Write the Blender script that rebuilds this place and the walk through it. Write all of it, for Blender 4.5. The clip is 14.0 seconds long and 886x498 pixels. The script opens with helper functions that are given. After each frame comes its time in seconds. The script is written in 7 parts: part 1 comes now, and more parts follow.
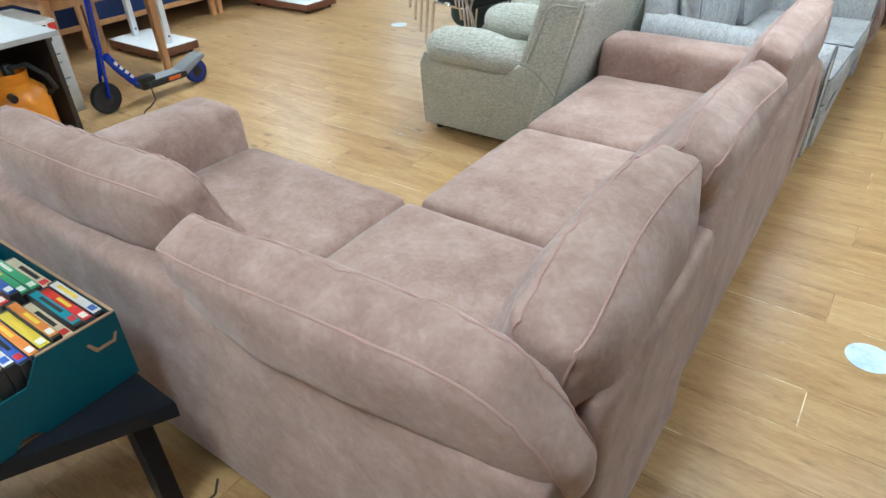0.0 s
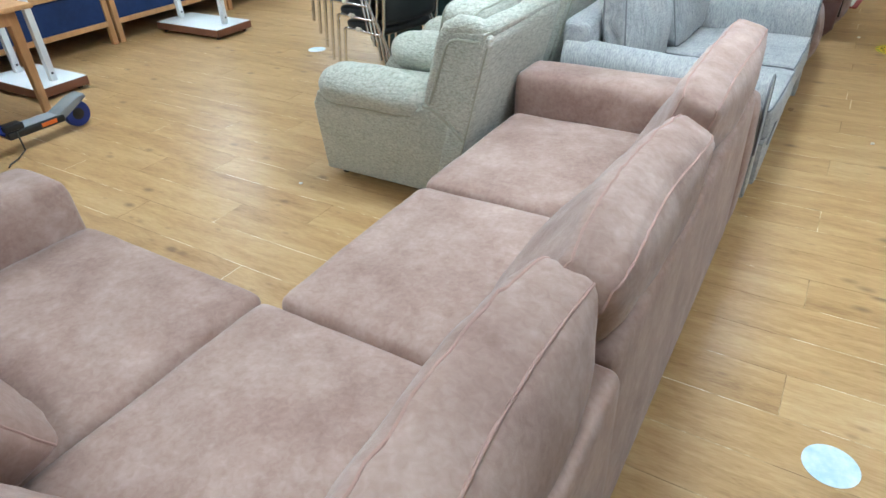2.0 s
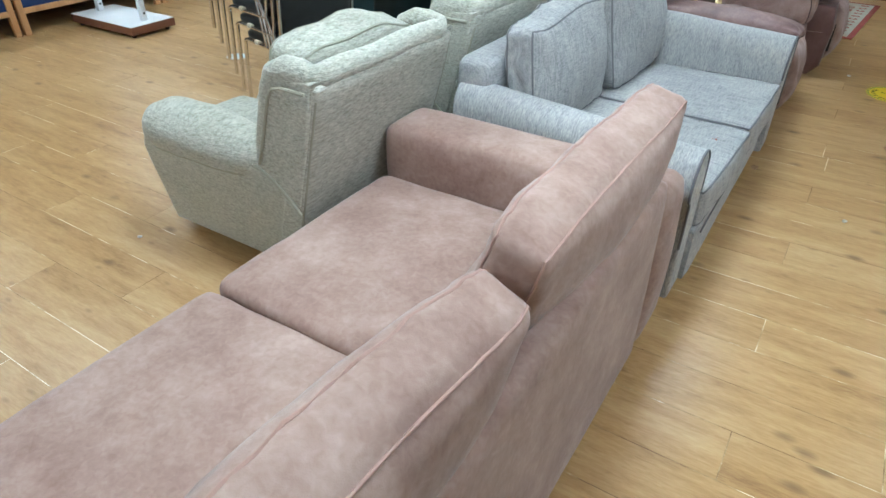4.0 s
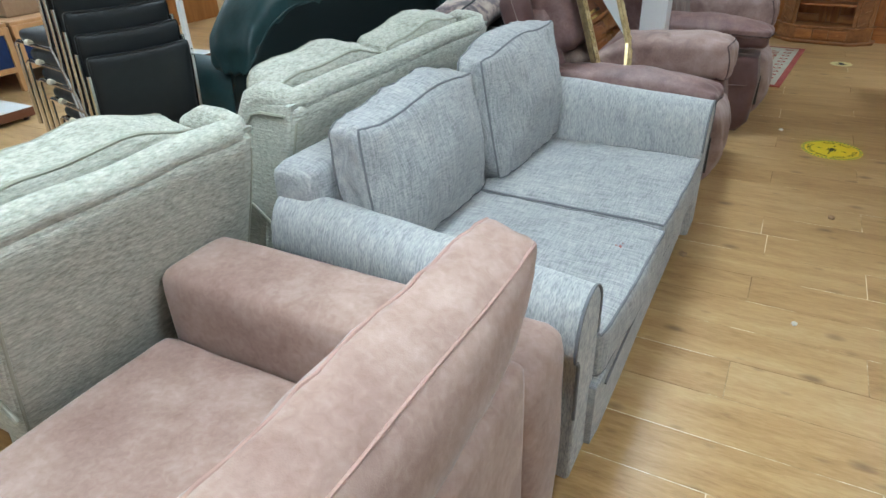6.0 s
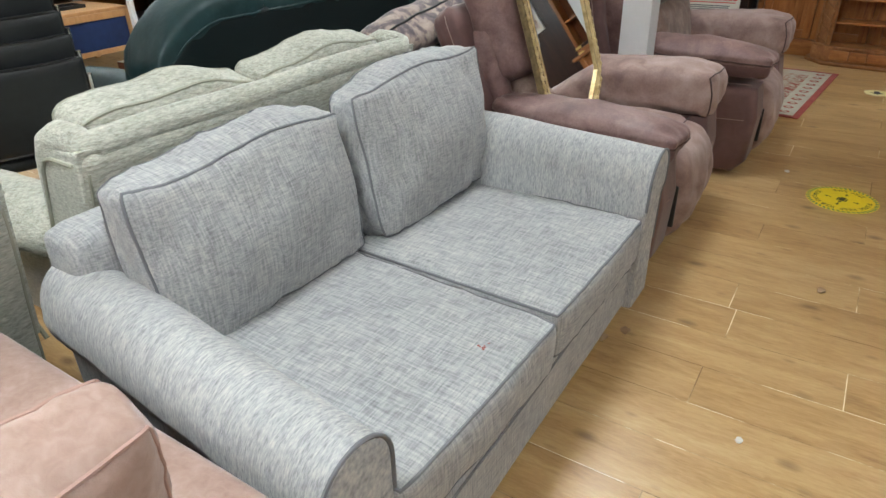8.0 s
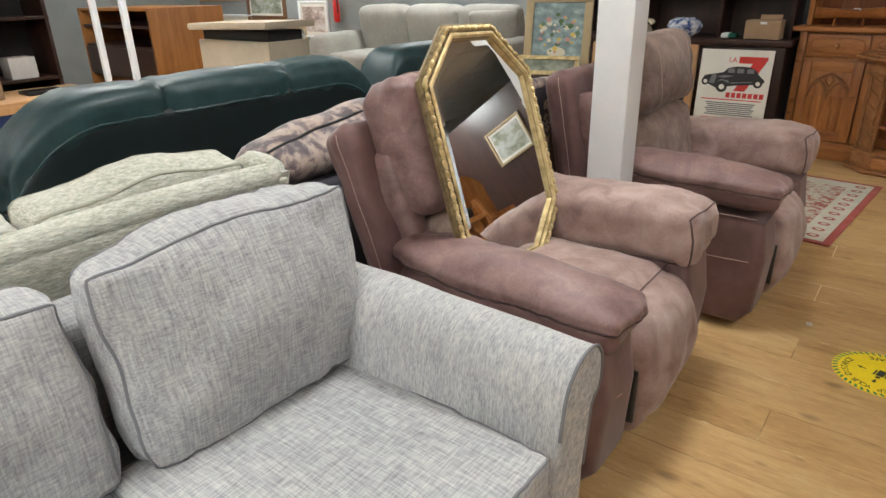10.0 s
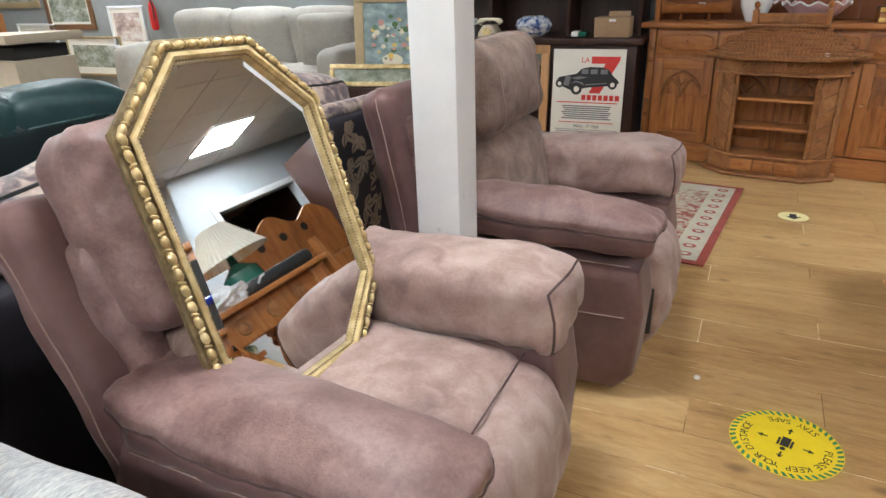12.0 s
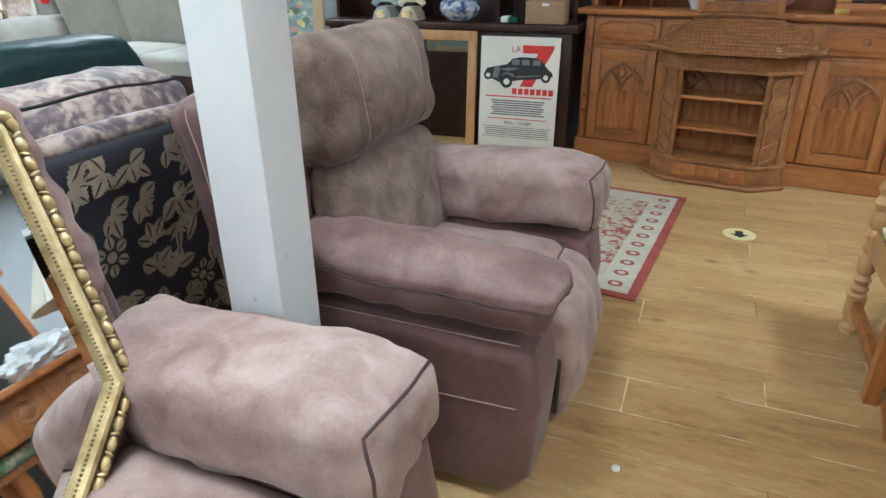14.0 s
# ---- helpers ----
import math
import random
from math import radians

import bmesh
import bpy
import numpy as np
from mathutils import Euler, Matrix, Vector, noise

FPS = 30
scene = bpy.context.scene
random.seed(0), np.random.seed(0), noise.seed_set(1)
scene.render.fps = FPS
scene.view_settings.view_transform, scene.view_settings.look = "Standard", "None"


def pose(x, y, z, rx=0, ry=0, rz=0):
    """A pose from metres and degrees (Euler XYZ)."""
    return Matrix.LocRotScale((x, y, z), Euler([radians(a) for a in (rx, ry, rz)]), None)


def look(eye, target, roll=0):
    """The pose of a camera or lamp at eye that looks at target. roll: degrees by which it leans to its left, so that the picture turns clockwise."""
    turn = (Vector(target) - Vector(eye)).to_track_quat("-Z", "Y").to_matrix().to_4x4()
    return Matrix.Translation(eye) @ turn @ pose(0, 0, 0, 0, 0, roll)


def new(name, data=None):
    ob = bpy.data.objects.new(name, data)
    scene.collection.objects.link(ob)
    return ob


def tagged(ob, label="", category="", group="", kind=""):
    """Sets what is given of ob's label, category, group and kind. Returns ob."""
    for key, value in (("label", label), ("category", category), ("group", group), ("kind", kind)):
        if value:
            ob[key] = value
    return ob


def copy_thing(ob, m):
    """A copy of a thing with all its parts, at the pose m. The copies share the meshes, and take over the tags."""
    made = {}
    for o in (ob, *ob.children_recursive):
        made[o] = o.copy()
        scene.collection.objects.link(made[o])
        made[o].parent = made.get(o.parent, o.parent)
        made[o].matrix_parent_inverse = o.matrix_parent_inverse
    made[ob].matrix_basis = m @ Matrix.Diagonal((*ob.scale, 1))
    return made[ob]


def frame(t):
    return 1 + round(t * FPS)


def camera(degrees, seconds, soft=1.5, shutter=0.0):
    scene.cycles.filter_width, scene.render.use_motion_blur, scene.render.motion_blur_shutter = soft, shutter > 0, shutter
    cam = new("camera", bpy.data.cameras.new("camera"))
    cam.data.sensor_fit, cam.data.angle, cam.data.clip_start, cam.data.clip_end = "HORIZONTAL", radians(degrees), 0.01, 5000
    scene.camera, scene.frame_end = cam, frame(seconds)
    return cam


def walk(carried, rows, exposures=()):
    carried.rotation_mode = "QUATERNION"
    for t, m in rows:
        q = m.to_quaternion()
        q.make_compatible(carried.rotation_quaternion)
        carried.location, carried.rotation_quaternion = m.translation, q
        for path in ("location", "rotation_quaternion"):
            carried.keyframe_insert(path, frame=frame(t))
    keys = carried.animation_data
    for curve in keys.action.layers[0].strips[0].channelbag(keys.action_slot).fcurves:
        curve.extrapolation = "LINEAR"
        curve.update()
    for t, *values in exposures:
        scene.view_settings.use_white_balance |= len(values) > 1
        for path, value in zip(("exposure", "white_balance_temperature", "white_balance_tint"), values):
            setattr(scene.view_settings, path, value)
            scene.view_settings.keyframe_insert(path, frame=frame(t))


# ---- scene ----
cam = camera(70.2, 14.0)
PATH = [
    (0, (0.221, -0.198, 1.598), (-0.759, 1.138, 0.478), -2.0),
    (0.5, (0.292, -0.065, 1.592), (-0.707, 1.269, 0.486), -0.5),
    (1, (0.269, 0.071, 1.582), (-0.72, 1.427, 0.494), -1.0),
    (1.5, (0.185, 0.234, 1.578), (-0.772, 1.624, 0.504), -2.0),
    (2, (0.173, 0.407, 1.578), (-0.724, 1.81, 0.472), -2.8),
    (2.5, (0.246, 0.654, 1.576), (-0.667, 2.067, 0.496), -0.6),
    (2.7, (0.272, 0.736, 1.57), (-0.64, 2.154, 0.494), 0.3),
    (4.8, (0.282, 1.709, 1.517), (-0.605, 3.083, 0.366), -0.2),
    (5, (0.285, 1.785, 1.506), (-0.637, 3.163, 0.387), -1.0),
    (5.5, (0.251, 2.011, 1.479), (-0.643, 3.495, 0.48), -2.0),
    (6, (0.272, 2.176, 1.462), (-0.569, 3.694, 0.466), -2.2),
    (6.5, (0.426, 2.36, 1.435), (-0.544, 3.8, 0.442), -0.5),
    (7, (0.552, 2.511, 1.418), (-0.486, 3.892, 0.41), -0.5),
    (7.5, (0.538, 2.702, 1.419), (-0.49, 4.132, 0.471), -1.8),
    (8, (0.528, 2.87, 1.427), (-0.44, 4.322, 0.45), -1.9),
    (8.5, (0.575, 3.092, 1.421), (-0.475, 4.503, 0.47), -2.7),
    (9, (0.62, 3.289, 1.438), (-0.47, 4.683, 0.506), -1.2),
    (9.1, (0.614, 3.326, 1.441), (-0.478, 4.722, 0.515), -1.5),
    (9.2, (0.605, 3.374, 1.442), (-0.506, 4.774, 0.544), -2.0),
    (11.3, (0.47, 4.334, 1.415), (-0.659, 5.813, 0.682), -1.4),
    (11.5, (0.454, 4.387, 1.411), (-0.587, 5.917, 0.652), -1.5),
    (12, (0.373, 4.53, 1.408), (-0.447, 6.178, 0.626), -2.1),
    (12.5, (0.329, 4.637, 1.412), (-0.341, 6.35, 0.628), -2.4),
    (13, (0.359, 4.819, 1.387), (-0.257, 6.546, 0.589), -0.8),
    (13.5, (0.424, 5.027, 1.383), (-0.215, 6.75, 0.595), -0.0),
    (14, (0.407, 5.215, 1.381), (-0.287, 6.893, 0.543), -0.6),
]
EXPOSURES = [(0, -0.05, 5600, -1), (2.5, -0.12, 5450, -2), (5.5, -0.27, 5600, -2), (7.5, -0.25, 5900, 1), (8.6, -0.17, 6800, 8), (11.4, 0.22, 6650, 8), (12.5, 0.32, 6050, 6), (13.2, 0.30, 5800, 2), (14, 0.34, 5650, -1)]
walk(cam, [(t, look(eye, target, roll)) for t, eye, target, roll in PATH], EXPOSURES)

# ---- light ----
world = bpy.data.worlds.new("world")
scene.world = world
world.use_nodes = True
world.node_tree.nodes["Background"].inputs[0].default_value = (0.75, 0.85, 1.0, 1)
world.node_tree.nodes["Background"].inputs[1].default_value = 0.02
PANEL_LIGHT = 51.0


# ---- materials ----
def ramp_stops(node, stops):
    cr = node.color_ramp
    while len(cr.elements) < len(stops):
        cr.elements.new(0.5)
    for e, (p, c) in zip(cr.elements, stops):
        e.position, e.color = p, (*c, 1)


def surface(name, stops, big=3.0, mid=25.0, fine=250.0, stretch=(1, 1, 1), mix=(0.6, 0.3, 0.1), rough=0.85, rough_var=0.1,
            bump=0.25, depth=0.002, bump_scale=None, bump_stretch=None, stretches=None, sheen=0.0, metal=0.0, coat=0.0, spec=0.5, rnd=0.0, distort=0.0):
    """A surface whose colour runs through stops by noise at three scales, with fine relief."""
    m = bpy.data.materials.new(name)
    m.use_nodes = True
    nt = m.node_tree
    N, L = nt.nodes, nt.links
    b = N["Principled BSDF"]
    tc = N.new("ShaderNodeTexCoord")
    mp = N.new("ShaderNodeMapping")
    mp.inputs["Scale"].default_value = stretch
    L.new(tc.outputs["Object"], mp.inputs["Vector"])
    info = N.new("ShaderNodeObjectInfo")
    shift = N.new("ShaderNodeVectorMath")
    shift.operation = "ADD"
    mul = N.new("ShaderNodeMath")
    mul.operation = "MULTIPLY"
    mul.inputs[1].default_value = 37.0
    L.new(info.outputs["Random"], mul.inputs[0])
    L.new(mp.outputs["Vector"], shift.inputs[0])
    L.new(mul.outputs[0], shift.inputs[1])
    total = None
    for s, w in zip((big, mid, fine), mix):
        n = N.new("ShaderNodeTexNoise")
        n.inputs["Scale"].default_value, n.inputs["Detail"].default_value = s, 4
        n.inputs["Distortion"].default_value = distort
        if stretches:
            own = N.new("ShaderNodeMapping")
            own.inputs["Scale"].default_value = stretches[0 if s == big else 1 if s == mid else 2]
            L.new(shift.outputs[0], own.inputs["Vector"])
            L.new(own.outputs["Vector"], n.inputs["Vector"])
        else:
            L.new(shift.outputs[0], n.inputs["Vector"])
        k = N.new("ShaderNodeMath")
        k.operation = "MULTIPLY_ADD"
        k.inputs[1].default_value = w
        L.new(n.outputs["Fac"], k.inputs[0])
        if total is None:
            k.inputs[2].default_value = 0.0
        else:
            L.new(total, k.inputs[2])
        total = k.outputs[0]
    if rnd:
        k = N.new("ShaderNodeMath")
        k.operation = "MULTIPLY_ADD"
        k.inputs[1].default_value = rnd
        isl = N.new("ShaderNodeNewGeometry")
        both = N.new("ShaderNodeMath")
        both.operation = "ADD"
        L.new(info.outputs["Random"], both.inputs[0])
        L.new(isl.outputs["Random Per Island"], both.inputs[1])
        fr = N.new("ShaderNodeMath")
        fr.operation = "FRACT"
        L.new(both.outputs[0], fr.inputs[0])
        sub = N.new("ShaderNodeMath")
        sub.operation = "SUBTRACT"
        sub.inputs[1].default_value = 0.5
        L.new(fr.outputs[0], sub.inputs[0])
        L.new(sub.outputs[0], k.inputs[0])
        L.new(total, k.inputs[2])
        total = k.outputs[0]
    cr = N.new("ShaderNodeValToRGB")
    ramp_stops(cr, stops)
    L.new(total, cr.inputs["Fac"])
    L.new(cr.outputs["Color"], b.inputs["Base Color"])
    mr = N.new("ShaderNodeMapRange")
    mr.inputs["To Min"].default_value, mr.inputs["To Max"].default_value = rough - rough_var, min(1.0, rough + rough_var)
    L.new(total, mr.inputs["Value"])
    L.new(mr.outputs["Result"], b.inputs["Roughness"])
    if bump:
        n = N.new("ShaderNodeTexNoise")
        n.inputs["Scale"].default_value, n.inputs["Detail"].default_value = bump_scale or fine, 3
        mp2 = N.new("ShaderNodeMapping")
        mp2.inputs["Scale"].default_value = bump_stretch or stretch
        L.new(tc.outputs["Object"], mp2.inputs["Vector"])
        L.new(mp2.outputs["Vector"], n.inputs["Vector"])
        bp = N.new("ShaderNodeBump")
        bp.inputs["Strength"].default_value, bp.inputs["Distance"].default_value = bump, depth
        L.new(n.outputs["Fac"], bp.inputs["Height"])
        L.new(bp.outputs["Normal"], b.inputs["Normal"])
    b.inputs["Metallic"].default_value = metal
    b.inputs["Sheen Weight"].default_value = sheen
    b.inputs["Sheen Roughness"].default_value = 0.45
    b.inputs["Coat Weight"].default_value = coat
    b.inputs["Specular IOR Level"].default_value = spec
    return m


def plain(name, c, rough=0.5, metal=0.0, var=0.12, **kw):
    lo, hi = tuple(v * (1 - var) for v in c), tuple(min(1, v * (1 + var)) for v in c)
    return surface(name, [(0.3, lo), (0.7, hi)], rough=rough, metal=metal, **{"bump": 0.08, **kw})


def glow(name, c, strength):
    m = bpy.data.materials.new(name)
    m.use_nodes = True
    b = m.node_tree.nodes["Principled BSDF"]
    b.inputs["Base Color"].default_value = (0.8, 0.8, 0.8, 1)
    b.inputs["Emission Color"].default_value, b.inputs["Emission Strength"].default_value = (*c, 1), strength
    return m


def spots(m, colour, scale, size, stretch=(1, 1, 1), amount=1.0):
    """Adds scattered spots (knots, flecks) to a surface's colour."""
    nt = m.node_tree
    N, L = nt.nodes, nt.links
    b = N["Principled BSDF"]
    was = b.inputs["Base Color"].links[0].from_socket
    tc, mp, vo = N.new("ShaderNodeTexCoord"), N.new("ShaderNodeMapping"), N.new("ShaderNodeTexVoronoi")
    info, add = N.new("ShaderNodeObjectInfo"), N.new("ShaderNodeVectorMath")
    k = N.new("ShaderNodeMath")
    k.operation, k.inputs[1].default_value = "MULTIPLY", 61.0
    L.new(info.outputs["Random"], k.inputs[0])
    mp.inputs["Scale"].default_value, vo.inputs["Scale"].default_value = stretch, scale
    L.new(tc.outputs["Object"], mp.inputs["Vector"])
    L.new(mp.outputs["Vector"], add.inputs[0])
    L.new(k.outputs[0], add.inputs[1])
    L.new(add.outputs[0], vo.inputs["Vector"])
    mr = N.new("ShaderNodeMapRange")
    mr.inputs["From Min"].default_value, mr.inputs["From Max"].default_value = size * 0.3, size
    mr.inputs["To Min"].default_value, mr.inputs["To Max"].default_value = amount, 0
    L.new(vo.outputs["Distance"], mr.inputs["Value"])
    mx = N.new("ShaderNodeMix")
    mx.data_type = "RGBA"
    L.new(mr.outputs["Result"], mx.inputs["Factor"])
    L.new(was, mx.inputs[6])
    mx.inputs[7].default_value = (*colour, 1)
    L.new(mx.outputs[2], b.inputs["Base Color"])
    return m


PINK = surface("rose_velvet", [(0.33, (0.238, 0.144, 0.116)), (0.5, (0.342, 0.229, 0.190)), (0.66, (0.450, 0.325, 0.278))], big=3.6, mid=11, fine=60,
               mix=(0.42, 0.33, 0.25), rough=0.92, sheen=0.2, bump=0.3, depth=0.0015, bump_scale=420, distort=0.6, spec=0.2)
PINK_SEAM = plain("rose_piping", (0.40, 0.25, 0.21), 0.9)
GREY = surface("grey_slub_weave", [(0.35, (0.205, 0.205, 0.210)), (0.47, (0.318, 0.318, 0.324)), (0.55, (0.40, 0.395, 0.390)), (0.67, (0.53, 0.512, 0.482))], big=7, mid=24, fine=26,
               stretches=((1, 1, 1), (0.8, 9, 0.8), (9, 0.8, 9)), mix=(0.14, 0.43, 0.43), rough=0.95, sheen=0.15, bump=0.5, depth=0.0015, bump_scale=300, spec=0.15)
GREY_ROLL = surface("grey_slub_weave_streaked", [(0.36, (0.23, 0.23, 0.235)), (0.48, (0.355, 0.355, 0.36)), (0.58, (0.47, 0.46, 0.44)), (0.7, (0.60, 0.57, 0.51))], big=6, mid=44, fine=110,
                    stretch=(4.5, 0.8, 0.8), mix=(0.15, 0.4, 0.45), rough=0.95, sheen=0.15, bump=0.6, depth=0.002, bump_scale=120, spec=0.15)
GREY_SEAM = plain("grey_piping", (0.165, 0.165, 0.175), 0.9)
SAGE = surface("sage_chenille", [(0.33, (0.27, 0.268, 0.215)), (0.5, (0.455, 0.452, 0.385)), (0.66, (0.62, 0.61, 0.53))], big=5, mid=58, fine=150, stretch=(1, 0.5, 2.0),
               mix=(0.12, 0.44, 0.44), rough=0.95, sheen=0.2, bump=1.0, depth=0.006, bump_scale=55, bump_stretch=(1, 0.5, 2.2), spec=0.15)
SAGE_SEAM = plain("sage_piping", (0.36, 0.355, 0.285), 0.95)
SUEDE = surface("mauve_brown_suede", [(0.34, (0.165, 0.098, 0.085)), (0.46, (0.265, 0.172, 0.150)), (0.56, (0.345, 0.242, 0.214)), (0.68, (0.44, 0.328, 0.288))], big=4.5, mid=11, fine=110,
                mix=(0.46, 0.40, 0.14), rough=0.72, sheen=0.12, bump=0.25, depth=0.002, bump_scale=300, distort=0.8, spec=0.35)
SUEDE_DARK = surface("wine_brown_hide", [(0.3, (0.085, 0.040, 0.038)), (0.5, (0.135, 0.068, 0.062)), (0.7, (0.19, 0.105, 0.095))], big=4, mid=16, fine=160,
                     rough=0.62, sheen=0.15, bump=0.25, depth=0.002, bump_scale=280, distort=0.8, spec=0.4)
SUEDE_TAUPE = surface("taupe_suede", [(0.36, (0.105, 0.064, 0.049)), (0.5, (0.195, 0.132, 0.106)), (0.64, (0.30, 0.218, 0.178))], big=4.5, mid=12, fine=110,
                      mix=(0.42, 0.36, 0.22), rough=0.78, sheen=0.12, bump=0.25, depth=0.002, bump_scale=300, distort=0.8, spec=0.3)
# darker and smoother than mauve_brown_suede
SUEDE_MID = surface("mauve_mid_tone", [(0.36, (0.115, 0.058, 0.052)), (0.5, (0.195, 0.112, 0.102)), (0.66, (0.29, 0.185, 0.168))], big=4.5, mid=13, fine=110,
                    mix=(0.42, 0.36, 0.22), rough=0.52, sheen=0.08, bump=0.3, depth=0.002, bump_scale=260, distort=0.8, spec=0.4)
SUEDE_SEAM = plain("dark_stitching", (0.07, 0.038, 0.035), 0.8)
THREAD = plain("pale_stitch_thread", (0.33, 0.23, 0.20), 0.8)
LEATHER = surface("bottle_green_leather", [(0.3, (0.008, 0.026, 0.028)), (0.55, (0.017, 0.047, 0.051)), (0.75, (0.028, 0.070, 0.075))], big=5, mid=20, fine=120,
                  rough=0.46, bump=0.35, depth=0.004, bump_scale=40, distort=0.5, spec=0.5)
# darker green than the leather, for the seats' backs and bases
LEATHER_BACK = surface("dark_green_back", [(0.3, (0.003, 0.008, 0.009)), (0.7, (0.006, 0.014, 0.015))], rough=0.5, bump=0.2, bump_scale=200, spec=0.35)
BEIGE = surface("beige_upholstery", [(0.3, (0.27, 0.255, 0.225)), (0.7, (0.40, 0.385, 0.345))], big=4, mid=30, fine=200, rough=0.95, sheen=0.2, bump=0.4, depth=0.003)
PINE = surface("orange_pine", [(0.30, (0.15, 0.045, 0.011)), (0.47, (0.33, 0.120, 0.032)), (0.58, (0.41, 0.165, 0.048)), (0.72, (0.50, 0.235, 0.080))], big=2.5, mid=9, fine=60, stretch=(5, 5, 0.6),
               mix=(0.5, 0.35, 0.15), rough=0.42, bump=0.15, depth=0.002, distort=1.2, rnd=0.12)
PINE_H = surface("orange_pine_rail", [(0.30, (0.16, 0.048, 0.012)), (0.47, (0.34, 0.125, 0.034)), (0.58, (0.42, 0.170, 0.050)), (0.72, (0.51, 0.240, 0.082))], big=2.5, mid=9, fine=60, stretch=(0.6, 5, 5),
                 mix=(0.5, 0.35, 0.15), rough=0.42, bump=0.15, depth=0.002, distort=1.2, rnd=0.12)
# reddish pine with shade put into its colour, for recessed backs
PINE_SHADED = surface("shaded_red_pine", [(0.3, (0.15, 0.048, 0.018)), (0.7, (0.30, 0.105, 0.036))], big=3, mid=12, fine=60, stretch=(5, 5, 0.6), rough=0.55, distort=1.0)
PINE_PALE = surface("pale_beech", [(0.3, (0.42, 0.21, 0.085)), (0.7, (0.60, 0.35, 0.16))], big=3, mid=12, fine=60, stretch=(5, 5, 0.5), rough=0.45, distort=0.8)
CARVED = surface("carved_pine", [(0.3, (0.14, 0.050, 0.014)), (0.55, (0.31, 0.130, 0.042)), (0.75, (0.47, 0.245, 0.092))], big=4, mid=20, fine=90, stretch=(2, 2, 2), rough=0.55, bump=0.5,
                 depth=0.004, bump_scale=60)
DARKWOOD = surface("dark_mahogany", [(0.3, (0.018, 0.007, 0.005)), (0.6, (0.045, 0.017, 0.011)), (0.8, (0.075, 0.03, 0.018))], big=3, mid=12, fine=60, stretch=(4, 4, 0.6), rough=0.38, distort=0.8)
GOLD = surface("aged_gilt", [(0.3, (0.29, 0.195, 0.075)), (0.55, (0.59, 0.45, 0.225)), (0.75, (0.77, 0.655, 0.42))], big=20, mid=60, fine=200, rough=0.42, metal=0.55, bump=0.3, depth=0.001)
# gilt darkened in colour for shade in the hollows between ornaments
GOLD_DARK = surface("shaded_gilt", [(0.3, (0.07, 0.045, 0.020)), (0.7, (0.32, 0.235, 0.115))], big=30, mid=80, fine=200, rough=0.5, metal=0.5, bump=0.3, depth=0.001)
MIRROR = plain("mirror_glass", (0.86, 0.88, 0.88), 0.02, 1.0, var=0.0, bump=0.0, rough_var=0.0)
WHITE = surface("white_gloss_paint", [(0.3, (0.70, 0.72, 0.74)), (0.7, (0.82, 0.83, 0.84))], big=2, mid=12, fine=80, rough=0.42, bump=0.12, depth=0.002, bump_scale=35)
spots(WHITE, (0.35, 0.34, 0.32), 6, 0.05, amount=0.5)
WALL_PALE = surface("pale_blue_grey_paint", [(0.3, (0.36, 0.39, 0.42)), (0.7, (0.44, 0.47, 0.50))], big=0.8, mid=5, fine=60, rough=0.85, bump=0.2, depth=0.002)
WALL = surface("white_wall_paint", [(0.3, (0.66, 0.67, 0.67)), (0.7, (0.76, 0.77, 0.77))], big=0.8, mid=5, fine=60, rough=0.85, bump=0.2, depth=0.002)
WALL_GREY = surface("grey_wall_paint", [(0.3, (0.20, 0.215, 0.215)), (0.7, (0.28, 0.295, 0.295))], big=0.8, mid=5, fine=60, rough=0.85, bump=0.2, depth=0.002)
TILE = surface("ceiling_tile", [(0.3, (0.50, 0.49, 0.47)), (0.7, (0.60, 0.59, 0.57))], big=2, mid=30, fine=150, rough=0.95, bump=0.5, depth=0.003)
CHROME = plain("chrome_tube", (0.75, 0.76, 0.78), 0.12, 1.0, var=0.04, bump=0.0)
BLACK = surface("black_vinyl", [(0.3, (0.008, 0.009, 0.010)), (0.7, (0.018, 0.020, 0.022))], rough=0.42, bump=0.3, bump_scale=300)
BLACK_PLASTIC = plain("black_plastic", (0.012, 0.012, 0.013), 0.45)
BLACK_TOP = surface("black_ash_laminate", [(0.3, (0.004, 0.005, 0.008)), (0.7, (0.008, 0.010, 0.014))], rough=0.5, bump=0.1, spec=0.2)
RUBBER = plain("black_rubber", (0.013, 0.013, 0.014), 0.75)
BLUE = plain("blue_enamel", (0.008, 0.04, 0.42), 0.25, 0.2)
BLUECLOTH = surface("navy_cloth", [(0.3, (0.006, 0.016, 0.065)), (0.7, (0.014, 0.035, 0.125))], big=3, mid=20, fine=200, rough=0.95, bump=0.4)
CARD_BLUE = surface("teal_printed_card", [(0.3, (0.003, 0.060, 0.085)), (0.7, (0.006, 0.095, 0.125))], big=3, mid=20, fine=150, rough=0.6, spec=0.3, bump=0.15)
CARD = surface("brown_cardboard", [(0.3, (0.30, 0.19, 0.11)), (0.7, (0.42, 0.28, 0.17))], big=4, mid=30, fine=150, rough=0.85)
CARD_WHITE = surface("white_printed_card", [(0.3, (0.55, 0.53, 0.50)), (0.7, (0.70, 0.68, 0.64))], big=4, mid=30, fine=150, rough=0.7)
ORANGE = surface("orange_enamel", [(0.3, (0.62, 0.19, 0.008)), (0.7, (0.82, 0.31, 0.02))], big=4, mid=20, fine=100, rough=0.4, bump=0.15)
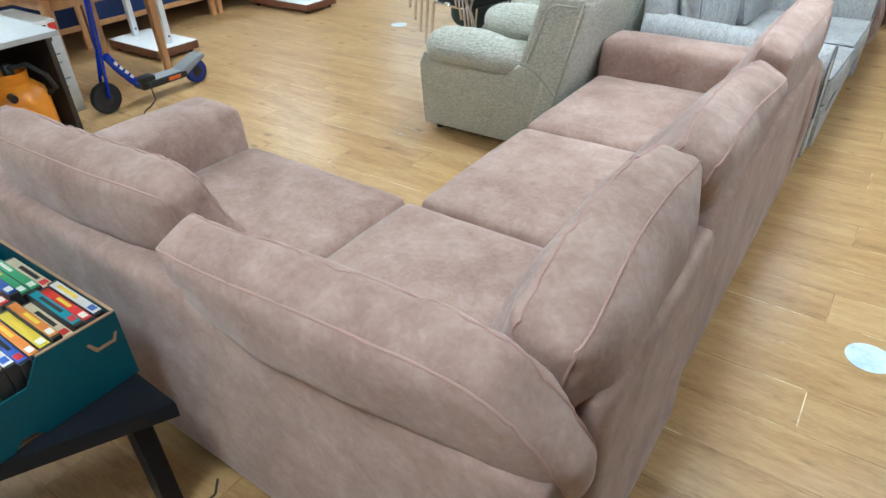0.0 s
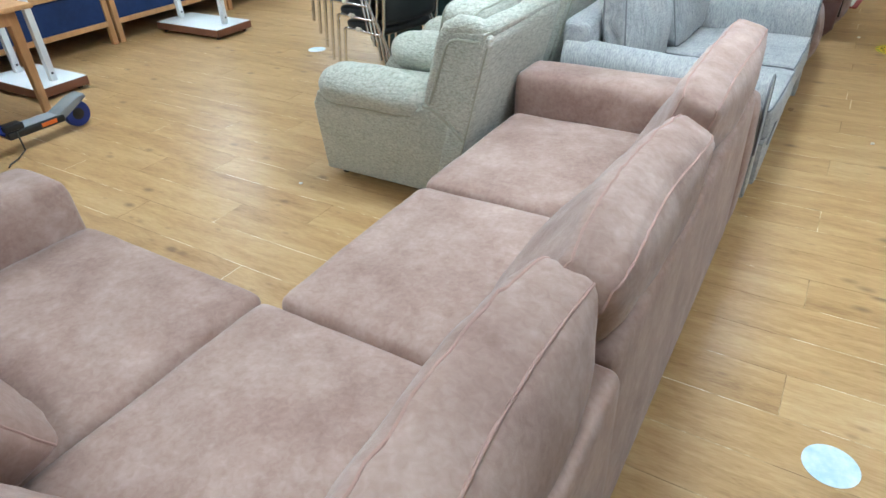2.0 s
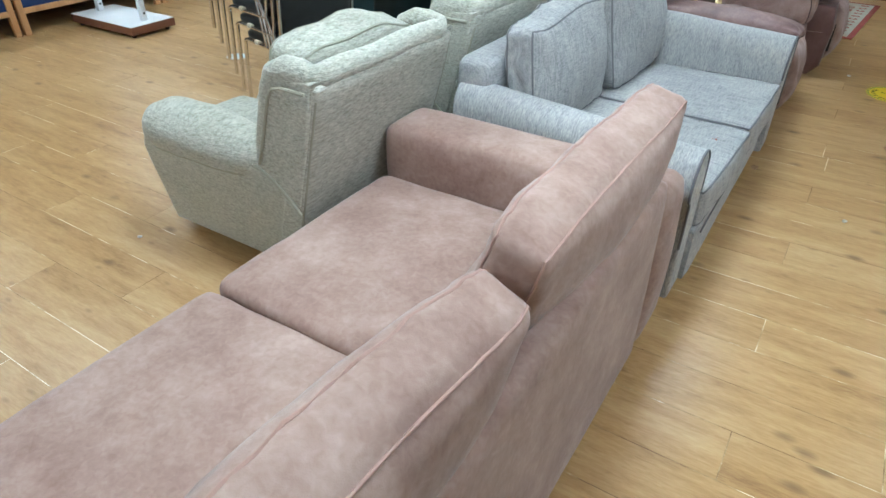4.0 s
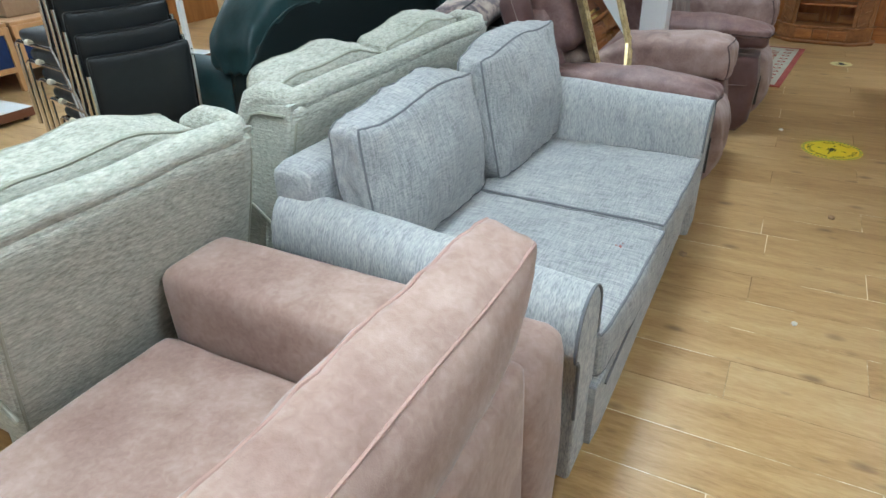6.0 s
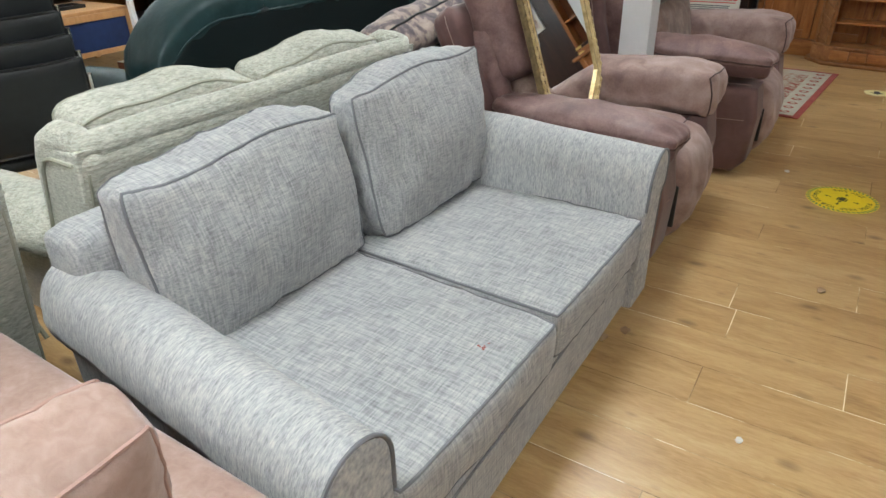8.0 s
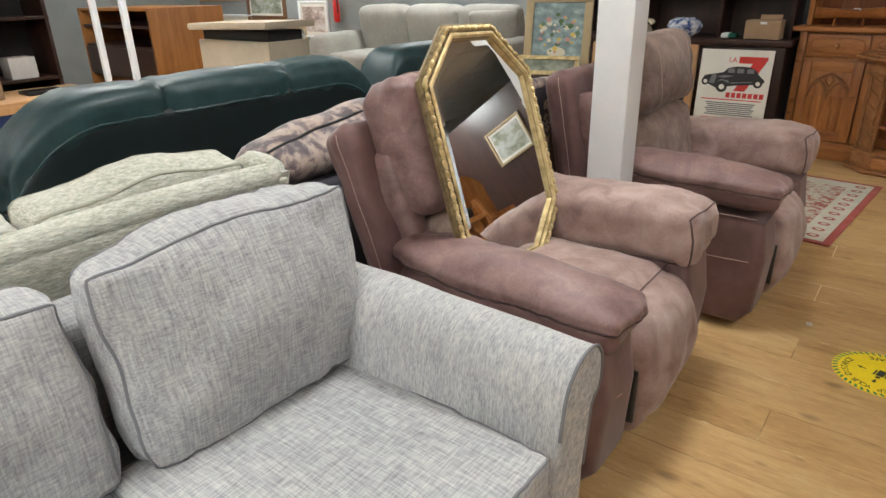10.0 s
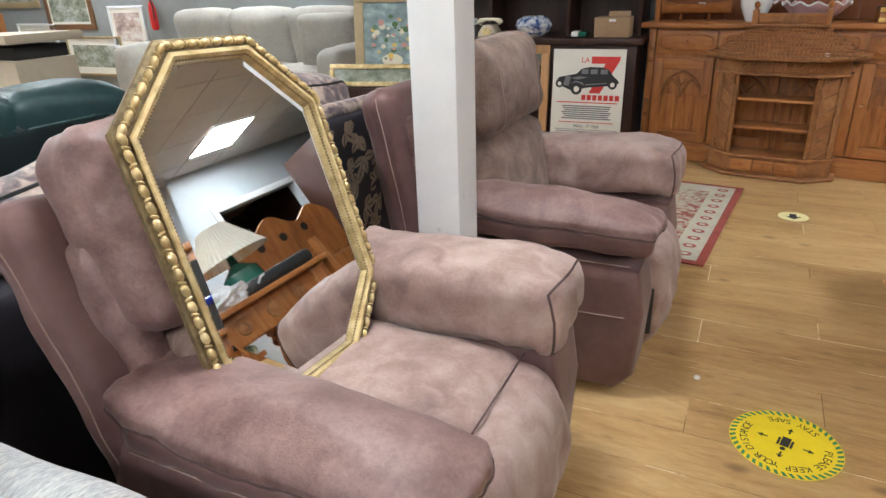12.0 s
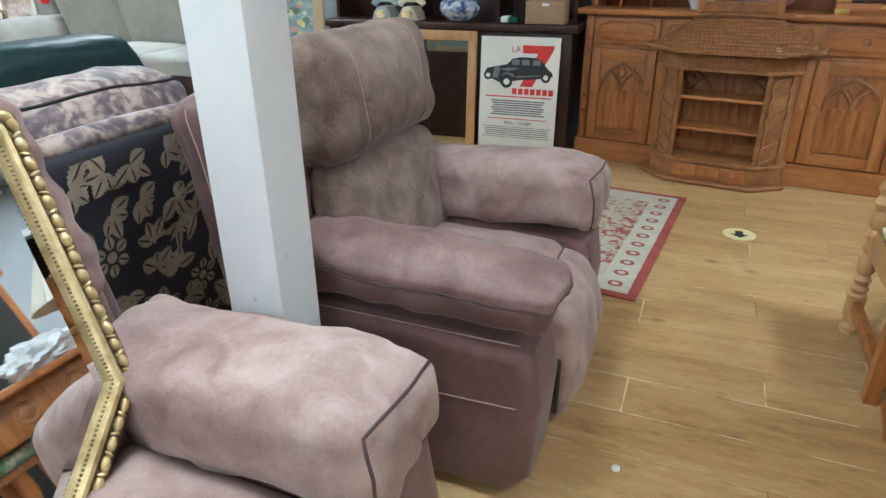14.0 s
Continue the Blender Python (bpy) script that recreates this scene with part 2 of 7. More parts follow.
PAPER = surface("poster_paper", [(0.3, (0.68, 0.65, 0.58)), (0.7, (0.80, 0.77, 0.70))], big=2, mid=10, fine=100, rough=0.7, bump=0.05)
INK_RED = plain("red_ink", (0.62, 0.035, 0.03), 0.6)
INK_BLACK = plain("black_ink", (0.02, 0.02, 0.022), 0.6)
INK_GREY = plain("grey_ink", (0.16, 0.16, 0.17), 0.6)
YELLOW = plain("yellow_vinyl", (0.80, 0.60, 0.02), 0.45)
GREEN_STRIPE = plain("green_vinyl", (0.03, 0.22, 0.10), 0.45)
PALE_BLUE = surface("worn_pale_blue_vinyl", [(0.35, (0.42, 0.58, 0.68)), (0.6, (0.72, 0.78, 0.82))], big=12, mid=40, fine=150, rough=0.45)
CERAMIC = plain("white_glazed_china", (0.78, 0.79, 0.80), 0.12, var=0.05)
CERAMIC_PINK = plain("pink_glazed_china", (0.68, 0.42, 0.43), 0.15, var=0.2)
CERAMIC_BLUE = surface("blue_and_white_china", [(0.42, (0.06, 0.10, 0.28)), (0.5, (0.40, 0.45, 0.55)), (0.58, (0.65, 0.66, 0.68))], big=22, mid=60, fine=150, mix=(0.7, 0.2, 0.1), rough=0.15)
BRASS = plain("brass_fitting", (0.70, 0.48, 0.16), 0.3, 0.9)
SHADE = plain("cream_pleated_fabric", (0.74, 0.70, 0.60), 0.9)
GREENGLAZE = plain("green_glaze", (0.02, 0.13, 0.09), 0.2)
GREENCLOTH = surface("green_lattice_cloth", [(0.42, (0.20, 0.33, 0.21)), (0.52, (0.30, 0.42, 0.28)), (0.56, (0.62, 0.62, 0.48))], big=28, mid=60, fine=200, mix=(0.8, 0.1, 0.1), rough=0.9)
CREAMCLOTH = plain("cream_cloth", (0.62, 0.56, 0.44), 0.9)
PLASTICBAG = plain("crumpled_clear_bag", (0.72, 0.74, 0.76), 0.25, bump=0.9, bump_scale=25, depth=0.02)
MAGNOLIA = plain("cream_painted_board", (0.46, 0.38, 0.28), 0.6)
# near-black that stands in for shade in gaps, holes and recesses
SHADOWGAP = plain("shadow_gap_black", (0.02, 0.018, 0.016), 0.9)
GLASS_DIM = plain("picture_glazing", (0.30, 0.34, 0.33), 0.12)


FLORAL = surface("dark_floral_damask", [(0.3, (0.010, 0.009, 0.013)), (0.7, (0.028, 0.023, 0.032))], big=4, mid=30, fine=200, rough=0.7, bump=0.3)
LEAF = surface("cream_woven_leaf", [(0.3, (0.20, 0.15, 0.11)), (0.7, (0.40, 0.31, 0.22))], big=14, mid=60, fine=300, rough=0.7, bump=0.5)
FLORAL_TOP = surface("mauve_floral_damask", [(0.42, (0.085, 0.062, 0.070)), (0.49, (0.18, 0.13, 0.13)), (0.54, (0.35, 0.265, 0.22)), (0.65, (0.46, 0.365, 0.30))], big=9, mid=16, fine=160,
                     mix=(0.6, 0.35, 0.05), rough=0.6, sheen=0.2, bump=0.3, distort=1.5)


def laminate(name):
    """Oak-effect laminate, grain along x, with knots and warm and grey streaks."""
    m = surface(name, [(0.30, (0.26, 0.135, 0.048)), (0.44, (0.41, 0.245, 0.097)), (0.56, (0.50, 0.320, 0.142)), (0.70, (0.58, 0.405, 0.205))], big=1.6, mid=6, fine=34,
                stretch=(0.6, 3.6, 1.0), mix=(0.36, 0.34, 0.30), rough=0.34, rough_var=0.08, bump=0.06, depth=0.001, distort=0.8, rnd=0.07)
    spots(m, (0.11, 0.055, 0.024), 4.6, 0.155, stretch=(0.7, 1.3, 1), amount=0.62)
    spots(m, (0.20, 0.11, 0.045), 9.0, 0.15, stretch=(0.6, 1.4, 1), amount=0.45)
    return m


OAK = laminate("oak_laminate")
JOINT = surface("floor_joint_wear", [(0.44, (0.22, 0.125, 0.05)), (0.51, (0.45, 0.31, 0.15)), (0.56, (0.86, 0.76, 0.56))], big=2.6, mid=9, fine=60, rough=0.6, bump=0)
RUG_FIELD = surface("faded_rug_field", [(0.43, (0.30, 0.075, 0.055)), (0.48, (0.40, 0.32, 0.24)), (0.56, (0.50, 0.46, 0.37)), (0.62, (0.36, 0.17, 0.12))], big=11, mid=26, fine=250,
                    mix=(0.65, 0.3, 0.05), rough=0.98, bump=0.8, depth=0.003, distort=1.4)
RUG_EDGE = surface("red_rug_border", [(0.3, (0.25, 0.045, 0.04)), (0.7, (0.38, 0.09, 0.07))], big=10, mid=40, fine=250, rough=0.98, bump=0.8, depth=0.003)
RUG_CREAM = surface("cream_rug_border", [(0.3, (0.42, 0.38, 0.30)), (0.7, (0.55, 0.51, 0.41))], big=10, mid=40, fine=250, rough=0.98, bump=0.8, depth=0.003)


# ---- building helpers ----
def thing(name, label="", category="", at=(0, 0, 0), group="", kind=""):
    ob = tagged(new(name), label, category, group, kind)
    ob.location = at
    ob.empty_display_size = 0.1
    return ob


def origin_of(ob):
    p = Vector()
    while ob:
        p, ob = p + ob.location, ob.parent
    return p


def part(name, bm, material, parent=None, label="", smooth=40):
    """One mesh object, built in its thing's own space (world space less the thing's place)."""
    if parent:
        bm.transform(Matrix.Translation(-origin_of(parent)))
    me = bpy.data.meshes.new(name)
    bm.to_mesh(me)
    bm.free()
    for m in material if isinstance(material, (list, tuple)) else (material,):
        me.materials.append(m)
    if smooth:
        me.shade_smooth()
        me.set_sharp_from_angle(angle=radians(smooth))
    ob = new(name, me)
    ob.parent = parent
    return tagged(ob, label)


def box(x0, x1, y0, y1, z0, z1, bev=0.004, seg=2, bm=None):
    out = bm or bmesh.new()
    b = bmesh.new()
    bmesh.ops.create_cube(b, size=1)
    for v in b.verts:
        v.co = Vector(((x0 + x1) / 2 + v.co.x * (x1 - x0), (y0 + y1) / 2 + v.co.y * (y1 - y0), (z0 + z1) / 2 + v.co.z * (z1 - z0)))
    if bev:
        bmesh.ops.bevel(b, geom=b.edges[:], offset=min(bev, 0.45 * min(x1 - x0, y1 - y0, z1 - z0)), segments=seg, profile=0.6, affect="EDGES")
    return join(out, b)


def join(out, b, m=None, mat=0):
    if m is not None:
        b.transform(m)
    me = bpy.data.meshes.new("t")
    for f in b.faces:
        f.material_index = mat
    b.to_mesh(me)
    b.free()
    out.from_mesh(me)
    bpy.data.meshes.remove(me)
    return out


def shaper(h, r, puff=(0, 0, 0), wr=0.0, seed=0, wscale=7.0, warp=None, fold=0.0):
    """The map from the skin of a box of half size h to a soft, rounded, puffed and creased form."""
    h = Vector(h)
    inner = Vector([max(0.0, c - r) for c in h])
    off = Vector((seed * 3.7, seed * 1.3, seed * 2.9))

    def fn(p):
        q = Vector([max(-i, min(i, c)) for c, i in zip(p, inner)])
        d = p - q
        n = d.normalized() if d.length > 1e-9 else Vector((0, 0, 0))
        s = q + n * r
        u = [s[i] / h[i] for i in range(3)]
        w = [max(0.0, 1 - c * c) for c in u]
        b = Vector((puff[0] * u[0] * w[1] * w[2], puff[1] * u[1] * w[0] * w[2], puff[2] * u[2] * w[0] * w[1]))
        s = s + b
        if wr:
            k = noise.noise(s * wscale + off) * wr + noise.noise(s * wscale * 2.7 + off) * wr * 0.45
            s = s + n * k
        if fold:
            edge = max(abs(u[0]), abs(u[1])) ** 3
            s = s + n * fold * edge * noise.noise(Vector((s.x * 26, s.y * 26, s.z * 9)) + off)
        return warp(s) if warp else s

    return fn


def soft(h, r, n=12, **kw):
    """A soft cushion form of half size h; returns its mesh and its map."""
    fn = shaper(h, r, **kw)
    bm = bmesh.new()
    bmesh.ops.create_cube(bm, size=2)
    bmesh.ops.subdivide_edges(bm, edges=bm.edges[:], cuts=n, use_grid_fill=True)
    for v in bm.verts:
        c = [math.copysign(1 - (1 - min(1, abs(x))) ** 1.55, x) for x in v.co]
        v.co = fn(Vector((c[0] * h[0], c[1] * h[1], c[2] * h[2])))
    return bm, fn


def tube(pts, rad, closed=False, sides=6, bm=None):
    """A round cord through points; rad may be one radius or one for each point."""
    bm = bm or bmesh.new()
    pts = [Vector(p) for p in pts]
    n = len(pts)
    rings = []
    up = Vector((0, 0, 1))
    for i, p in enumerate(pts):
        a, b = (pts[(i - 1) % n], pts[(i + 1) % n]) if closed else (pts[max(0, i - 1)], pts[min(n - 1, i + 1)])
        d = (b - a).normalized()
        side = d.cross(up)
        if side.length < 1e-3:
            side = d.cross(Vector((1, 0, 0)))
        side.normalize()
        other = side.cross(d).normalized()
        up = other
        rr = rad[i] if isinstance(rad, (list, tuple)) else rad
        rings.append([bm.verts.new(p + (side * math.cos(k * 2 * math.pi / sides) + other * math.sin(k * 2 * math.pi / sides)) * rr) for k in range(sides)])
    for i in range(n if closed else n - 1):
        a, b = rings[i], rings[(i + 1) % n]
        for k in range(sides):
            bm.faces.new((a[k], a[(k + 1) % sides], b[(k + 1) % sides], b[k]))
    if not closed:
        bm.faces.new(rings[0])
        bm.faces.new(rings[-1][::-1])
    bmesh.ops.recalc_face_normals(bm, faces=bm.faces[:])
    return bm


def rim(fn, h, axis, sign, inset=1.0, steps=14):
    """The closed loop round one face of a soft form."""
    a, b = [i for i in range(3) if i != axis]
    out = []
    for (u0, v0), (u1, v1) in (((-1, -1), (1, -1)), ((1, -1), (1, 1)), ((1, 1), (-1, 1)), ((-1, 1), (-1, -1))):
        for k in range(steps):
            p = Vector((0, 0, 0))
            t = k / steps
            p[a], p[b], p[axis] = (u0 + (u1 - u0) * t) * h[a], (v0 + (v1 - v0) * t) * h[b], sign * h[axis] * inset
            out.append(fn(p))
    return out


def lathe(profile, sides=20, bm=None, m=None):
    """A turned form: (radius, height) pairs round the z axis."""
    b = bmesh.new()
    rings = []
    for r, z in profile:
        rings.append([b.verts.new((r * math.cos(2 * math.pi * k / sides), r * math.sin(2 * math.pi * k / sides), z)) for k in range(sides)])
    for lo, hi in zip(rings, rings[1:]):
        for k in range(sides):
            b.faces.new((lo[k], lo[(k + 1) % sides], hi[(k + 1) % sides], hi[k]))
    b.faces.new(rings[0][::-1])
    b.faces.new(rings[-1])
    return join(bm or bmesh.new(), b, m)


def prism(pts, lo, hi, axis="x", bev=0.012, seg=3, bm=None, cuts=0):
    """A drawn outline run from lo to hi along an axis; the outline's plane is (y, z), (x, z) or (x, y)."""
    b = bmesh.new()
    place = {"x": lambda u, v, w: (w, u, v), "y": lambda u, v, w: (u, w, v), "z": lambda u, v, w: (u, v, w)}[axis]
    steps = [lo + (hi - lo) * k / (cuts + 1) for k in range(cuts + 2)]
    rings = [[b.verts.new(place(u, v, w)) for u, v in pts] for w in steps]
    n = len(pts)
    for a, c in zip(rings, rings[1:]):
        for i in range(n):
            b.faces.new((a[i], a[(i + 1) % n], c[(i + 1) % n], c[i]))
    f0, f1 = b.faces.new(rings[0][::-1]), b.faces.new(rings[-1])
    bmesh.ops.recalc_face_normals(b, faces=b.faces[:])
    if bev:
        bmesh.ops.bevel(b, geom=list(set(f0.edges[:] + f1.edges[:])), offset=bev, segments=seg, profile=0.6, affect="EDGES")
    return join(bm or bmesh.new(), b)


def arc(cx, cy, rx, ry, a0, a1, n=8):
    return [(cx + rx * math.cos(radians(a0 + (a1 - a0) * k / n)), cy + ry * math.sin(radians(a0 + (a1 - a0) * k / n))) for k in range(n + 1)]


def panel(p, u, v, thick, bm=None, bev=0.0):
    """A flat slab with one corner at p and sides u and v, thick along their cross product."""
    p, u, v = Vector(p), Vector(u), Vector(v)
    n = u.cross(v).normalized() * thick
    b = bmesh.new()
    lo = [b.verts.new(q) for q in (p, p + u, p + u + v, p + v)]
    hi = [b.verts.new(q.co + n) for q in lo]
    b.faces.new(lo[::-1]), b.faces.new(hi)
    for i in range(4):
        b.faces.new((lo[i], lo[(i + 1) % 4], hi[(i + 1) % 4], hi[i]))
    if bev:
        bmesh.ops.bevel(b, geom=b.edges[:], offset=bev, segments=2, affect="EDGES")
    return join(bm or bmesh.new(), b)


def lettering(text, size, m, material, parent, name="lettering", depth=0.0006, align="CENTER"):
    cu = bpy.data.curves.new(name, "FONT")
    cu.body, cu.size, cu.extrude, cu.align_x, cu.align_y = text, size, depth, align, "CENTER"
    ob = bpy.data.objects.new(name, cu)
    scene.collection.objects.link(ob)
    me = bpy.data.meshes.new_from_object(ob.evaluated_get(bpy.context.evaluated_depsgraph_get()))
    bpy.data.objects.remove(ob)
    me.transform(m)
    if parent:
        me.transform(Matrix.Translation(-origin_of(parent)))
    me.materials.clear()
    me.materials.append(material)
    out = new(name, me)
    out.parent = parent
    return out


# ---- the room ----
X0, X1, Y0, Y1, CEIL = -9.6, 4.5, -2.2, 10.35, 2.85
XN, YN = 2.2, 12.4  # the bay beside the dresser


def structure(name, bm, material, label, category, smooth=40):
    return tagged(part(name, bm, material, None, "", smooth), label, category, "", "structure")


structure("wall_west", box(X0 - 0.15, X0, Y0 - 0.15, Y1 + 0.15, 0, CEIL, 0), WALL_GREY, "plain grey painted shop wall", "wall")
wall_n = box(X0, XN, Y1, Y1 + 0.15, 0, CEIL, 0)
box(XN - 0.15, XN, Y1 + 0.15, YN, 0, CEIL, 0, bm=wall_n)
box(XN - 0.15, X1, YN, YN + 0.15, 0, CEIL, 0, bm=wall_n)
structure("wall_north", wall_n, WALL_GREY, "grey painted wall behind pictures and dresser", "wall")
structure("wall_south", box(X0, X1, Y0 - 0.15, Y0, 0, CEIL, 0), WALL, "plain white painted shop wall", "wall")
wall_e = box(X1, X1 + 0.15, Y0 - 0.15, 9.45, 0, CEIL, 0)
box(X1, X1 + 0.15, 10.8, YN + 0.15, 0, CEIL, 0, bm=wall_e)
box(X1, X1 + 0.15, 9.45, 10.8, 2.25, CEIL, 0, bm=wall_e)
structure("wall_east", wall_e, WALL_PALE, "pale blue-grey painted wall with a dark doorway", "wall")
box_d = box(X1 + 0.15, X1 + 1.6, 9.1, 9.2, 0, 2.5, 0)
box(X1 + 0.15, X1 + 1.6, 11.0, 11.1, 0, 2.5, 0, bm=box_d)
box(X1 + 1.6, X1 + 1.7, 9.1, 11.1, 0, 2.5, 0, bm=box_d)
box(X1 + 0.15, X1 + 1.7, 9.1, 11.1, 2.5, 2.6, 0, bm=box_d)
box(X1, X1 + 1.7, 9.1, 11.1, -0.1, 0.0, 0, bm=box_d)
# dark wood all round stands in for the lobby's lack of light
structure("wall_lobby", box_d, DARKWOOD, "lobby beyond the doorway, in dark wood to look unlit", "wall")
trim_d = box(X1 - 0.02, X1 + 0.0, 9.37, 9.45, 0, 2.33, 0.004)
box(X1 - 0.02, X1, 10.8, 10.88, 0, 2.33, 0.004, bm=trim_d)
box(X1 - 0.02, X1, 9.45, 10.8, 2.25, 2.33, 0.004, bm=trim_d)
structure("trim", trim_d, WHITE, "white painted doorway architrave", "trim")
sk = box(X0, XN - 0.01, Y1 - 0.018, Y1, 0, 0.11, 0.004)
box(X1 - 0.018, X1, Y0, 9.36, 0, 0.11, 0.004, bm=sk)
box(X0, X0 + 0.018, Y0, Y1 - 0.03, 0, 0.11, 0.004, bm=sk)
structure("baseboard", sk, WHITE, "white painted skirting board", "baseboard")

# ceiling tiles with grooves, light panels let into it
ceil = box(X0 - 0.15, X1 + 0.15, Y0 - 0.15, Y1 + 0.15, CEIL + 0.02, CEIL + 0.14, 0)
box(XN - 0.15, X1 + 0.15, Y1 + 0.15, YN + 0.15, CEIL + 0.02, CEIL + 0.14, 0, bm=ceil)
PITCH = 0.6
for i in range(int((X1 - X0) / PITCH) + 1):
    for j in range(int((YN - Y0) / PITCH) + 1):
        x, y = X0 + i * PITCH, Y0 + j * PITCH
        top = Y1 if x < XN else YN
        if y > top - 0.05 or x > X1 - 0.05:
            continue
        box(x + 0.006, min(x + PITCH, X1) - 0.006, y + 0.006, min(y + PITCH, top) - 0.006, CEIL, CEIL + 0.02, 0, bm=ceil)
structure("ceiling", ceil, TILE, "suspended ceiling of grey-white tiles", "ceiling", 0)
LAMP = glow("lit_diffuser", (0.93, 0.97, 1.0), PANEL_LIGHT)
first = None
# Only (3.69, 9.48) and (2.6, 7.45) come from the mirror's reflection.
spots_at = [(x, y) for x in (-7.2, -3.9, -0.5) for y in (-0.6, 2.75, 6.1, 9.35) if (x, y) != (-0.5, 9.35)] + [(3.69, 9.48), (2.6, 7.45), (1.15, 2.9)]
# Unseen panels set to tune brightness; (1.15, 2.9) added to brighten the aisle.
for x, y in spots_at:
    if first is None:
        first = thing("ceiling_light", "white square light panel set in the ceiling", "light", group="ceiling light panels")
        fb = box(-0.32, 0.32, -0.32, -0.30, -0.025, 0, 0.002)
        box(-0.32, 0.32, 0.30, 0.32, -0.025, 0, 0.002, bm=fb)
        box(-0.32, -0.30, -0.30, 0.30, -0.025, 0, 0.002, bm=fb)
        box(0.30, 0.32, -0.30, 0.30, -0.025, 0, 0.002, bm=fb)
        part("frame", fb, WHITE, first)
        part("diffuser", box(-0.30, 0.30, -0.30, 0.30, -0.018, -0.004, 0), LAMP, first, "bright white diffuser")
        first.location = (x, y, CEIL)
    else:
        copy_thing(first, Matrix.Translation((x, y, CEIL)))
dome = thing("security_camera", "small black dome camera on the ceiling", "camera", (4.2, 9.1, CEIL))
part("base", lathe([(0.06, CEIL - 0.03), (0.065, CEIL - 0.01), (0.065, CEIL)], 16), WHITE, dome)
part("dome", lathe([(0.005, CEIL - 0.09), (0.03, CEIL - 0.083), (0.048, CEIL - 0.06), (0.052, CEIL - 0.03)], 16), BLACK_PLASTIC, dome)

post = thing("support_post", "square white painted timber post, chipped edges", "post", (-0.485, 6.30, 0))
part("shaft", box(-0.56, -0.41, 6.228, 6.372, 0, CEIL, 0.005), WHITE, post)


# ---- the sofas ----
def place_soft(h, r, centre, rot=(0, 0, 0), n=12, **kw):
    m = pose(*centre, *rot)
    w = kw.pop("warp", None)
    return soft(h, r, n, warp=(lambda s: m @ (w(s) if w else s)), **kw)


def corner_sofa():
    t = thing("corner_sofa", "dusty rose velvet corner sofa with loose back cushions", "sofa", (-1.1, 1.8, 0))

    def block(name, x0, x1, y0, y1, z0, z1, r=0.03, wr=0.003, seed=0, n=9, puff=(0, 0, 0), label=""):
        bm, fn = place_soft(((x1 - x0) / 2, (y1 - y0) / 2, (z1 - z0) / 2), r, ((x0 + x1) / 2, (y0 + y1) / 2, (z0 + z1) / 2), n=n, wr=wr, seed=seed, wscale=5, puff=puff)
        return part(name, bm, PINK, t, label, 60)

    block("base", -2.02, -0.06, 0.42, 1.34, 0.05, 0.29, 0.02, seed=1)
    block("base", -1.0, -0.06, 1.36, 3.05, 0.05, 0.29, 0.02, seed=2)
    block("back_panel", -2.26, -0.015, 0.372, 0.535, 0.035, 0.705, 0.032, seed=3, n=14)
    block("back_panel", -0.165, -0.004, 0.59, 1.300, 0.035, 0.730, 0.03, seed=4, n=11)
    block("back_panel", -0.180, -0.030, 1.326, 3.045, 0.035, 0.70, 0.03, seed=5, n=14)
    block("arm", -1.075, -0.028, 3.03, 3.285, 0.035, 0.632, 0.055, seed=6, puff=(0.015, 0, 0.006))
    block("arm", -2.265, -1.955, 0.59, 1.385, 0.035, 0.640, 0.06, seed=7, puff=(0, 0.015, 0.006))
    seats = ((-1.965, -1.098, 0.59, 1.39), (-1.088, -0.225, 0.595, 1.372), (-1.052, -0.245, 1.386, 2.192), (-1.058, -0.245, 2.204, 3.02))
    for i, (x0, x1, y0, y1) in enumerate(seats):
        bm, fn = place_soft(((x1 - x0) / 2, (y1 - y0) / 2, 0.09), 0.042, ((x0 + x1) / 2, (y0 + y1) / 2, 0.365), n=14, puff=(0.006, 0.006, 0.022), wr=0.005, seed=10 + i, wscale=4)
        seat = part("seat_cushion", bm, PINK, t, "", 60)
    # back cushions: centre, yaw, tilt, half length, half width up the slope, fullness
    rows = (((-0.190, 2.665, 0.686), -88.5, 73, 0.482, 0.250, 0.034), ((-0.205, 1.728, 0.685), -90, 65, 0.418, 0.252, 0.046), ((-0.195, 0.950, 0.672), -88.5, 77, 0.415, 0.245, 0.055),
            ((-0.488, 0.490, 0.667), 180, 71, 0.475, 0.245, 0.040), ((-1.488, 0.562, 0.690), 181, 72, 0.458, 0.248, 0.040))
    for i, (c, yaw, tilt, hl, hw, full) in enumerate(rows):
        m = pose(*c, 0, 0, yaw) @ pose(0, 0, 0, tilt, 0, 0)
        h = (hl, hw, 0.066)

        def sag(q, m=m, hl=hl, hw=hw, i=i):
            q = q.copy()
            u, v = q.x / hl, q.y / hw
            e = min(1.0, abs(u)) ** 6 * min(1.0, abs(v)) ** 4
            q.x *= 1 - 0.03 * e
            q.y *= 1 - 0.035 * e
            q.z *= 1 - 0.08 * min(1.0, abs(u)) ** 8
            if q.z < 0:
                # the rear swells out over the sofa's back
                q.z -= (0.040, 0.042, 0.050, 0.022, 0.022)[i] * max(0.0, 1 - u ** 4) * max(0.0, 1 - ((v - 0.4) / 0.6) ** 2)
            if v < 0.3:
                # below the back's top edge the cushion is pushed forward
                q.z += 0.060 * (0.3 - v) * (1 - 0.5 * min(1.0, abs(u)) ** 6)
            q.z += 0.010 * math.sin(u * 2.2 + i) - 0.012 * u * u
            if v > 0:
                q.y -= v * (0.007 * math.cos(u * 3.1 + i * 1.7) + 0.003 * math.sin(u * 7 + i))
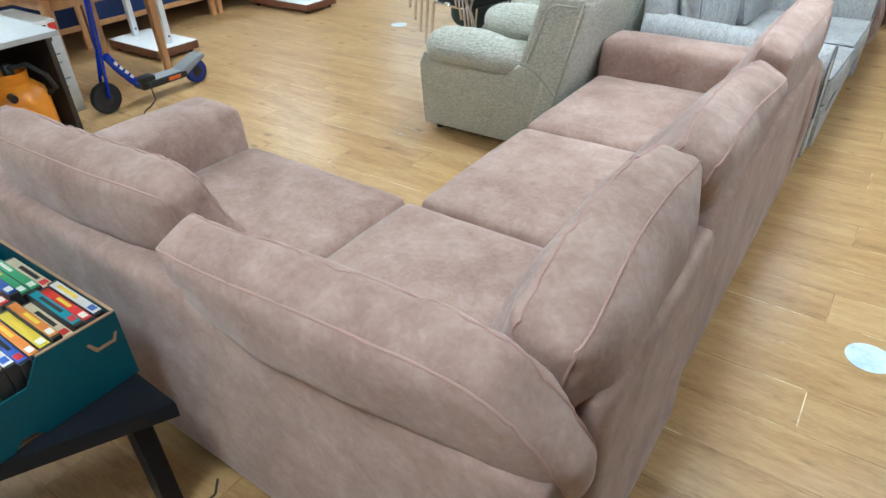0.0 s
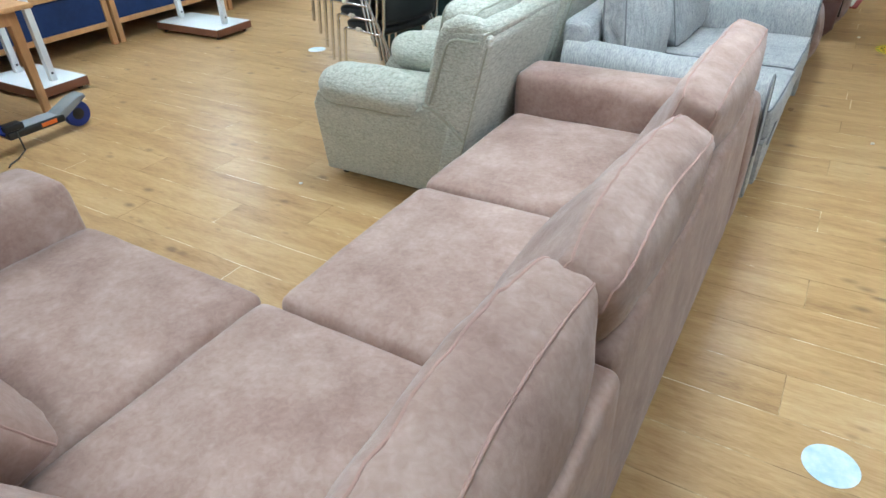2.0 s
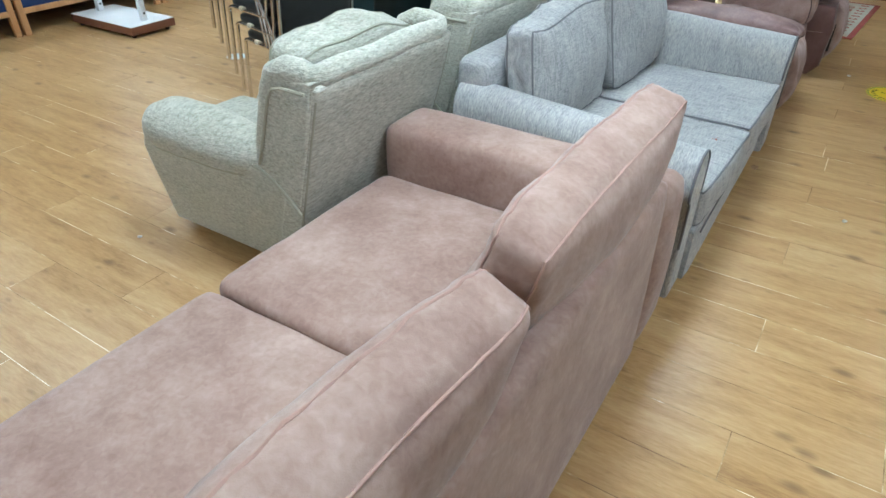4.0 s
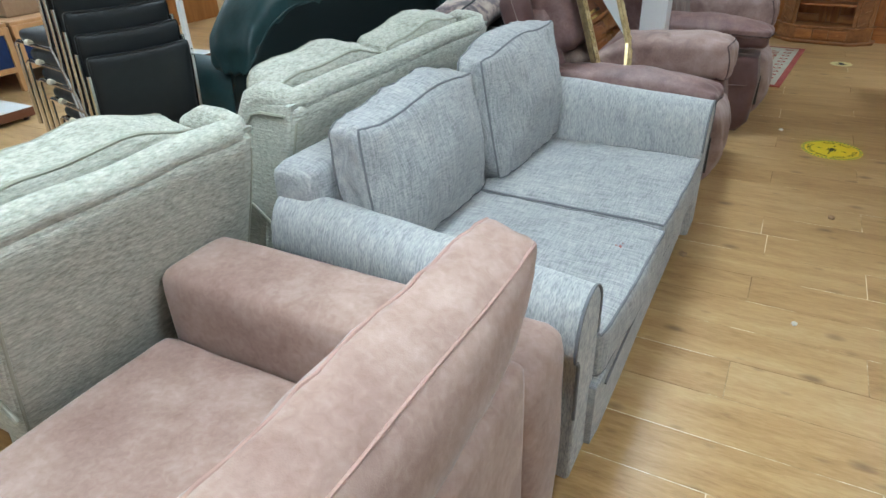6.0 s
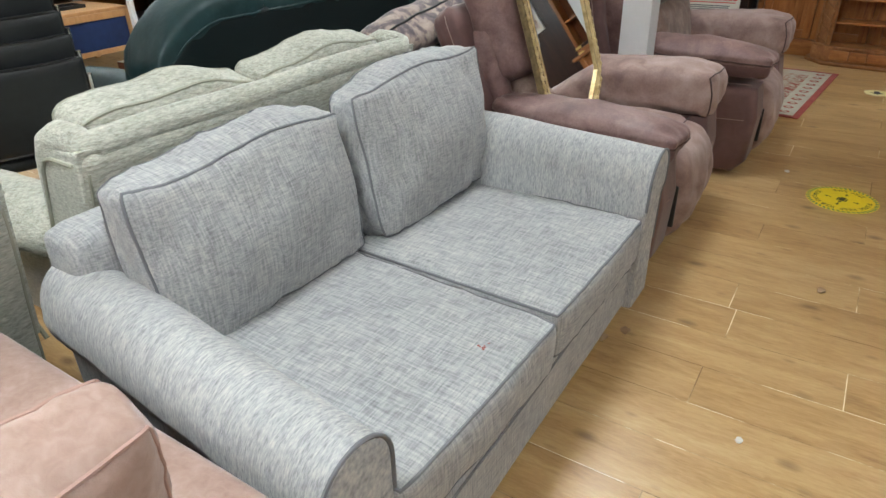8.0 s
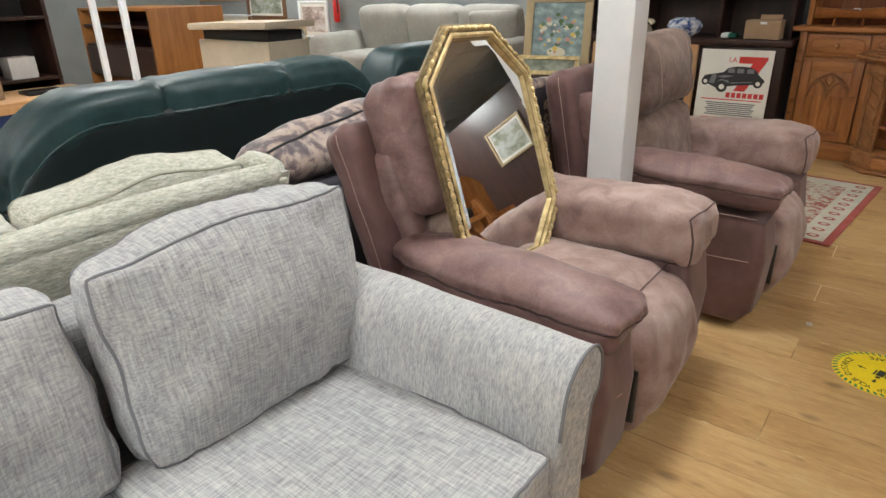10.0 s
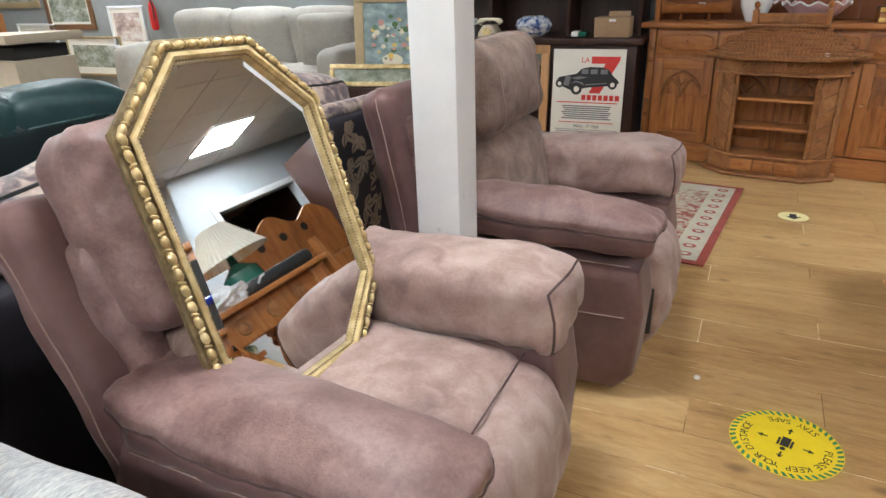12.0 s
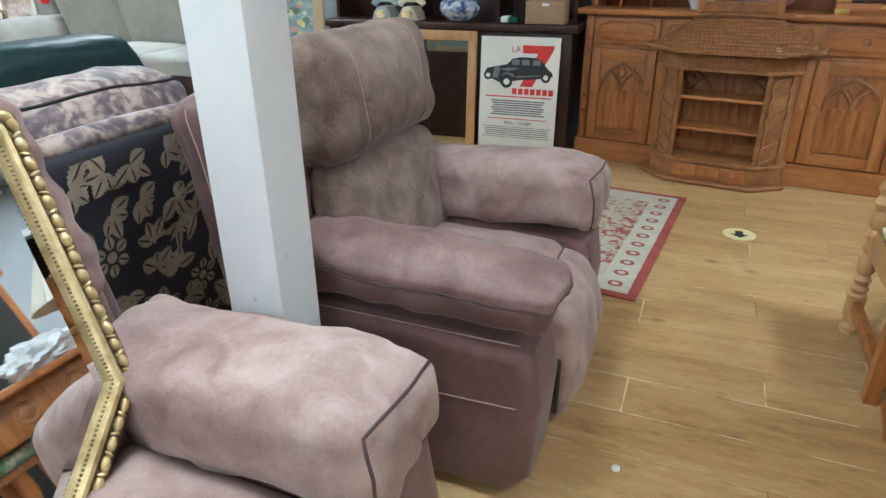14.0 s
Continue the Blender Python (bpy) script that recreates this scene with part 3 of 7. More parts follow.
                # the ends that slump into the corner
                if i == 2:
                    q.y -= 0.020 * v * max(0.0, u) ** 3
                if i == 3:
                    q.y -= 0.045 * v * max(0.0, (-u - 0.6) / 0.4) ** 2
            elif i == 2:
                # the corner end rides up over the back
                q.y += 0.15 * -v * max(0.0, u) ** 2
            if i == 2:
                q.z *= 1 + 0.25 * max(0.0, u) ** 2 * (1 - 0.6 * abs(u) ** 8)
            if i == 3:
                q.x += 0.055 * v * v * max(0.0, (-u - 0.5) / 0.5) ** 2
            return m @ q

        bm, fn = soft(h, 0.034, 30, puff=(0.024, 0.008, full), wr=0.008, seed=21 + i, wscale=4.2, warp=sag, fold=0.009)
        cu = part("back_cushion", bm, PINK, t, "plump rose velvet cushion with piped edges", 80)
        for side in (1, -1):
            part("piping", tube(rim(fn, h, 2, side, 0.93, 34), 0.0036, True), PINK_SEAM, cu)
    feet = (( -2.2, 0.45), (-0.1, 0.45), (-2.1, 1.3), (-1.0, 1.45), (-0.1, 3.2), (-1.0, 3.2))
    for x, y in feet:
        part("foot", lathe([(0.022, 0), (0.03, 0.05)], 12, None, Matrix.Translation((x, y, 0))), BLACK_PLASTIC, t)


corner_sofa()


def grey_sofa():
    t = thing("two_seater_sofa", "blue-grey slub weave two-seater sofa with rolled arms", "sofa", (-0.5, 4.22, 0))
    # frame below the seats
    b, fn = place_soft((0.490, 0.73, 0.112), 0.018, (-0.478, 4.18, 0.200), n=8, wr=0.002, seed=1)
    part("base", b, GREY, t, "", 60)
    part("seam_welt", tube([(0.021, y, 0.292 + 0.004 * math.sin(y * 9)) for y in np.linspace(3.50, 4.84, 40)], 0.0035), GREY_SEAM, t)
    b, fn = place_soft((0.085, 0.73, 0.30), 0.05, (-0.93, 4.17, 0.48), n=9, wr=0.004, seed=2)
    part("back_frame", b, GREY, t, "", 60)

    def arm(y_in, side, front, lift_back, draw_in):
        # outline in (y, z) from the seat over the scroll and down the outer side
        s = side
        o = [(y_in, 0.08), (y_in + s * 0.002, 0.30), (y_in + s * 0.002, 0.46)]
        o += [(y_in + s * (0.098 - 0.098 * math.cos(a)), 0.548 + 0.096 * math.sin(a)) for a in np.linspace(0.0, math.pi, 17)]
        o += [(y_in + s * 0.200, 0.525), (y_in + s * 0.196, 0.500), (y_in + s * 0.176, 0.487), (y_in + s * 0.165, 0.468), (y_in + s * 0.168, 0.30), (y_in + s * 0.168, 0.08)]

        def set_back(p):
            k = max(0.0, min(1.0, (front - p.x) / 0.98))
            lift = max(0.0, min(1.3, (p.z - 0.32) / 0.30))
            out = 0.055 * lift if s > 0 else 0.0
            return Vector((p.x, p.y + s * (out - draw_in * k), p.z + lift_back * k * lift))

        bm = prism(o, -0.985, front, "x", 0.014, 3, cuts=18)
        for v in bm.verts:
            v.co = set_back(v.co) + Vector((0, 1, 1)) * 0.004 * noise.noise(v.co * 7 + Vector((y_in, 0, 0)))
        a = part("arm", bm, GREY_ROLL, t, "rolled arm with piped front", 50)
        part("piping", tube([set_back(Vector((front - 0.002, y, z))) for y, z in o[2:-1]], 0.0048), GREY_SEAM, a)

    arm(3.495, -1, -0.012, 0.045, 0.085)
    arm(4.838, 1, 0.040, 0.080, 0.090)
    for i, (y0, y1, xc, yaw) in enumerate(((3.505, 4.153, -0.350, -3.0), (4.168, 4.830, -0.335, -1.5))):
        h = (0.372, (y1 - y0) / 2, 0.078)
        b, fn = place_soft(h, 0.024, (xc, (y0 + y1) / 2, 0.382), (0, 0, yaw), n=20, puff=(0.014, 0.006, 0.014), wr=0.005, seed=5 + i, wscale=5, fold=0.006)
        c = part("seat_cushion", b, GREY, t, "", 70)
        for side in (1, -1):
            part("piping", tube(rim(fn, h, 2, side, 0.95, 24), 0.0046, True), GREY_SEAM, c)
    for i, (xc, yc, zc, hw, hz, roll, tilt, yaw) in enumerate(((-0.742, 3.862, 0.683, 0.342, 0.232, 0.8, -6, -2.5), (-0.690, 4.580, 0.710, 0.338, 0.250, 2.5, -9, -3))):
        h = (0.066, hw, hz)

        def pinch(q, hw=hw, hz=hz, i=i):
            # corners drawn in, the rear of the top edge standing higher than the front
            u, v = q.y / hw, q.z / hz
            e = min(1.0, abs(u)) ** 6 * min(1.0, abs(v)) ** 6
            q = q.copy()
            q.y *= 1 - 0.02 * e
            q.z *= 1 - 0.035 * e
            if v > 0:
                q.z += v * (0.013 * math.sin(u * 3.4 + 0.8 + i) - 0.27 * q.x * (1 - min(1.0, abs(u)) ** 4) - 0.006)
            q.x *= 1 - 0.12 * min(1.0, abs(u)) ** 6
            return q

        b, fn = place_soft(h, 0.024, (xc, yc, zc), (roll, tilt, yaw), n=30, puff=(0.060, 0.010, 0.010), wr=0.012, seed=9 + i, wscale=5.0, fold=0.014, warp=pinch)
        c = part("back_cushion", b, GREY, t, "boxy grey cushion with dark piping", 80)
        for side in (1, -1):
            part("piping", tube(rim(fn, h, 0, side, 0.93, 28), 0.0040, True), GREY_SEAM, c)
    for x, y in ((-0.08, 3.45), (-0.08, 4.85), (-0.9, 3.5), (-0.9, 4.85)):
        part("castor", lathe([(0.018, 0.0), (0.026, 0.012), (0.026, 0.04), (0.016, 0.090)], 12, None, Matrix.Translation((x, y, 0))), BLACK_PLASTIC, t)
    stain = bmesh.new()
    for k in range(7):
        a = bmesh.new()
        bmesh.ops.create_circle(a, cap_ends=True, radius=0.002 + 0.0022 * random.random(), segments=8)
        join(stain, a, Matrix.Translation((-0.075 + random.uniform(-0.014, 0.014), 3.925 + random.uniform(-0.02, 0.02), 0.4765)))
    tagged(part("stain", stain, plain("dried_red_stain", (0.30, 0.09, 0.075), 0.9), t), "small red stain")


grey_sofa()


def sage_seat(name, label, category, y0, y1, cushions, back_x=-1.02):
    """A high-backed seat facing -x, its back towards the aisle."""
    t = thing(name, label, category, (back_x - 0.5, (y0 + y1) / 2, 0))
    yc, hw = (y0 + y1) / 2, (y1 - y0) / 2
    dx = back_x + 1.02
    rear = lambda z: -1.118 + 0.275 * (z - 0.431) + dx
    # back shell, raked towards the aisle
    h = (0.055, hw - 0.004, 0.42)
    m = Matrix.Translation((rear(0.475) - 0.055, yc, 0.475))
    lean = lambda q: m @ Vector((q.x + 0.275 * q.z, q.y, q.z))
    bm, fn = soft(h, 0.030, 14, wr=0.004, seed=3, warp=lean)
    part("back", bm, SAGE, t, "", 60)
    for s in (-1, 1):
        part("piping", tube([fn(Vector((0.055, s * h[1] * 0.99, z))) for z in np.linspace(-0.41, 0.37, 14)], 0.0045), SAGE_SEAM, t)
    # padded border: up the wing's front edge, along its top and across the back
    edge = [(-1.315, 0.565), (-1.290, 0.63), (-1.262, 0.70), (-1.235, 0.77), (-1.212, 0.84), (-1.185, 0.890), (-1.140, 0.912), (-1.085, 0.912), (-1.045, 0.905)]
    radii = [0.024, 0.034, 0.040, 0.044, 0.046, 0.047, 0.046, 0.044, 0.042]
    path = [(x + dx, y0 + 0.040, z) for x, z in edge]
    path += [(-1.034 + dx, y0 + 0.06 + (y1 - y0 - 0.12) * k, 0.902 + 0.004 * math.sin(k * 11)) for k in np.linspace(0, 1, 22)]
    path += [(x + dx, y1 - 0.040, z) for x, z in edge[::-1]]
    part("top_roll", tube(path, radii + [0.040] * 22 + radii[::-1], sides=16), SAGE, t, "rolled padded border", 80)
    for s, y in ((-1, y0), (1, y1)):
        wing = [(-1.310, 0.555), (-1.255, 0.71), (-1.205, 0.86), (-1.165, 0.90), (-1.005, 0.905), (-1.130, 0.445), (-1.165, 0.47), (-1.235, 0.525)]
        w = part("wing", prism([(x + dx, z) for x, z in wing], y - (0.004 if s < 0 else 0.065), y + (0.065 if s < 0 else 0.004), "y", 0.012, 3), SAGE, t, "padded wing with piped side panel")
        yy = y + s * 0.006
        line = [(-1.288, 0.575), (-1.255, 0.655), (-1.222, 0.75), (-1.195, 0.828), (-1.170, 0.860), (-1.135, 0.870), (-1.035, 0.868)]
        part("piping", tube([(x + dx, yy, z) for x, z in line], 0.006), SAGE_SEAM, w)
        curve = [(-1.325, 0.560), (-1.285, 0.553), (-1.235, 0.527), (-1.180, 0.482), (-1.140, 0.446), (-1.122, 0.425)]
        part("piping", tube([(x + dx, yy, z) for x, z in curve], 0.0065), SAGE_SEAM, w)
        # side of the base, splayed out from the floor up to the arm
        side = [(-2.065, 0.045), (-1.235, 0.045), (-1.125, 0.425), (-1.180, 0.480), (-1.240, 0.525), (-1.320, 0.555), (-1.40, 0.52), (-1.96, 0.53), (-2.005, 0.46), (-2.020, 0.38)]
        ya, yb = (y + 0.012, y + 0.13) if s < 0 else (y - 0.13, y - 0.012)
        bm = prism([(x + dx, z) for x, z in side], ya, yb, "y", 0.014, 3, cuts=1)
        bmesh.ops.triangulate(bm, faces=[f for f in bm.faces if len(f.verts) > 4])
        for v in bm.verts:
            v.co.y -= s * 0.24 * max(0.0, 0.50 - v.co.z)
        part("side_panel", bm, SAGE, t, "", 50)
        # arm: a fat roll, narrowing to the wing
        hh = (0.315, 0.108, 0.098)

        def taper(q, s=s):
            k = max(0.0, (q.x / 0.315 + 0.1) / 1.1)
            return Vector((q.x, q.y * (1 - 0.42 * k * k) - s * 0.02 * k, q.z * (1 - 0.38 * k * k) - 0.012 * k - 0.014 * (q.x / 0.315) ** 2))

        bm, fn = place_soft(hh, 0.093, (-1.625 + dx, y - s * 0.078, 0.562), (0, 2, 0), n=16, puff=(0.02, 0.02, 0.012), wr=0.007, seed=6 + s, warp=taper)
        a = part("arm", bm, SAGE, t, "fat rounded arm", 80)
        part("piping", tube([fn(Vector((x, s * 0.104, -0.075))) for x in np.linspace(-0.30, 0.31, 18)], 0.005), SAGE_SEAM, a)
    w = (y1 - y0 - 0.36) / cushions
    for i in range(cushions):
        ys = y0 + 0.18 + w * (i + 0.5)
        bm, fn = place_soft((0.35, w / 2 - 0.004, 0.085), 0.035, (back_x - 0.665, ys, 0.405), n=14, puff=(0.02, 0.01, 0.03), wr=0.006, seed=12 + i)
        part("seat_cushion", bm, SAGE, t, "", 80)
        wb = (y1 - y0 - 0.15) / cushions
        yb = y0 + 0.075 + wb * (i + 0.5)
        h = (0.078, wb / 2 - 0.006, 0.245)

        def crown(q, wb=wb, i=i):
            u = q.y / (wb / 2)
            e = min(1.0, abs(u)) ** 5 * min(1.0, abs(q.z) / 0.245) ** 5
            up = max(0.0, q.z / 0.245)
            return Vector((q.x, q.y * (1 - 0.02 * e), q.z * (1 - 0.04 * e) + up * (0.034 * math.cos(u * 1.5 + (0.25 - 0.5 * i)) + 0.008 * math.sin(u * 6 + i))))

        bm, fn = place_soft(h, 0.028, (back_x - 0.215, yb, 0.700), (0, 11, 0), n=22, puff=(0.036, 0.004, 0.010), wr=0.006, seed=15 + i, warp=crown, fold=0.006)
        c = part("back_cushion", bm, SAGE, t, "crowned cushion with piped edge", 80)
        for side in (1, -1):
            part("piping", tube(rim(fn, h, 0, side, 0.93, 24), 0.0052, True), SAGE_SEAM, c)
    part("base", box(back_x - 1.035, back_x - 0.20, y0 + 0.19, y1 - 0.19, 0.05, 0.33, 0.015), SAGE, t)
    for x in (back_x - 0.98, back_x - 0.28):
        for y in (y0 + 0.20, y1 - 0.20):
            part("glide", lathe([(0.02, 0), (0.025, 0.055)], 10, None, Matrix.Translation((x, y, 0))), BLACK_PLASTIC, t)


sage_seat("wing_armchair", "pale sage chenille winged armchair backing onto a sofa", "armchair", 2.645, 3.415, 1)
sage_seat("wing_sofa", "pale sage chenille winged two-seater sofa", "sofa", 3.60, 5.03, 2, -1.035)


def recliner(name, label, yaw, at, lean, crease, dz):
    """A suede reclining armchair, built facing +x with its width along y."""
    t = thing(name, label, "armchair")
    for s in (-1, 1):
        y = s * 0.365
        # arm body
        out = [(-0.78, 0.04), (-0.06, 0.03), (0.0, 0.10), (0.015, 0.34), (-0.01, 0.50), (-0.74, 0.53), (-0.80, 0.40)]
        bm = prism(out, y - 0.125, y + 0.125, "y", 0.045, 4, cuts=4)
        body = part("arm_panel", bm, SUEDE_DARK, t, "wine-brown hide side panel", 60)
        st = y + s * 0.127
        part("stitching", tube([(x, st, 0.335 + 0.008 * math.sin(x * 5)) for x in np.linspace(-0.7, -0.05, 14)] + [(0.005, y + s * 0.10, 0.335), (0.018, y, 0.332)], 0.0018), THREAD, body)
        part("top_stitching", tube([(x, y + s * 0.122, 0.522) for x in np.linspace(-0.7, -0.04, 10)], 0.0018), THREAD, body)
        if s < 0:
            # a flat pillow with a pointed front over a narrow band
            hb = (0.372, 0.122, 0.040)
            bm, fn = place_soft(hb, 0.030, (-0.352, y - 0.004, 0.552 + dz), (0, 0, 0), n=16, puff=(0.010, 0.006, 0), wr=0.008, seed=31, wscale=7, fold=0.010)
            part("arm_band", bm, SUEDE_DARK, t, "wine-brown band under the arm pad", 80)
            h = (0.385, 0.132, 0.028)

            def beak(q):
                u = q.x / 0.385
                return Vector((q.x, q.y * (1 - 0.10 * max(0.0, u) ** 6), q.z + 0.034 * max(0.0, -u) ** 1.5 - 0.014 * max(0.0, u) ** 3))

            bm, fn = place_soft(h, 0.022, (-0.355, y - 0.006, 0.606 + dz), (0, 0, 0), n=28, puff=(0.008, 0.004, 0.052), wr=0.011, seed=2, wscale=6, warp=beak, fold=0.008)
            # darker tone here than on the far arm's pad
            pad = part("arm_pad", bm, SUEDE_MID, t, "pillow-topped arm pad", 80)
            part("piping", tube(rim(fn, h, 2, -1, 0.55, 28), 0.0048, True), SUEDE_SEAM, pad)
        else:
            # a bolster with a flat stitched front
            h = (0.370, 0.138, 0.086)

            def droop(q):
                u = q.x / 0.37
                inner = max(0.0, min(1.0, -q.y / 0.138))
                return Vector((q.x - 0.020 * inner * max(0.0, u) * max(0.0, q.z / 0.086), q.y - 0.012 * inner, q.z - 0.035 * inner * max(0.0, -q.z / 0.086) - 0.006 * max(0.0, u) ** 3 + 0.010 * math.sin(u * 2.5)))

            bm, fn = place_soft(h, 0.050, (-0.352, y, 0.606 + dz), (0, 0, 0), n=28, puff=(0.006, 0.010, 0.026), wr=0.012, seed=4, wscale=5, warp=droop, fold=0.010)
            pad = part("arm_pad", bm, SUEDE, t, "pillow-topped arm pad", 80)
            part("piping", tube(rim(fn, h, 0, 1, 0.97, 24), 0.0036, True), SUEDE_SEAM, pad)
    bm, fn = place_soft((0.30, 0.245, 0.095), 0.06, (-0.37, 0, 0.415), n=12, puff=(0.01, 0.01, 0.03), wr=0.008, seed=8)
    part("seat", bm, SUEDE, t, "", 80)
    roll = lambda q: Vector((q.x - 0.05 * (q.z / 0.2) ** 2, q.y, q.z))
    bm, fn = place_soft((0.078, 0.238, 0.205), 0.06, (-0.018, 0, 0.275), n=16, puff=(0.014, 0.005, 0.01), wr=0.015, seed=9, warp=roll, fold=0.012)
    part("footrest", bm, SUEDE, t, "rounded front footrest", 80)
    part("seam", tube([(-0.075, y, 0.501) for y in np.linspace(-0.225, 0.225, 10)], 0.0028), SUEDE_SEAM, t)
    part("base", box(-0.74, -0.05, -0.36, 0.36, 0.02, 0.30, 0.01), SUEDE_DARK, t)
    # back: lumbar and head pillows in front of a hide shell
    back = pose(-0.60, 0, 0.42, 0, -lean, 0)

    def slab(nm, h, c, mat, seed, lab, wr=0.007, puff=(0.035, 0.01, 0.012)):
        m = back @ Matrix.Translation(c)

        def gather(q):
            # tucks that run in from the sides
            if nm == "back_shell":
                return m @ q
            u = min(1.0, abs(q.y) / h[1])
            k = noise.noise(Vector((q.y * 3, q.z * 3, seed)))
            tuck = (0.006 if lean > 14 else 0.003) * u ** 2.5 * math.sin(q.z * 62 + 5 * k + (1.3 if q.y > 0 else 0)) * (1 - min(1.0, abs(q.z) / h[2]) ** 6)
            return m @ Vector((q.x + tuck * (1 if q.x > 0 else 0.4), q.y + 0.5 * tuck * (1 if q.y > 0 else -1), q.z))

        bm, fn = soft(h, min(0.07, h[0] * 0.85), 30, puff=puff, wr=wr, seed=seed, wscale=5.5, warp=gather, fold=0.010)
        return part(nm, bm, mat, t, lab, 80), fn

    slab("lumbar_pillow", (0.085, 0.32, crease / 2 + 0.02), (-0.005 if lean < 14 else -0.02, 0, crease / 2 - 0.015), SUEDE_TAUPE, 11, "taupe suede lumbar section")
    wing = 1.0 if lean > 14 else 1.7
    hx = 0.102 if lean < 14 else 0.10
    hz, hw = (0.775 - crease) / 2, 0.345 if lean < 14 else 0.372
    hp, fn = slab("head_pillow", (hx, hw, hz), (0.0 if lean < 14 else -0.022, 0, crease + 0.008 + hz), SUEDE_TAUPE if lean < 14 else SUEDE_MID, 12, "padded headrest with top-stitched seams")
    for s in (-1, 1):
        part("stitching", tube([fn(Vector((hx, s * 0.20, z))) + Vector((0.002, 0, 0)) for z in np.linspace(-hz, hz, 16)] + [fn(Vector((x, s * 0.20, hz))) + Vector((0, 0, 0.002)) for x in np.linspace(0.09, -0.09, 8)], 0.0018), THREAD, hp)
    sh, fn = slab("back_shell", (0.07, 0.475, 0.375), (-0.165 if lean > 14 else -0.275, 0, 0.32), SUEDE_DARK, 13, "wine-brown hide outer back", 0.004, (0.01, 0, 0))
    for s in (-1, 1):
        part("stitching", tube([fn(Vector((0.02, s * 0.475, z))) + Vector((0, s * 0.001, 0)) for z in np.linspace(-0.35, 0.35, 22)], 0.0020), THREAD, sh)
    for s in (-1, 1):
        bm, fn2 = soft((0.07, 0.045, 0.30), 0.04, 10, wr=0.012, seed=15 + s, warp=lambda q: back @ (Vector((q.x * wing, q.y, q.z)) + Vector((-0.09 if lean > 14 else -0.16, s * 0.352, 0.28))), fold=0.02)
        part("wing_roll", bm, SUEDE_MID, t, "", 80)
    lever = box(-0.03, 0.020, -0.252, -0.234, 0.15, 0.34, 0.012, 3)
    part("lever_plate", lever, BLACK_PLASTIC, t, "black lever recess")
    for x in (-0.7, -0.1):
        for y in (-0.33, 0.33):
            part("glide", lathe([(0.02, 0), (0.024, 0.035)], 10, None, Matrix.Translation((x, y, 0))), BLACK_PLASTIC, t)
    t.matrix_basis = pose(*at, 0, 0, yaw)
    return t


recliner("recliner", "mauve-brown suede recliner armchair with a mirror on it", 0, (0.0, 5.665, 0), 21, 0.32, 0.0)
recliner("recliner", "mauve-brown suede recliner armchair beside the post", 0, (0.125, 6.965, 0), 11, 0.43, 0.042)


# ---- mirror standing on the recliner ----
def octagon(d, z):
    """The octagon's corners, drawn in by d, at height z above the back."""
    w, h, a, b = 0.3095 - d, 0.4335 - d, 0.176 - 0.42 * d, 0.167 - 0.42 * d
    return [Vector(p) for p in ((-w + a, h, z), (w - a, h, z), (w, h - b, z), (w, -h + b, z), (w - a, -h, z), (-w + a, -h, z), (-w, -h + b, z), (-w, h - b, z))]


def rings(profile, cap=False, mat=0):
    bm = bmesh.new()
    rr = [[bm.verts.new(p) for p in octagon(d, z)] for d, z in profile]
    for a, b in zip(rr, rr[1:]):
        for i in range(8):
            bm.faces.new((a[i], b[i], b[(i + 1) % 8], a[(i + 1) % 8]))
    if cap:
        bm.faces.new(rr[-1])
    bmesh.ops.recalc_face_normals(bm, faces=bm.faces[:])
    return bm


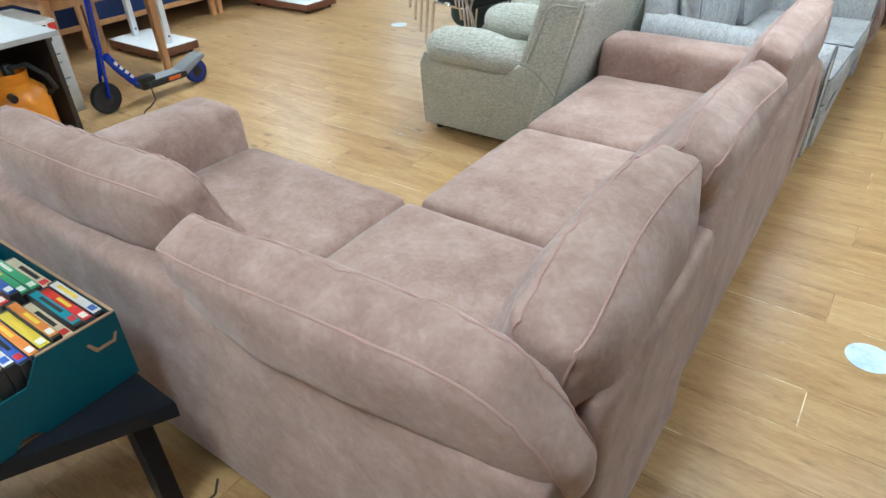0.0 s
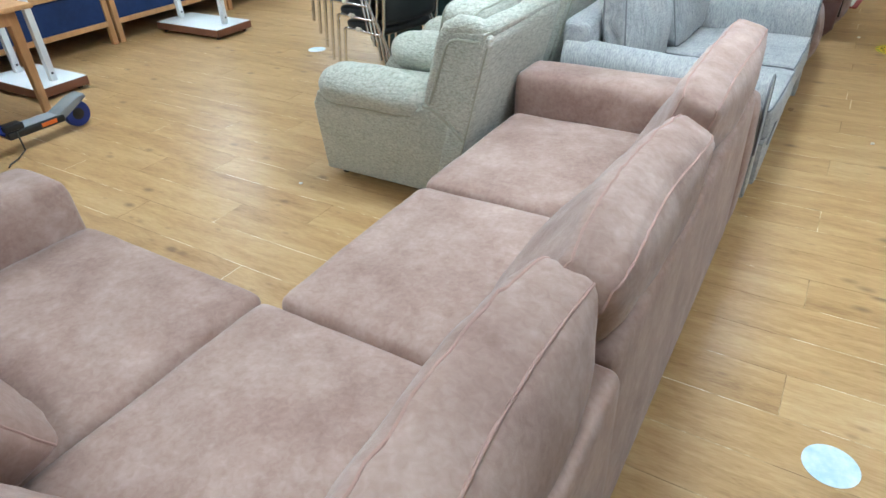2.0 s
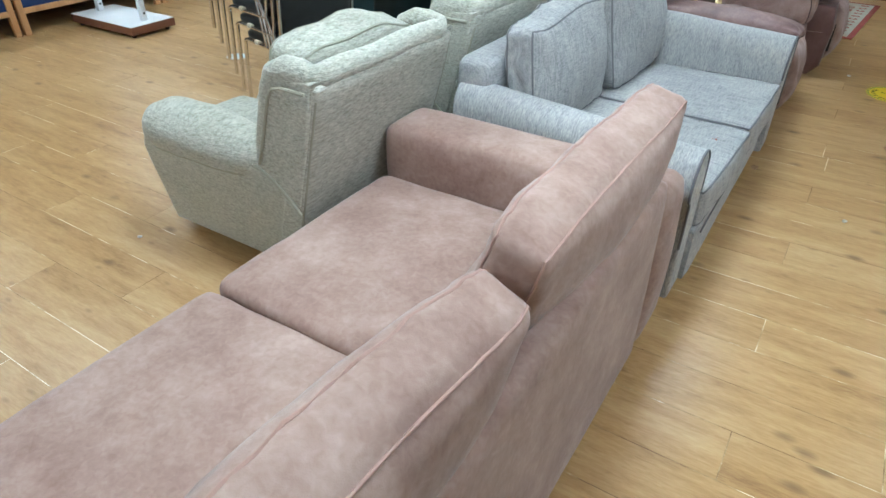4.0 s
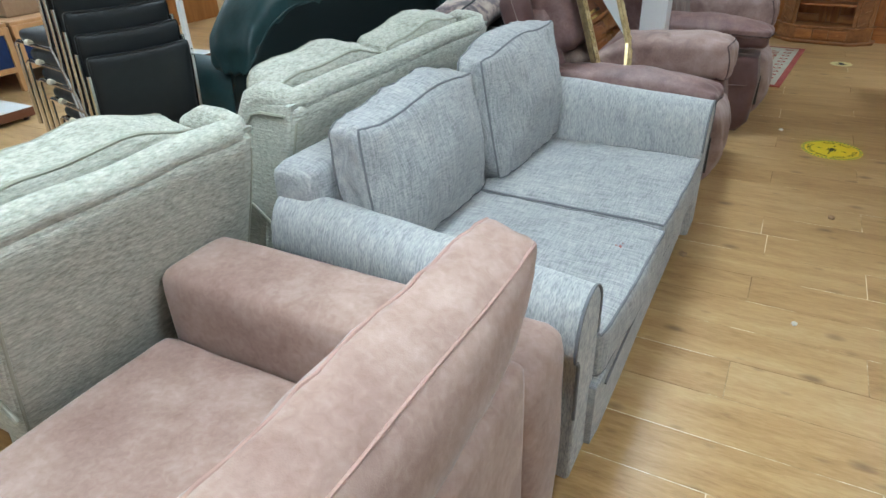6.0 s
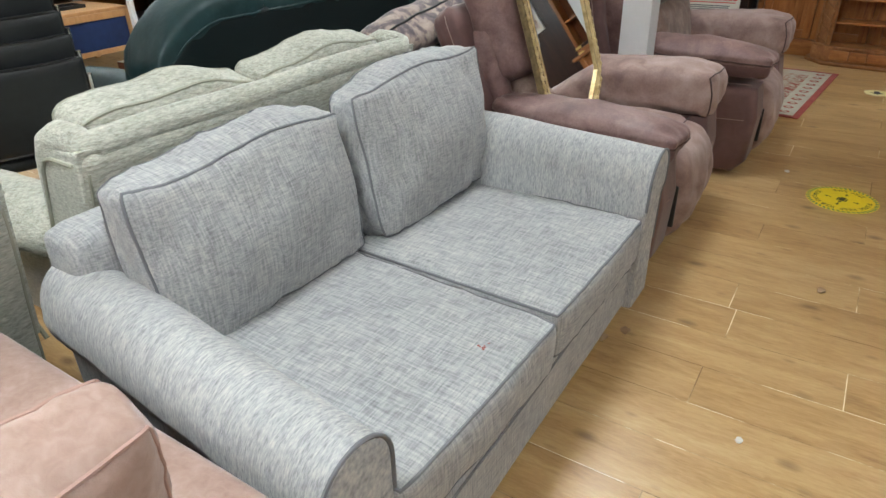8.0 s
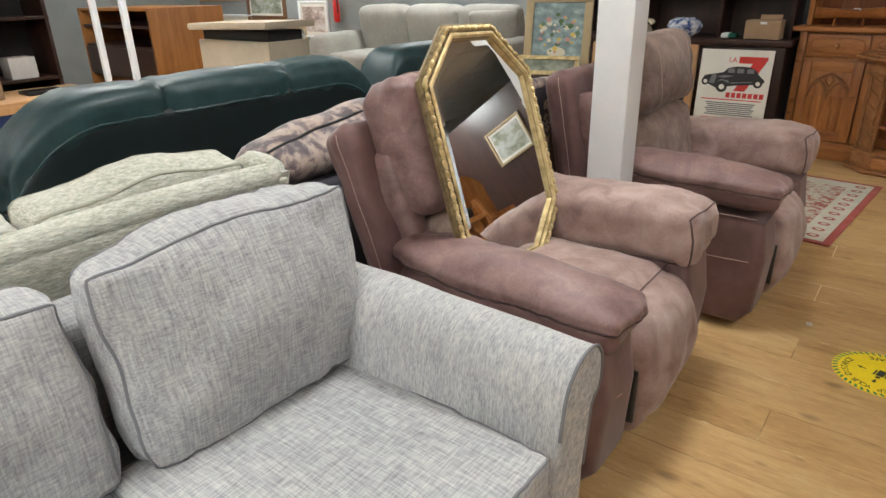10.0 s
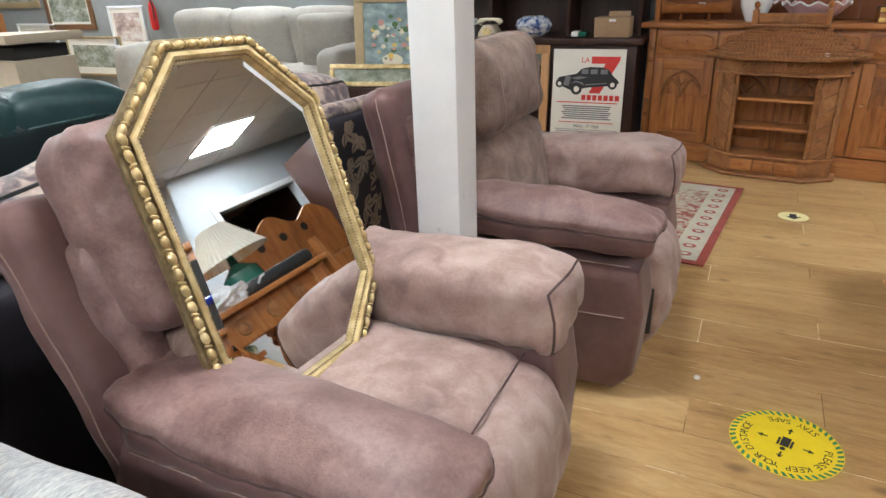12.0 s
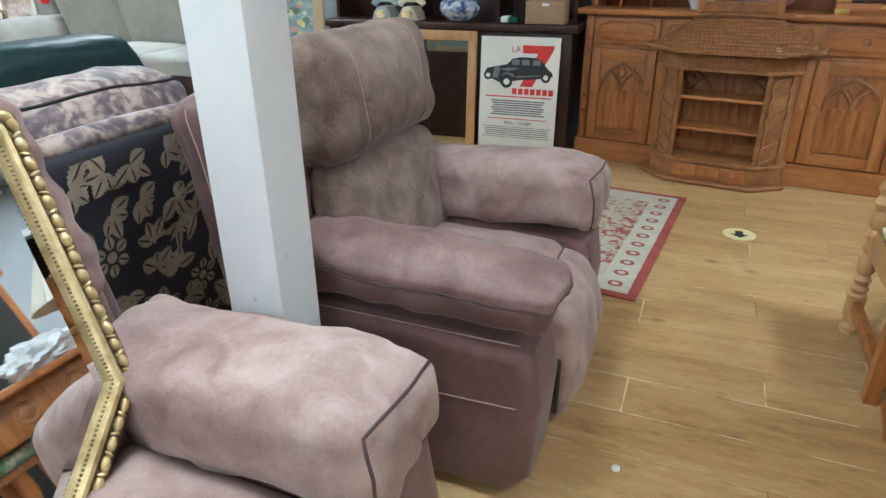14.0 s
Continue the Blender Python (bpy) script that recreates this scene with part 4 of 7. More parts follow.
def octagon_mirror():
    t = thing("wall_mirror", "octagonal mirror in an ornate gilt frame on a recliner", "mirror")
    part("outer_band", rings([(0.004, -0.022), (0.0, -0.004), (0.002, 0.002), (0.010, 0.005), (0.029, 0.004), (0.031, 0.010)]), GOLD_DARK, t, "gilt band darkened for the hollows' shade", 30)
    part("frame", rings([(0.031, 0.010), (0.034, 0.014), (0.041, 0.014), (0.046, 0.008), (0.052, 0.004), (0.053, -0.010)]), GOLD, t, "moulded gilt inner frame", 30)
    part("backing", rings([(0.004, -0.022), (0.004, -0.023)], True), CARD, t)
    part("mirror_glass", rings([(0.0525, -0.0055), (0.076, -0.0025)], True), MIRROR, t, "bevelled mirror glass", 0)
    eggs, beads = bmesh.new(), bmesh.new()
    pts = octagon(0.0165, 0.006)
    inner = octagon(0.0495, 0.0055)
    for loop, step, out in ((pts, 0.0175, eggs), (inner, 0.0085, beads)):
        for i in range(8):
            p, q = loop[i], loop[(i + 1) % 8]
            n = max(2, round((q - p).length / step))
            ang = math.atan2(q.y - p.y, q.x - p.x)
            for k in range(n):
                c = p.lerp(q, (k + 0.5) / n)
                b = bmesh.new()
                if out is eggs:
                    bmesh.ops.create_icosphere(b, subdivisions=2, radius=1)
                    big = k % 2 == 0
                    join(out, b, Matrix.Translation(c) @ pose(0, 0, 0, 0, 0, math.degrees(ang) + (10 if big else (-70 if k % 4 == 1 else 65))) @ Matrix.Diagonal((0.0150 if big else 0.0095, 0.0095 if big else 0.0042, 0.010 if big else 0.008, 1)))
                else:
                    bmesh.ops.create_icosphere(b, subdivisions=1, radius=0.0032)
                    join(out, b, Matrix.Translation(c))
    tagged(part("ornament", eggs, GOLD, t, "cast gilt egg and leaf ornament"), kind="stuff")
    tagged(part("bead_moulding", beads, GOLD_DARK, t, "row of small gilt beads"), kind="stuff")
    yaw, tilt, roll = radians(-2.0), radians(18.85), radians(-2.0)
    n = Vector((math.cos(tilt) * math.cos(yaw), math.cos(tilt) * math.sin(yaw), math.sin(tilt)))
    right = Vector((-math.sin(yaw), math.cos(yaw), 0))
    up = n.cross(right)
    rt = right * math.cos(roll) + up * math.sin(roll)
    u2 = -right * math.sin(roll) + up * math.cos(roll)
    t.matrix_basis = Matrix(((rt.x, u2.x, n.x, -0.626), (rt.y, u2.y, n.y, 5.623), (rt.z, u2.z, n.z, 0.902), (0, 0, 0, 1)))


octagon_mirror()


# ---- marks and litter on the floor ----
def disc(r, z, n=40, m=None, bm=None, sy=1.0):
    b = bmesh.new()
    bmesh.ops.create_circle(b, cap_ends=True, radius=r, segments=n)
    top = bmesh.ops.extrude_face_region(b, geom=b.faces[:])
    for e in top["geom"]:
        if isinstance(e, bmesh.types.BMVert):
            e.co.z += z
    bmesh.ops.recalc_face_normals(b, faces=b.faces[:])
    return join(bm or bmesh.new(), b, (m or Matrix()) @ Matrix.Diagonal((1, sy, 1, 1)))


def distance_sticker():
    t = thing("floor_sticker", "round yellow distancing sticker with green striped edge", "sticker")
    part("disc", disc(0.166, 0.0012, 56), YELLOW, t)
    for k in range(44):
        a = 2 * math.pi * k / 44
        q = [Vector((r * math.cos(a + s), r * math.sin(a + s), 0.0014)) for r, s in ((0.146, 0.0), (0.164, 0.06), (0.164, 0.13), (0.146, 0.07))]
        bm = bmesh.new()
        bm.faces.new([bm.verts.new(p) for p in q])
        part("stripe", bm, GREEN_STRIPE, t, "", 0)
    chars = [(c, 90 + 104 - i * 208 / 24, 0) for i, c in enumerate("PLEASE KEEP YOUR DISTANCE")] + [(c, 270 - 34 + i * 68 / 8, 180) for i, c in enumerate("STAY SAFE")]
    for c, deg, flip in chars:
        if c != " ":
            r = 0.121
            lettering(c, 0.034, pose(r * math.cos(radians(deg)), r * math.sin(radians(deg)), 0.0016, 0, 0, deg - 90 + flip), INK_BLACK, t, depth=0.0002)
    figure = box(-0.013, 0.013, -0.03, 0.02, 0.0012, 0.0018, 0)
    box(-0.023, -0.016, -0.02, 0.02, 0.0012, 0.0018, 0, bm=figure)
    box(0.016, 0.023, -0.02, 0.02, 0.0012, 0.0018, 0, bm=figure)
    disc(0.0085, 0.0018, 14, Matrix.Translation((0, 0.033, 0)), figure)
    part("pictogram", figure, INK_BLACK, t, "black standing pictogram")
    for k in range(4):
        m = pose(0, 0, 0, 0, 0, 90 * k)
        b = bmesh.new()
        b.faces.new([b.verts.new(m @ Vector(p)) for p in ((-0.003, 0.052, 0.0016), (0.003, 0.052, 0.0016), (0.003, 0.068, 0.0016), (0.010, 0.068, 0.0016), (0, 0.084, 0.0016), (-0.010, 0.068, 0.0016), (-0.003, 0.068, 0.0016))])
        part("arrow", b, INK_BLACK, t, "", 0)
    t.matrix_basis = pose(0.622, 6.452, 0.0005, 0, 0, 166)


distance_sticker()
arrow_mark = thing("floor_sticker", "pale yellow round sticker with a black arrow", "sticker")
part("disc", disc(0.085, 0.0012, 36), plain("pale_yellow_vinyl", (0.72, 0.66, 0.34), 0.5), arrow_mark)
ab = bmesh.new()
ab.faces.new([ab.verts.new(p) for p in ((-0.02, 0.045, 0.0016), (-0.02, -0.002, 0.0016), (-0.048, -0.002, 0.0016), (0, -0.052, 0.0016), (0.048, -0.002, 0.0016), (0.02, -0.002, 0.0016), (0.02, 0.045, 0.0016))])
part("arrow", ab, INK_BLACK, arrow_mark, "", 0)
arrow_mark.matrix_basis = pose(0.697, 8.735, 0.0005, 0, 0, 4)
for x, y in ((0.476, 1.958), (-3.752, 4.632)):
    s = thing("floor_sticker", "worn pale blue round sticker on the floor", "sticker", (x, y, 0.0005))
    part("disc", disc(0.077, 0.0012, 32, Matrix.Translation((x, y, 0.0005))), PALE_BLUE, s)
litter = random.Random(8)
for x, y, sz, mt in ((0.50, 4.45, 0.012, CARD_WHITE), (-0.02, 4.72, 0.020, CARD), (0.04, 4.80, 0.018, CARD), (0.33, 6.72, 0.013, CARD_WHITE), (-2.13, 2.60, 0.010, CARD_WHITE), (0.62, 5.45, 0.016, CARD)):
    bm = bmesh.new()
    bmesh.ops.create_icosphere(bm, subdivisions=2, radius=sz)
    for v in bm.verts:
        v.co *= 1 + 0.5 * noise.noise(v.co * 90 + Vector((x, y, 0)))
        v.co.z = max(0.0, v.co.z * 0.55 + sz * 0.4)
    part_ob = part("fluff", bm, mt)
    part_ob.location = (x, y, 0)
    tagged(part_ob, "small scrap of litter on the floor", "litter", "floor litter")


def rug():
    t = thing("rug", "faded red and cream patterned rug on the floor", "rug")
    W, Ln = 0.86, 1.46
    part("border", box(-W, 0, 0, Ln, 0, 0.008, 0.003), RUG_EDGE, t, "red border")
    part("band", box(-W + 0.045, -0.045, 0.045, Ln - 0.045, 0.002, 0.0095, 0.002), RUG_CREAM, t, "cream patterned band")
    part("field", box(-W + 0.19, -0.19, 0.19, Ln - 0.19, 0.004, 0.0110, 0.002), RUG_FIELD, t, "faded floral field")
    for k in range(11):
        for s in (-0.118, -W + 0.118):
            for rr, mm, z in ((0.036, RUG_EDGE, 0.0105), (0.018, RUG_CREAM, 0.0112)):
                part("rosette", disc(rr, 0.001, 14, Matrix.Translation((s, 0.12 + k * 0.122, z - 0.001)), None, 0.8), mm, t, "", 0)
    t.matrix_basis = pose(0.262, 7.765, 0.0005, 0, 0, -5.5)


rug()


# ---- sofas behind the front row ----
def floral_sofa():
    t = thing("floral_sofa", "dark floral damask sofa with cream leaves", "sofa", (-1.55, 6.0, 0))

    def blk(nm, h, c, mat, r=0.05, seed=1, rot=(0, 0, 0), puff=(0.01, 0.01, 0.01), lab="", wr=0.006, n=12):
        b, fn = place_soft(h, r, c, rot, n=n, puff=puff, wr=wr, seed=seed)
        return part(nm, b, mat, t, lab, 80), fn

    bp, bfn = blk("back", (0.085, 0.72, 0.44), (-1.225, 6.24, 0.49), FLORAL, 0.03, 1, (0, 6, 0), n=14)
    blk("back_end", (0.085, 0.22, 0.37), (-1.225, 5.29, 0.42), FLORAL, 0.03, 1, (0, 6, 0), n=8)
    rr = random.Random(17)
    leaves = bmesh.new()

    def shape(cy, cz, pts):
        flat = [bfn(Vector((0.085, max(-0.70, min(0.70, cy + u)), max(-0.42, min(0.42, cz + v))))) + Vector((0.0025, 0, 0)) for u, v in pts]
        leaves.faces.new([leaves.verts.new(q) for q in flat])

    def leaf(cy, cz, ang, ln, wd):
        ca, sa = math.cos(ang), math.sin(ang)
        for side in (-1, 1):
            line = [(0.0, 0.0)]
            for k in range(1, 14):
                q = k / 14
                w = wd * math.sin(q * math.pi) ** 0.8 * (1 - 0.28 * (k % 2)) + 0.003
                line.append((q * ln, side * w))
            line += [(ln * 1.04, side * 0.001)] + [(q * ln, side * 0.003) for q in (0.75, 0.5, 0.25)]
            shape(cy, cz, [(u * ca - v * sa, u * sa + v * ca) for u, v in line])

    for gy in np.arange(-0.66, 0.68, 0.118):
        for gz in np.arange(-0.38, 0.40, 0.122):
            cy, cz, a0 = gy + rr.uniform(-0.03, 0.03), gz + rr.uniform(-0.03, 0.03), rr.uniform(0, 6.3)
            if rr.random() < 0.16:
                n = 6
                shape(cy, cz, [(0.018 * math.cos(q), 0.018 * math.sin(q)) for q in np.linspace(0, 2 * math.pi, 13)[:-1]])
                for k in range(n):
                    leaf(cy + 0.024 * math.cos(a0 + k * 6.283 / n), cz + 0.024 * math.sin(a0 + k * 6.283 / n), a0 + k * 6.283 / n, 0.042, 0.017)
            else:
                for k in range(4):
                    leaf(cy, cz, a0 + (k - 1.5) * rr.uniform(0.6, 1.1), rr.uniform(0.05, 0.10), rr.uniform(0.018, 0.030))
    tagged(part("woven_leaves", leaves, LEAF, bp, "cream woven leaf pattern", 0), kind="stuff")
    b = tube([(-1.15, y, 0.935 + 0.006 * math.sin(y * 7)) for y in np.linspace(5.54, 6.97, 26)], 0.035, sides=10)
    part("top_roll", b, FLORAL_TOP, t, "satin piped top edge", 80)
    part("piping", tube([(-1.118, y, 0.912) for y in np.linspace(5.54, 6.97, 20)], 0.006), BLACK_PLASTIC, t)
    for i, y in enumerate((5.61, 6.51)):
        h = (0.13, 0.44, 0.25) if i else (0.10, 0.38, 0.085)
        c, fn = blk("back_cushion", h, (-1.40, y, 0.79) if i else (-1.27, 5.42, 0.885), FLORAL_TOP, 0.08 if i else 0.07, 4 + i, (0, 10, 0) if i else (7, 0, 0), (0.04, 0.01, 0.03), "floral damask back cushion", 0.012, 14)
        part("piping", tube(rim(fn, h, 0, 1, 0.7, 16), 0.006, True), BLACK_PLASTIC, c)
        blk("seat_cushion", (0.36, 0.45, 0.10), (-1.66, y, 0.42), FLORAL_TOP, 0.06, 7 + i)
    for y in (5.02, 7.02):
        blk("arm", (0.44, 0.11, 0.31), (-1.62, y, 0.36), FLORAL, 0.10, 9)
    part("base", box(-2.03, -1.25, 5.1, 6.95, 0.04, 0.32, 0.02), FLORAL, t)


floral_sofa()


def leather_seat(name, label, category, y0, y1, n, seed):
    """Bottle-green leather, facing -x, its plain back towards the aisle."""
    X = -2.30
    t = thing(name, label, category, (X - 0.4, (y0 + y1) / 2, 0))
    L = (y1 - y0) / 2
    yc = (y0 + y1) / 2

    def bow(s):
        k = abs(s.y - yc) / L
        return Vector((s.x + 0.10 * (s.z - 0.5), s.y, s.z - (0.24 * max(0.0, (k - 0.62) / 0.38) ** 2.2 if s.z > 0.35 else 0)))

    m = Matrix.Translation((X, yc, 0.50))
    b, fn = soft((0.10, L, 0.46), 0.05, 16, wr=0.003, seed=seed, warp=lambda s: bow(m @ s))
    part("back", b, LEATHER_BACK, t, "plain back panel, darker than the head rolls", 80)
    w = 2 * L / n
    for i in range(n):
        y = y0 + w * (i + 0.5)
        mm = Matrix.Translation((X - 0.06, y, 0.965))
        h = (0.155, w / 2 + 0.020, 0.10)
        b, fn = soft(h, 0.07, 16, puff=(0.012, 0.0, 0.012), wr=0.007, seed=seed + 3 + i, wscale=9, fold=0.02, warp=lambda s, mm=mm: bow(mm @ s))
        c = part("head_roll", b, LEATHER, t, "gathered leather head roll", 80)
        part("piping", tube([fn(Vector((0.15, v, -0.035))) for v in np.linspace(-h[1] * 0.97, h[1] * 0.97, 18)], 0.007), LEATHER, c)
    for s, y in ((-1, y0 + 0.12), (1, y1 - 0.12)):
        b, fn = place_soft((0.40, 0.125, 0.30), 0.11, (X - 0.47, y, 0.36), n=12, puff=(0.02, 0.02, 0.02), wr=0.01, seed=seed + 9)
        part("arm", b, LEATHER, t, "rounded leather arm", 80)
    b, fn = place_soft((0.36, L - 0.24, 0.12), 0.08, (X - 0.47, yc, 0.36), n=12, puff=(0.01, 0.01, 0.03), wr=0.01, seed=seed + 11)
    part("seat", b, LEATHER, t, "", 80)
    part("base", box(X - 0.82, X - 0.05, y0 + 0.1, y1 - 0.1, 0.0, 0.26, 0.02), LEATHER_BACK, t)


leather_seat("leather_sofa", "bottle-green leather sofa seen from its back", "sofa", 4.62, 6.70, 3, 2)
leather_seat("leather_armchair", "bottle-green leather armchair seen from its back", "armchair", 6.78, 7.66, 1, 30)


def beige_sofa():
    t = thing("beige_sofa", "beige upholstered three-seater sofa, raised to fit the camera's view", "sofa", (-3.9, 9.2, 0))
    B = 0.28

    def blk(nm, h, c, r, seed, rot=(0, 0, 0), puff=(0.01, 0.01, 0.01), lab=""):
        b, fn = place_soft(h, r, (c[0], c[1], c[2] + B), rot, n=12, puff=puff, wr=0.008, seed=seed)
        part(nm, b, BEIGE, t, lab, 80)

    # unseen plinth, added to lift the sofa to fit the camera's view
    part("plinth", box(-5.15, -2.65, 8.75, 9.95, 0, B, 0.01), DARKWOOD, t, "unseen plinth added to raise the sofa")
    blk("base", (1.2, 0.42, 0.14), (-3.9, 9.3, 0.15), 0.03, 1)
    blk("back", (1.2, 0.11, 0.40), (-3.9, 9.72, 0.44), 0.06, 2)
    for i, x in enumerate((-4.62, -3.9, -3.2)):
        blk("back_cushion", (0.36, 0.11, 0.27), (x, 9.52, 0.68), 0.08, 4 + i, (12, 0, 0), (0.01, 0.04, 0.02), "plump beige back cushion")
        blk("seat_cushion", (0.36, 0.36, 0.09), (x, 9.22, 0.38), 0.05, 8 + i, (0, 0, 0), (0.0, 0.01, 0.025))
    blk("scatter_cushion", (0.25, 0.07, 0.24), (-3.0, 9.25, 0.68), 0.06, 14, (15, 0, 25), (0.0, 0.05, 0.0), "loose beige scatter cushion")
    for x in (-5.08, -2.72):
        blk("arm", (0.12, 0.45, 0.32), (x, 9.22, 0.34), 0.09, 12, (0, 0, 0), (0.01, 0.02, 0.02), "rounded arm")


beige_sofa()


# ---- stack of chrome chairs ----
def stack_chair():
    t = thing("stacking_chair", "black vinyl stacking chair with chrome frame in a stack", "chair", group="stacked chairs")
    b, fn = place_soft((0.21, 0.225, 0.028), 0.025, (-0.24, 0, 0.455), n=8, puff=(0, 0, 0.02))
    part("seat", b, BLACK, t, "", 80)
    curve = lambda s: Vector((s.x + 0.10 * (s.y / 0.24) ** 2 * -0.3, s.y, s.z))
    b, fn = place_soft((0.022, 0.235, 0.185), 0.021, (0.035, 0, 0.69), (0, 8, 0), n=10, puff=(0.012, 0, 0), warp=curve)
    bk = part("backrest", b, BLACK, t, "padded black backrest", 80)
    part("piping", tube(rim(fn, (0.022, 0.235, 0.185), 0, 1, 0.6, 12), 0.006, True), BLACK_PLASTIC, bk)
    part("grip_recess", panel((0.062, -0.06, 0.72), (0, 0.12, 0), (0.002, 0, 0.018), 0.003), BLACK_PLASTIC, bk)
    for s in (-1, 1):
        y = s * 0.245
        part("rear_leg", tube([(0.10, y, 0.0), (0.05, y, 0.30), (-0.02, y, 0.44), (0.0, y, 0.50), (0.035, y, 0.80)], 0.011, sides=10), CHROME, t, "chrome tube")
        part("front_leg", tube([(-0.50, y, 0.0), (-0.46, y, 0.30), (-0.44, y, 0.42), (-0.40, y, 0.435), (-0.02, y, 0.435)], 0.011, sides=10), CHROME, t, "chrome tube")
        part("buffer", tube([(-0.30, y, 0.44), (-0.26, y, 0.44)], 0.015, sides=10), CREAMCLOTH, t)
    part("stretcher", tube([(-0.44, -0.245, 0.425), (-0.44, 0.245, 0.425)], 0.009, sides=8), CHROME, t)
    return t


chair = stack_chair()
chair.matrix_basis = pose(-2.37, 4.12, 0, 0, 0, -14)
for k in range(1, 6):
    copy_thing(chair, pose(-2.37 - 0.055 * k, 4.12 + 0.012 * k, 0.088 * k, 0, 0, -14 + 0.6 * k))


# ---- white rail stands ----
def rail_stand(x0, x1, y0, y1):
    t = thing("rail_stand", "white garment stand on a wood-edged base board", "stand", ((x0 + x1) / 2, (y0 + y1) / 2, 0), group="white stands")
    part("base_board", box(x0, x1, y0, y1, 0.03, 0.095, 0.003), plain("brown_edging", (0.16, 0.06, 0.03), 0.6), t, "brown-edged base board")
    part("board_top", box(x0 + 0.003, x1 - 0.003, y0 + 0.003, y1 - 0.003, 0.095, 0.099, 0.001), WHITE, t)
    ym = (y0 + y1) / 2
    for x in (x0 + 0.12, x1 - 0.12):
        p = part("upright", box(x - 0.024, x + 0.024, ym - 0.024, ym + 0.024, 0.099, 1.75, 0.004), WHITE, t)
        part("bolt_cap", lathe([(0.009, 0), (0.009, 0.003)], 10, None, pose(x + 0.0245, ym, 0.16, 0, 90, 0)), BLACK_PLASTIC, p)
    part("crossbar", box(x0 + 0.10, x1 - 0.10, ym - 0.02, ym + 0.02, 1.75, 1.80, 0.003), WHITE, t)
    for x in (x0 + 0.06, x1 - 0.06):
        for y in (y0 + 0.05, y1 - 0.05):
            part("castor", lathe([(0.018, 0), (0.022, 0.015), (0.014, 0.031)], 10, None, Matrix.Translation((x, y, 0))), BLACK_PLASTIC, t)


rail_stand(-5.50, -4.77, 2.70, 3.10)
rail_stand(-5.69, -4.82, 4.47, 4.90)
rail_stand(-5.62, -4.86, 6.42, 6.86)


# ---- trestle units with navy cloth fronts, and what stands on them ----
WOODRAIL = PINE_PALE
for i, (y0, y1) in enumerate(((-0.05, 1.29), (1.31, 2.65), (2.67, 4.02), (4.05, 5.40), (5.43, 6.74))):
    t = thing("display_bench", "pale wooden display bench with a navy cloth front", "bench", (-6.1, (y0 + y1) / 2, 0), group="display benches")
    part("worktop", box(-6.55, -5.72, y0, y1, 0.545, 0.575, 0.003), WOODRAIL, t)
    part("top_rail", box(-5.745, -5.70, y0 + 0.05, y1 - 0.05, 0.485, 0.545, 0.003), WOODRAIL, t)
    part("low_rail", box(-5.745, -5.70, y0 + 0.05, y1 - 0.05, 0.17, 0.215, 0.003), WOODRAIL, t)
    part("cloth", panel((-5.728, y0 + 0.05, 0.215), (0, y1 - y0 - 0.1, 0), (0, 0, 0.27), 0.012), BLUECLOTH, t, "navy cloth panel")
    for y in (y0, y1 - 0.05):
        for x in (-6.5, -5.75):
            part("leg", box(x, x + 0.05, y, y + 0.05, 0, 0.545, 0.003), WOODRAIL, t)
    # black board stands in for the shade under the bench
    part("rear_board", panel((-6.45, y0 + 0.05, 0.05), (0, y1 - y0 - 0.1, 0), (0, 0, 0.45), 0.01), SHADOWGAP, t)
stock = random.Random(3)
for y, w, d, h, mt, lab in ((5.75, 0.36, 0.26, 0.17, CARD, "open brown cardboard box of oddments"), (6.3, 0.34, 0.24, 0.03, BLACK_PLASTIC, "flat black picture tray"), (4.75, 0.4, 0.3, 0.16, CARD, "brown cardboard box on the bench"),
                            (3.3, 0.42, 0.28, 0.14, CARD_WHITE, "white cardboard box on the bench"), (2.2, 0.36, 0.28, 0.18, CARD, "brown cardboard box on the bench")):
    t = thing("storage_box", lab, "box", (-6.1, y, 0.575))
    x0, x1, y0, y1, z = -6.1 - d / 2, -6.1 + d / 2, y - w / 2, y + w / 2, 0.576
    part("floor_panel", box(x0, x1, y0, y1, z, z + 0.006, 0), mt, t)
    for nm, a in (("side", (x0, x0 + 0.006, y0, y1)), ("side", (x1 - 0.006, x1, y0, y1)), ("end", (x0 + 0.006, x1 - 0.006, y0, y0 + 0.006)), ("end", (x0 + 0.006, x1 - 0.006, y1 - 0.006, y1))):
        part(nm, box(*a, z, z + h, 0.001), mt, t)
# dark shelving added to give the darkness behind the benches
shelf = thing("stock_shelving", "dark shelving with boxes, added to fill a dark area", "shelving", (-6.95, 3.2, 0))
for z in (0.0, 0.62, 1.2, 1.8):
    part("shelf_board", box(-7.2, -6.7, -0.1, 6.75, z, z + 0.03, 0.003), DARKWOOD, shelf)
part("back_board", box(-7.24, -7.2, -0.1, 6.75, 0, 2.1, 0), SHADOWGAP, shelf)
for y in (-0.1, 1.6, 3.3, 5.0, 6.71):
    part("upright", box(-7.2, -6.7, y, y + 0.035, 0.03, 2.1, 0.003), DARKWOOD, shelf)
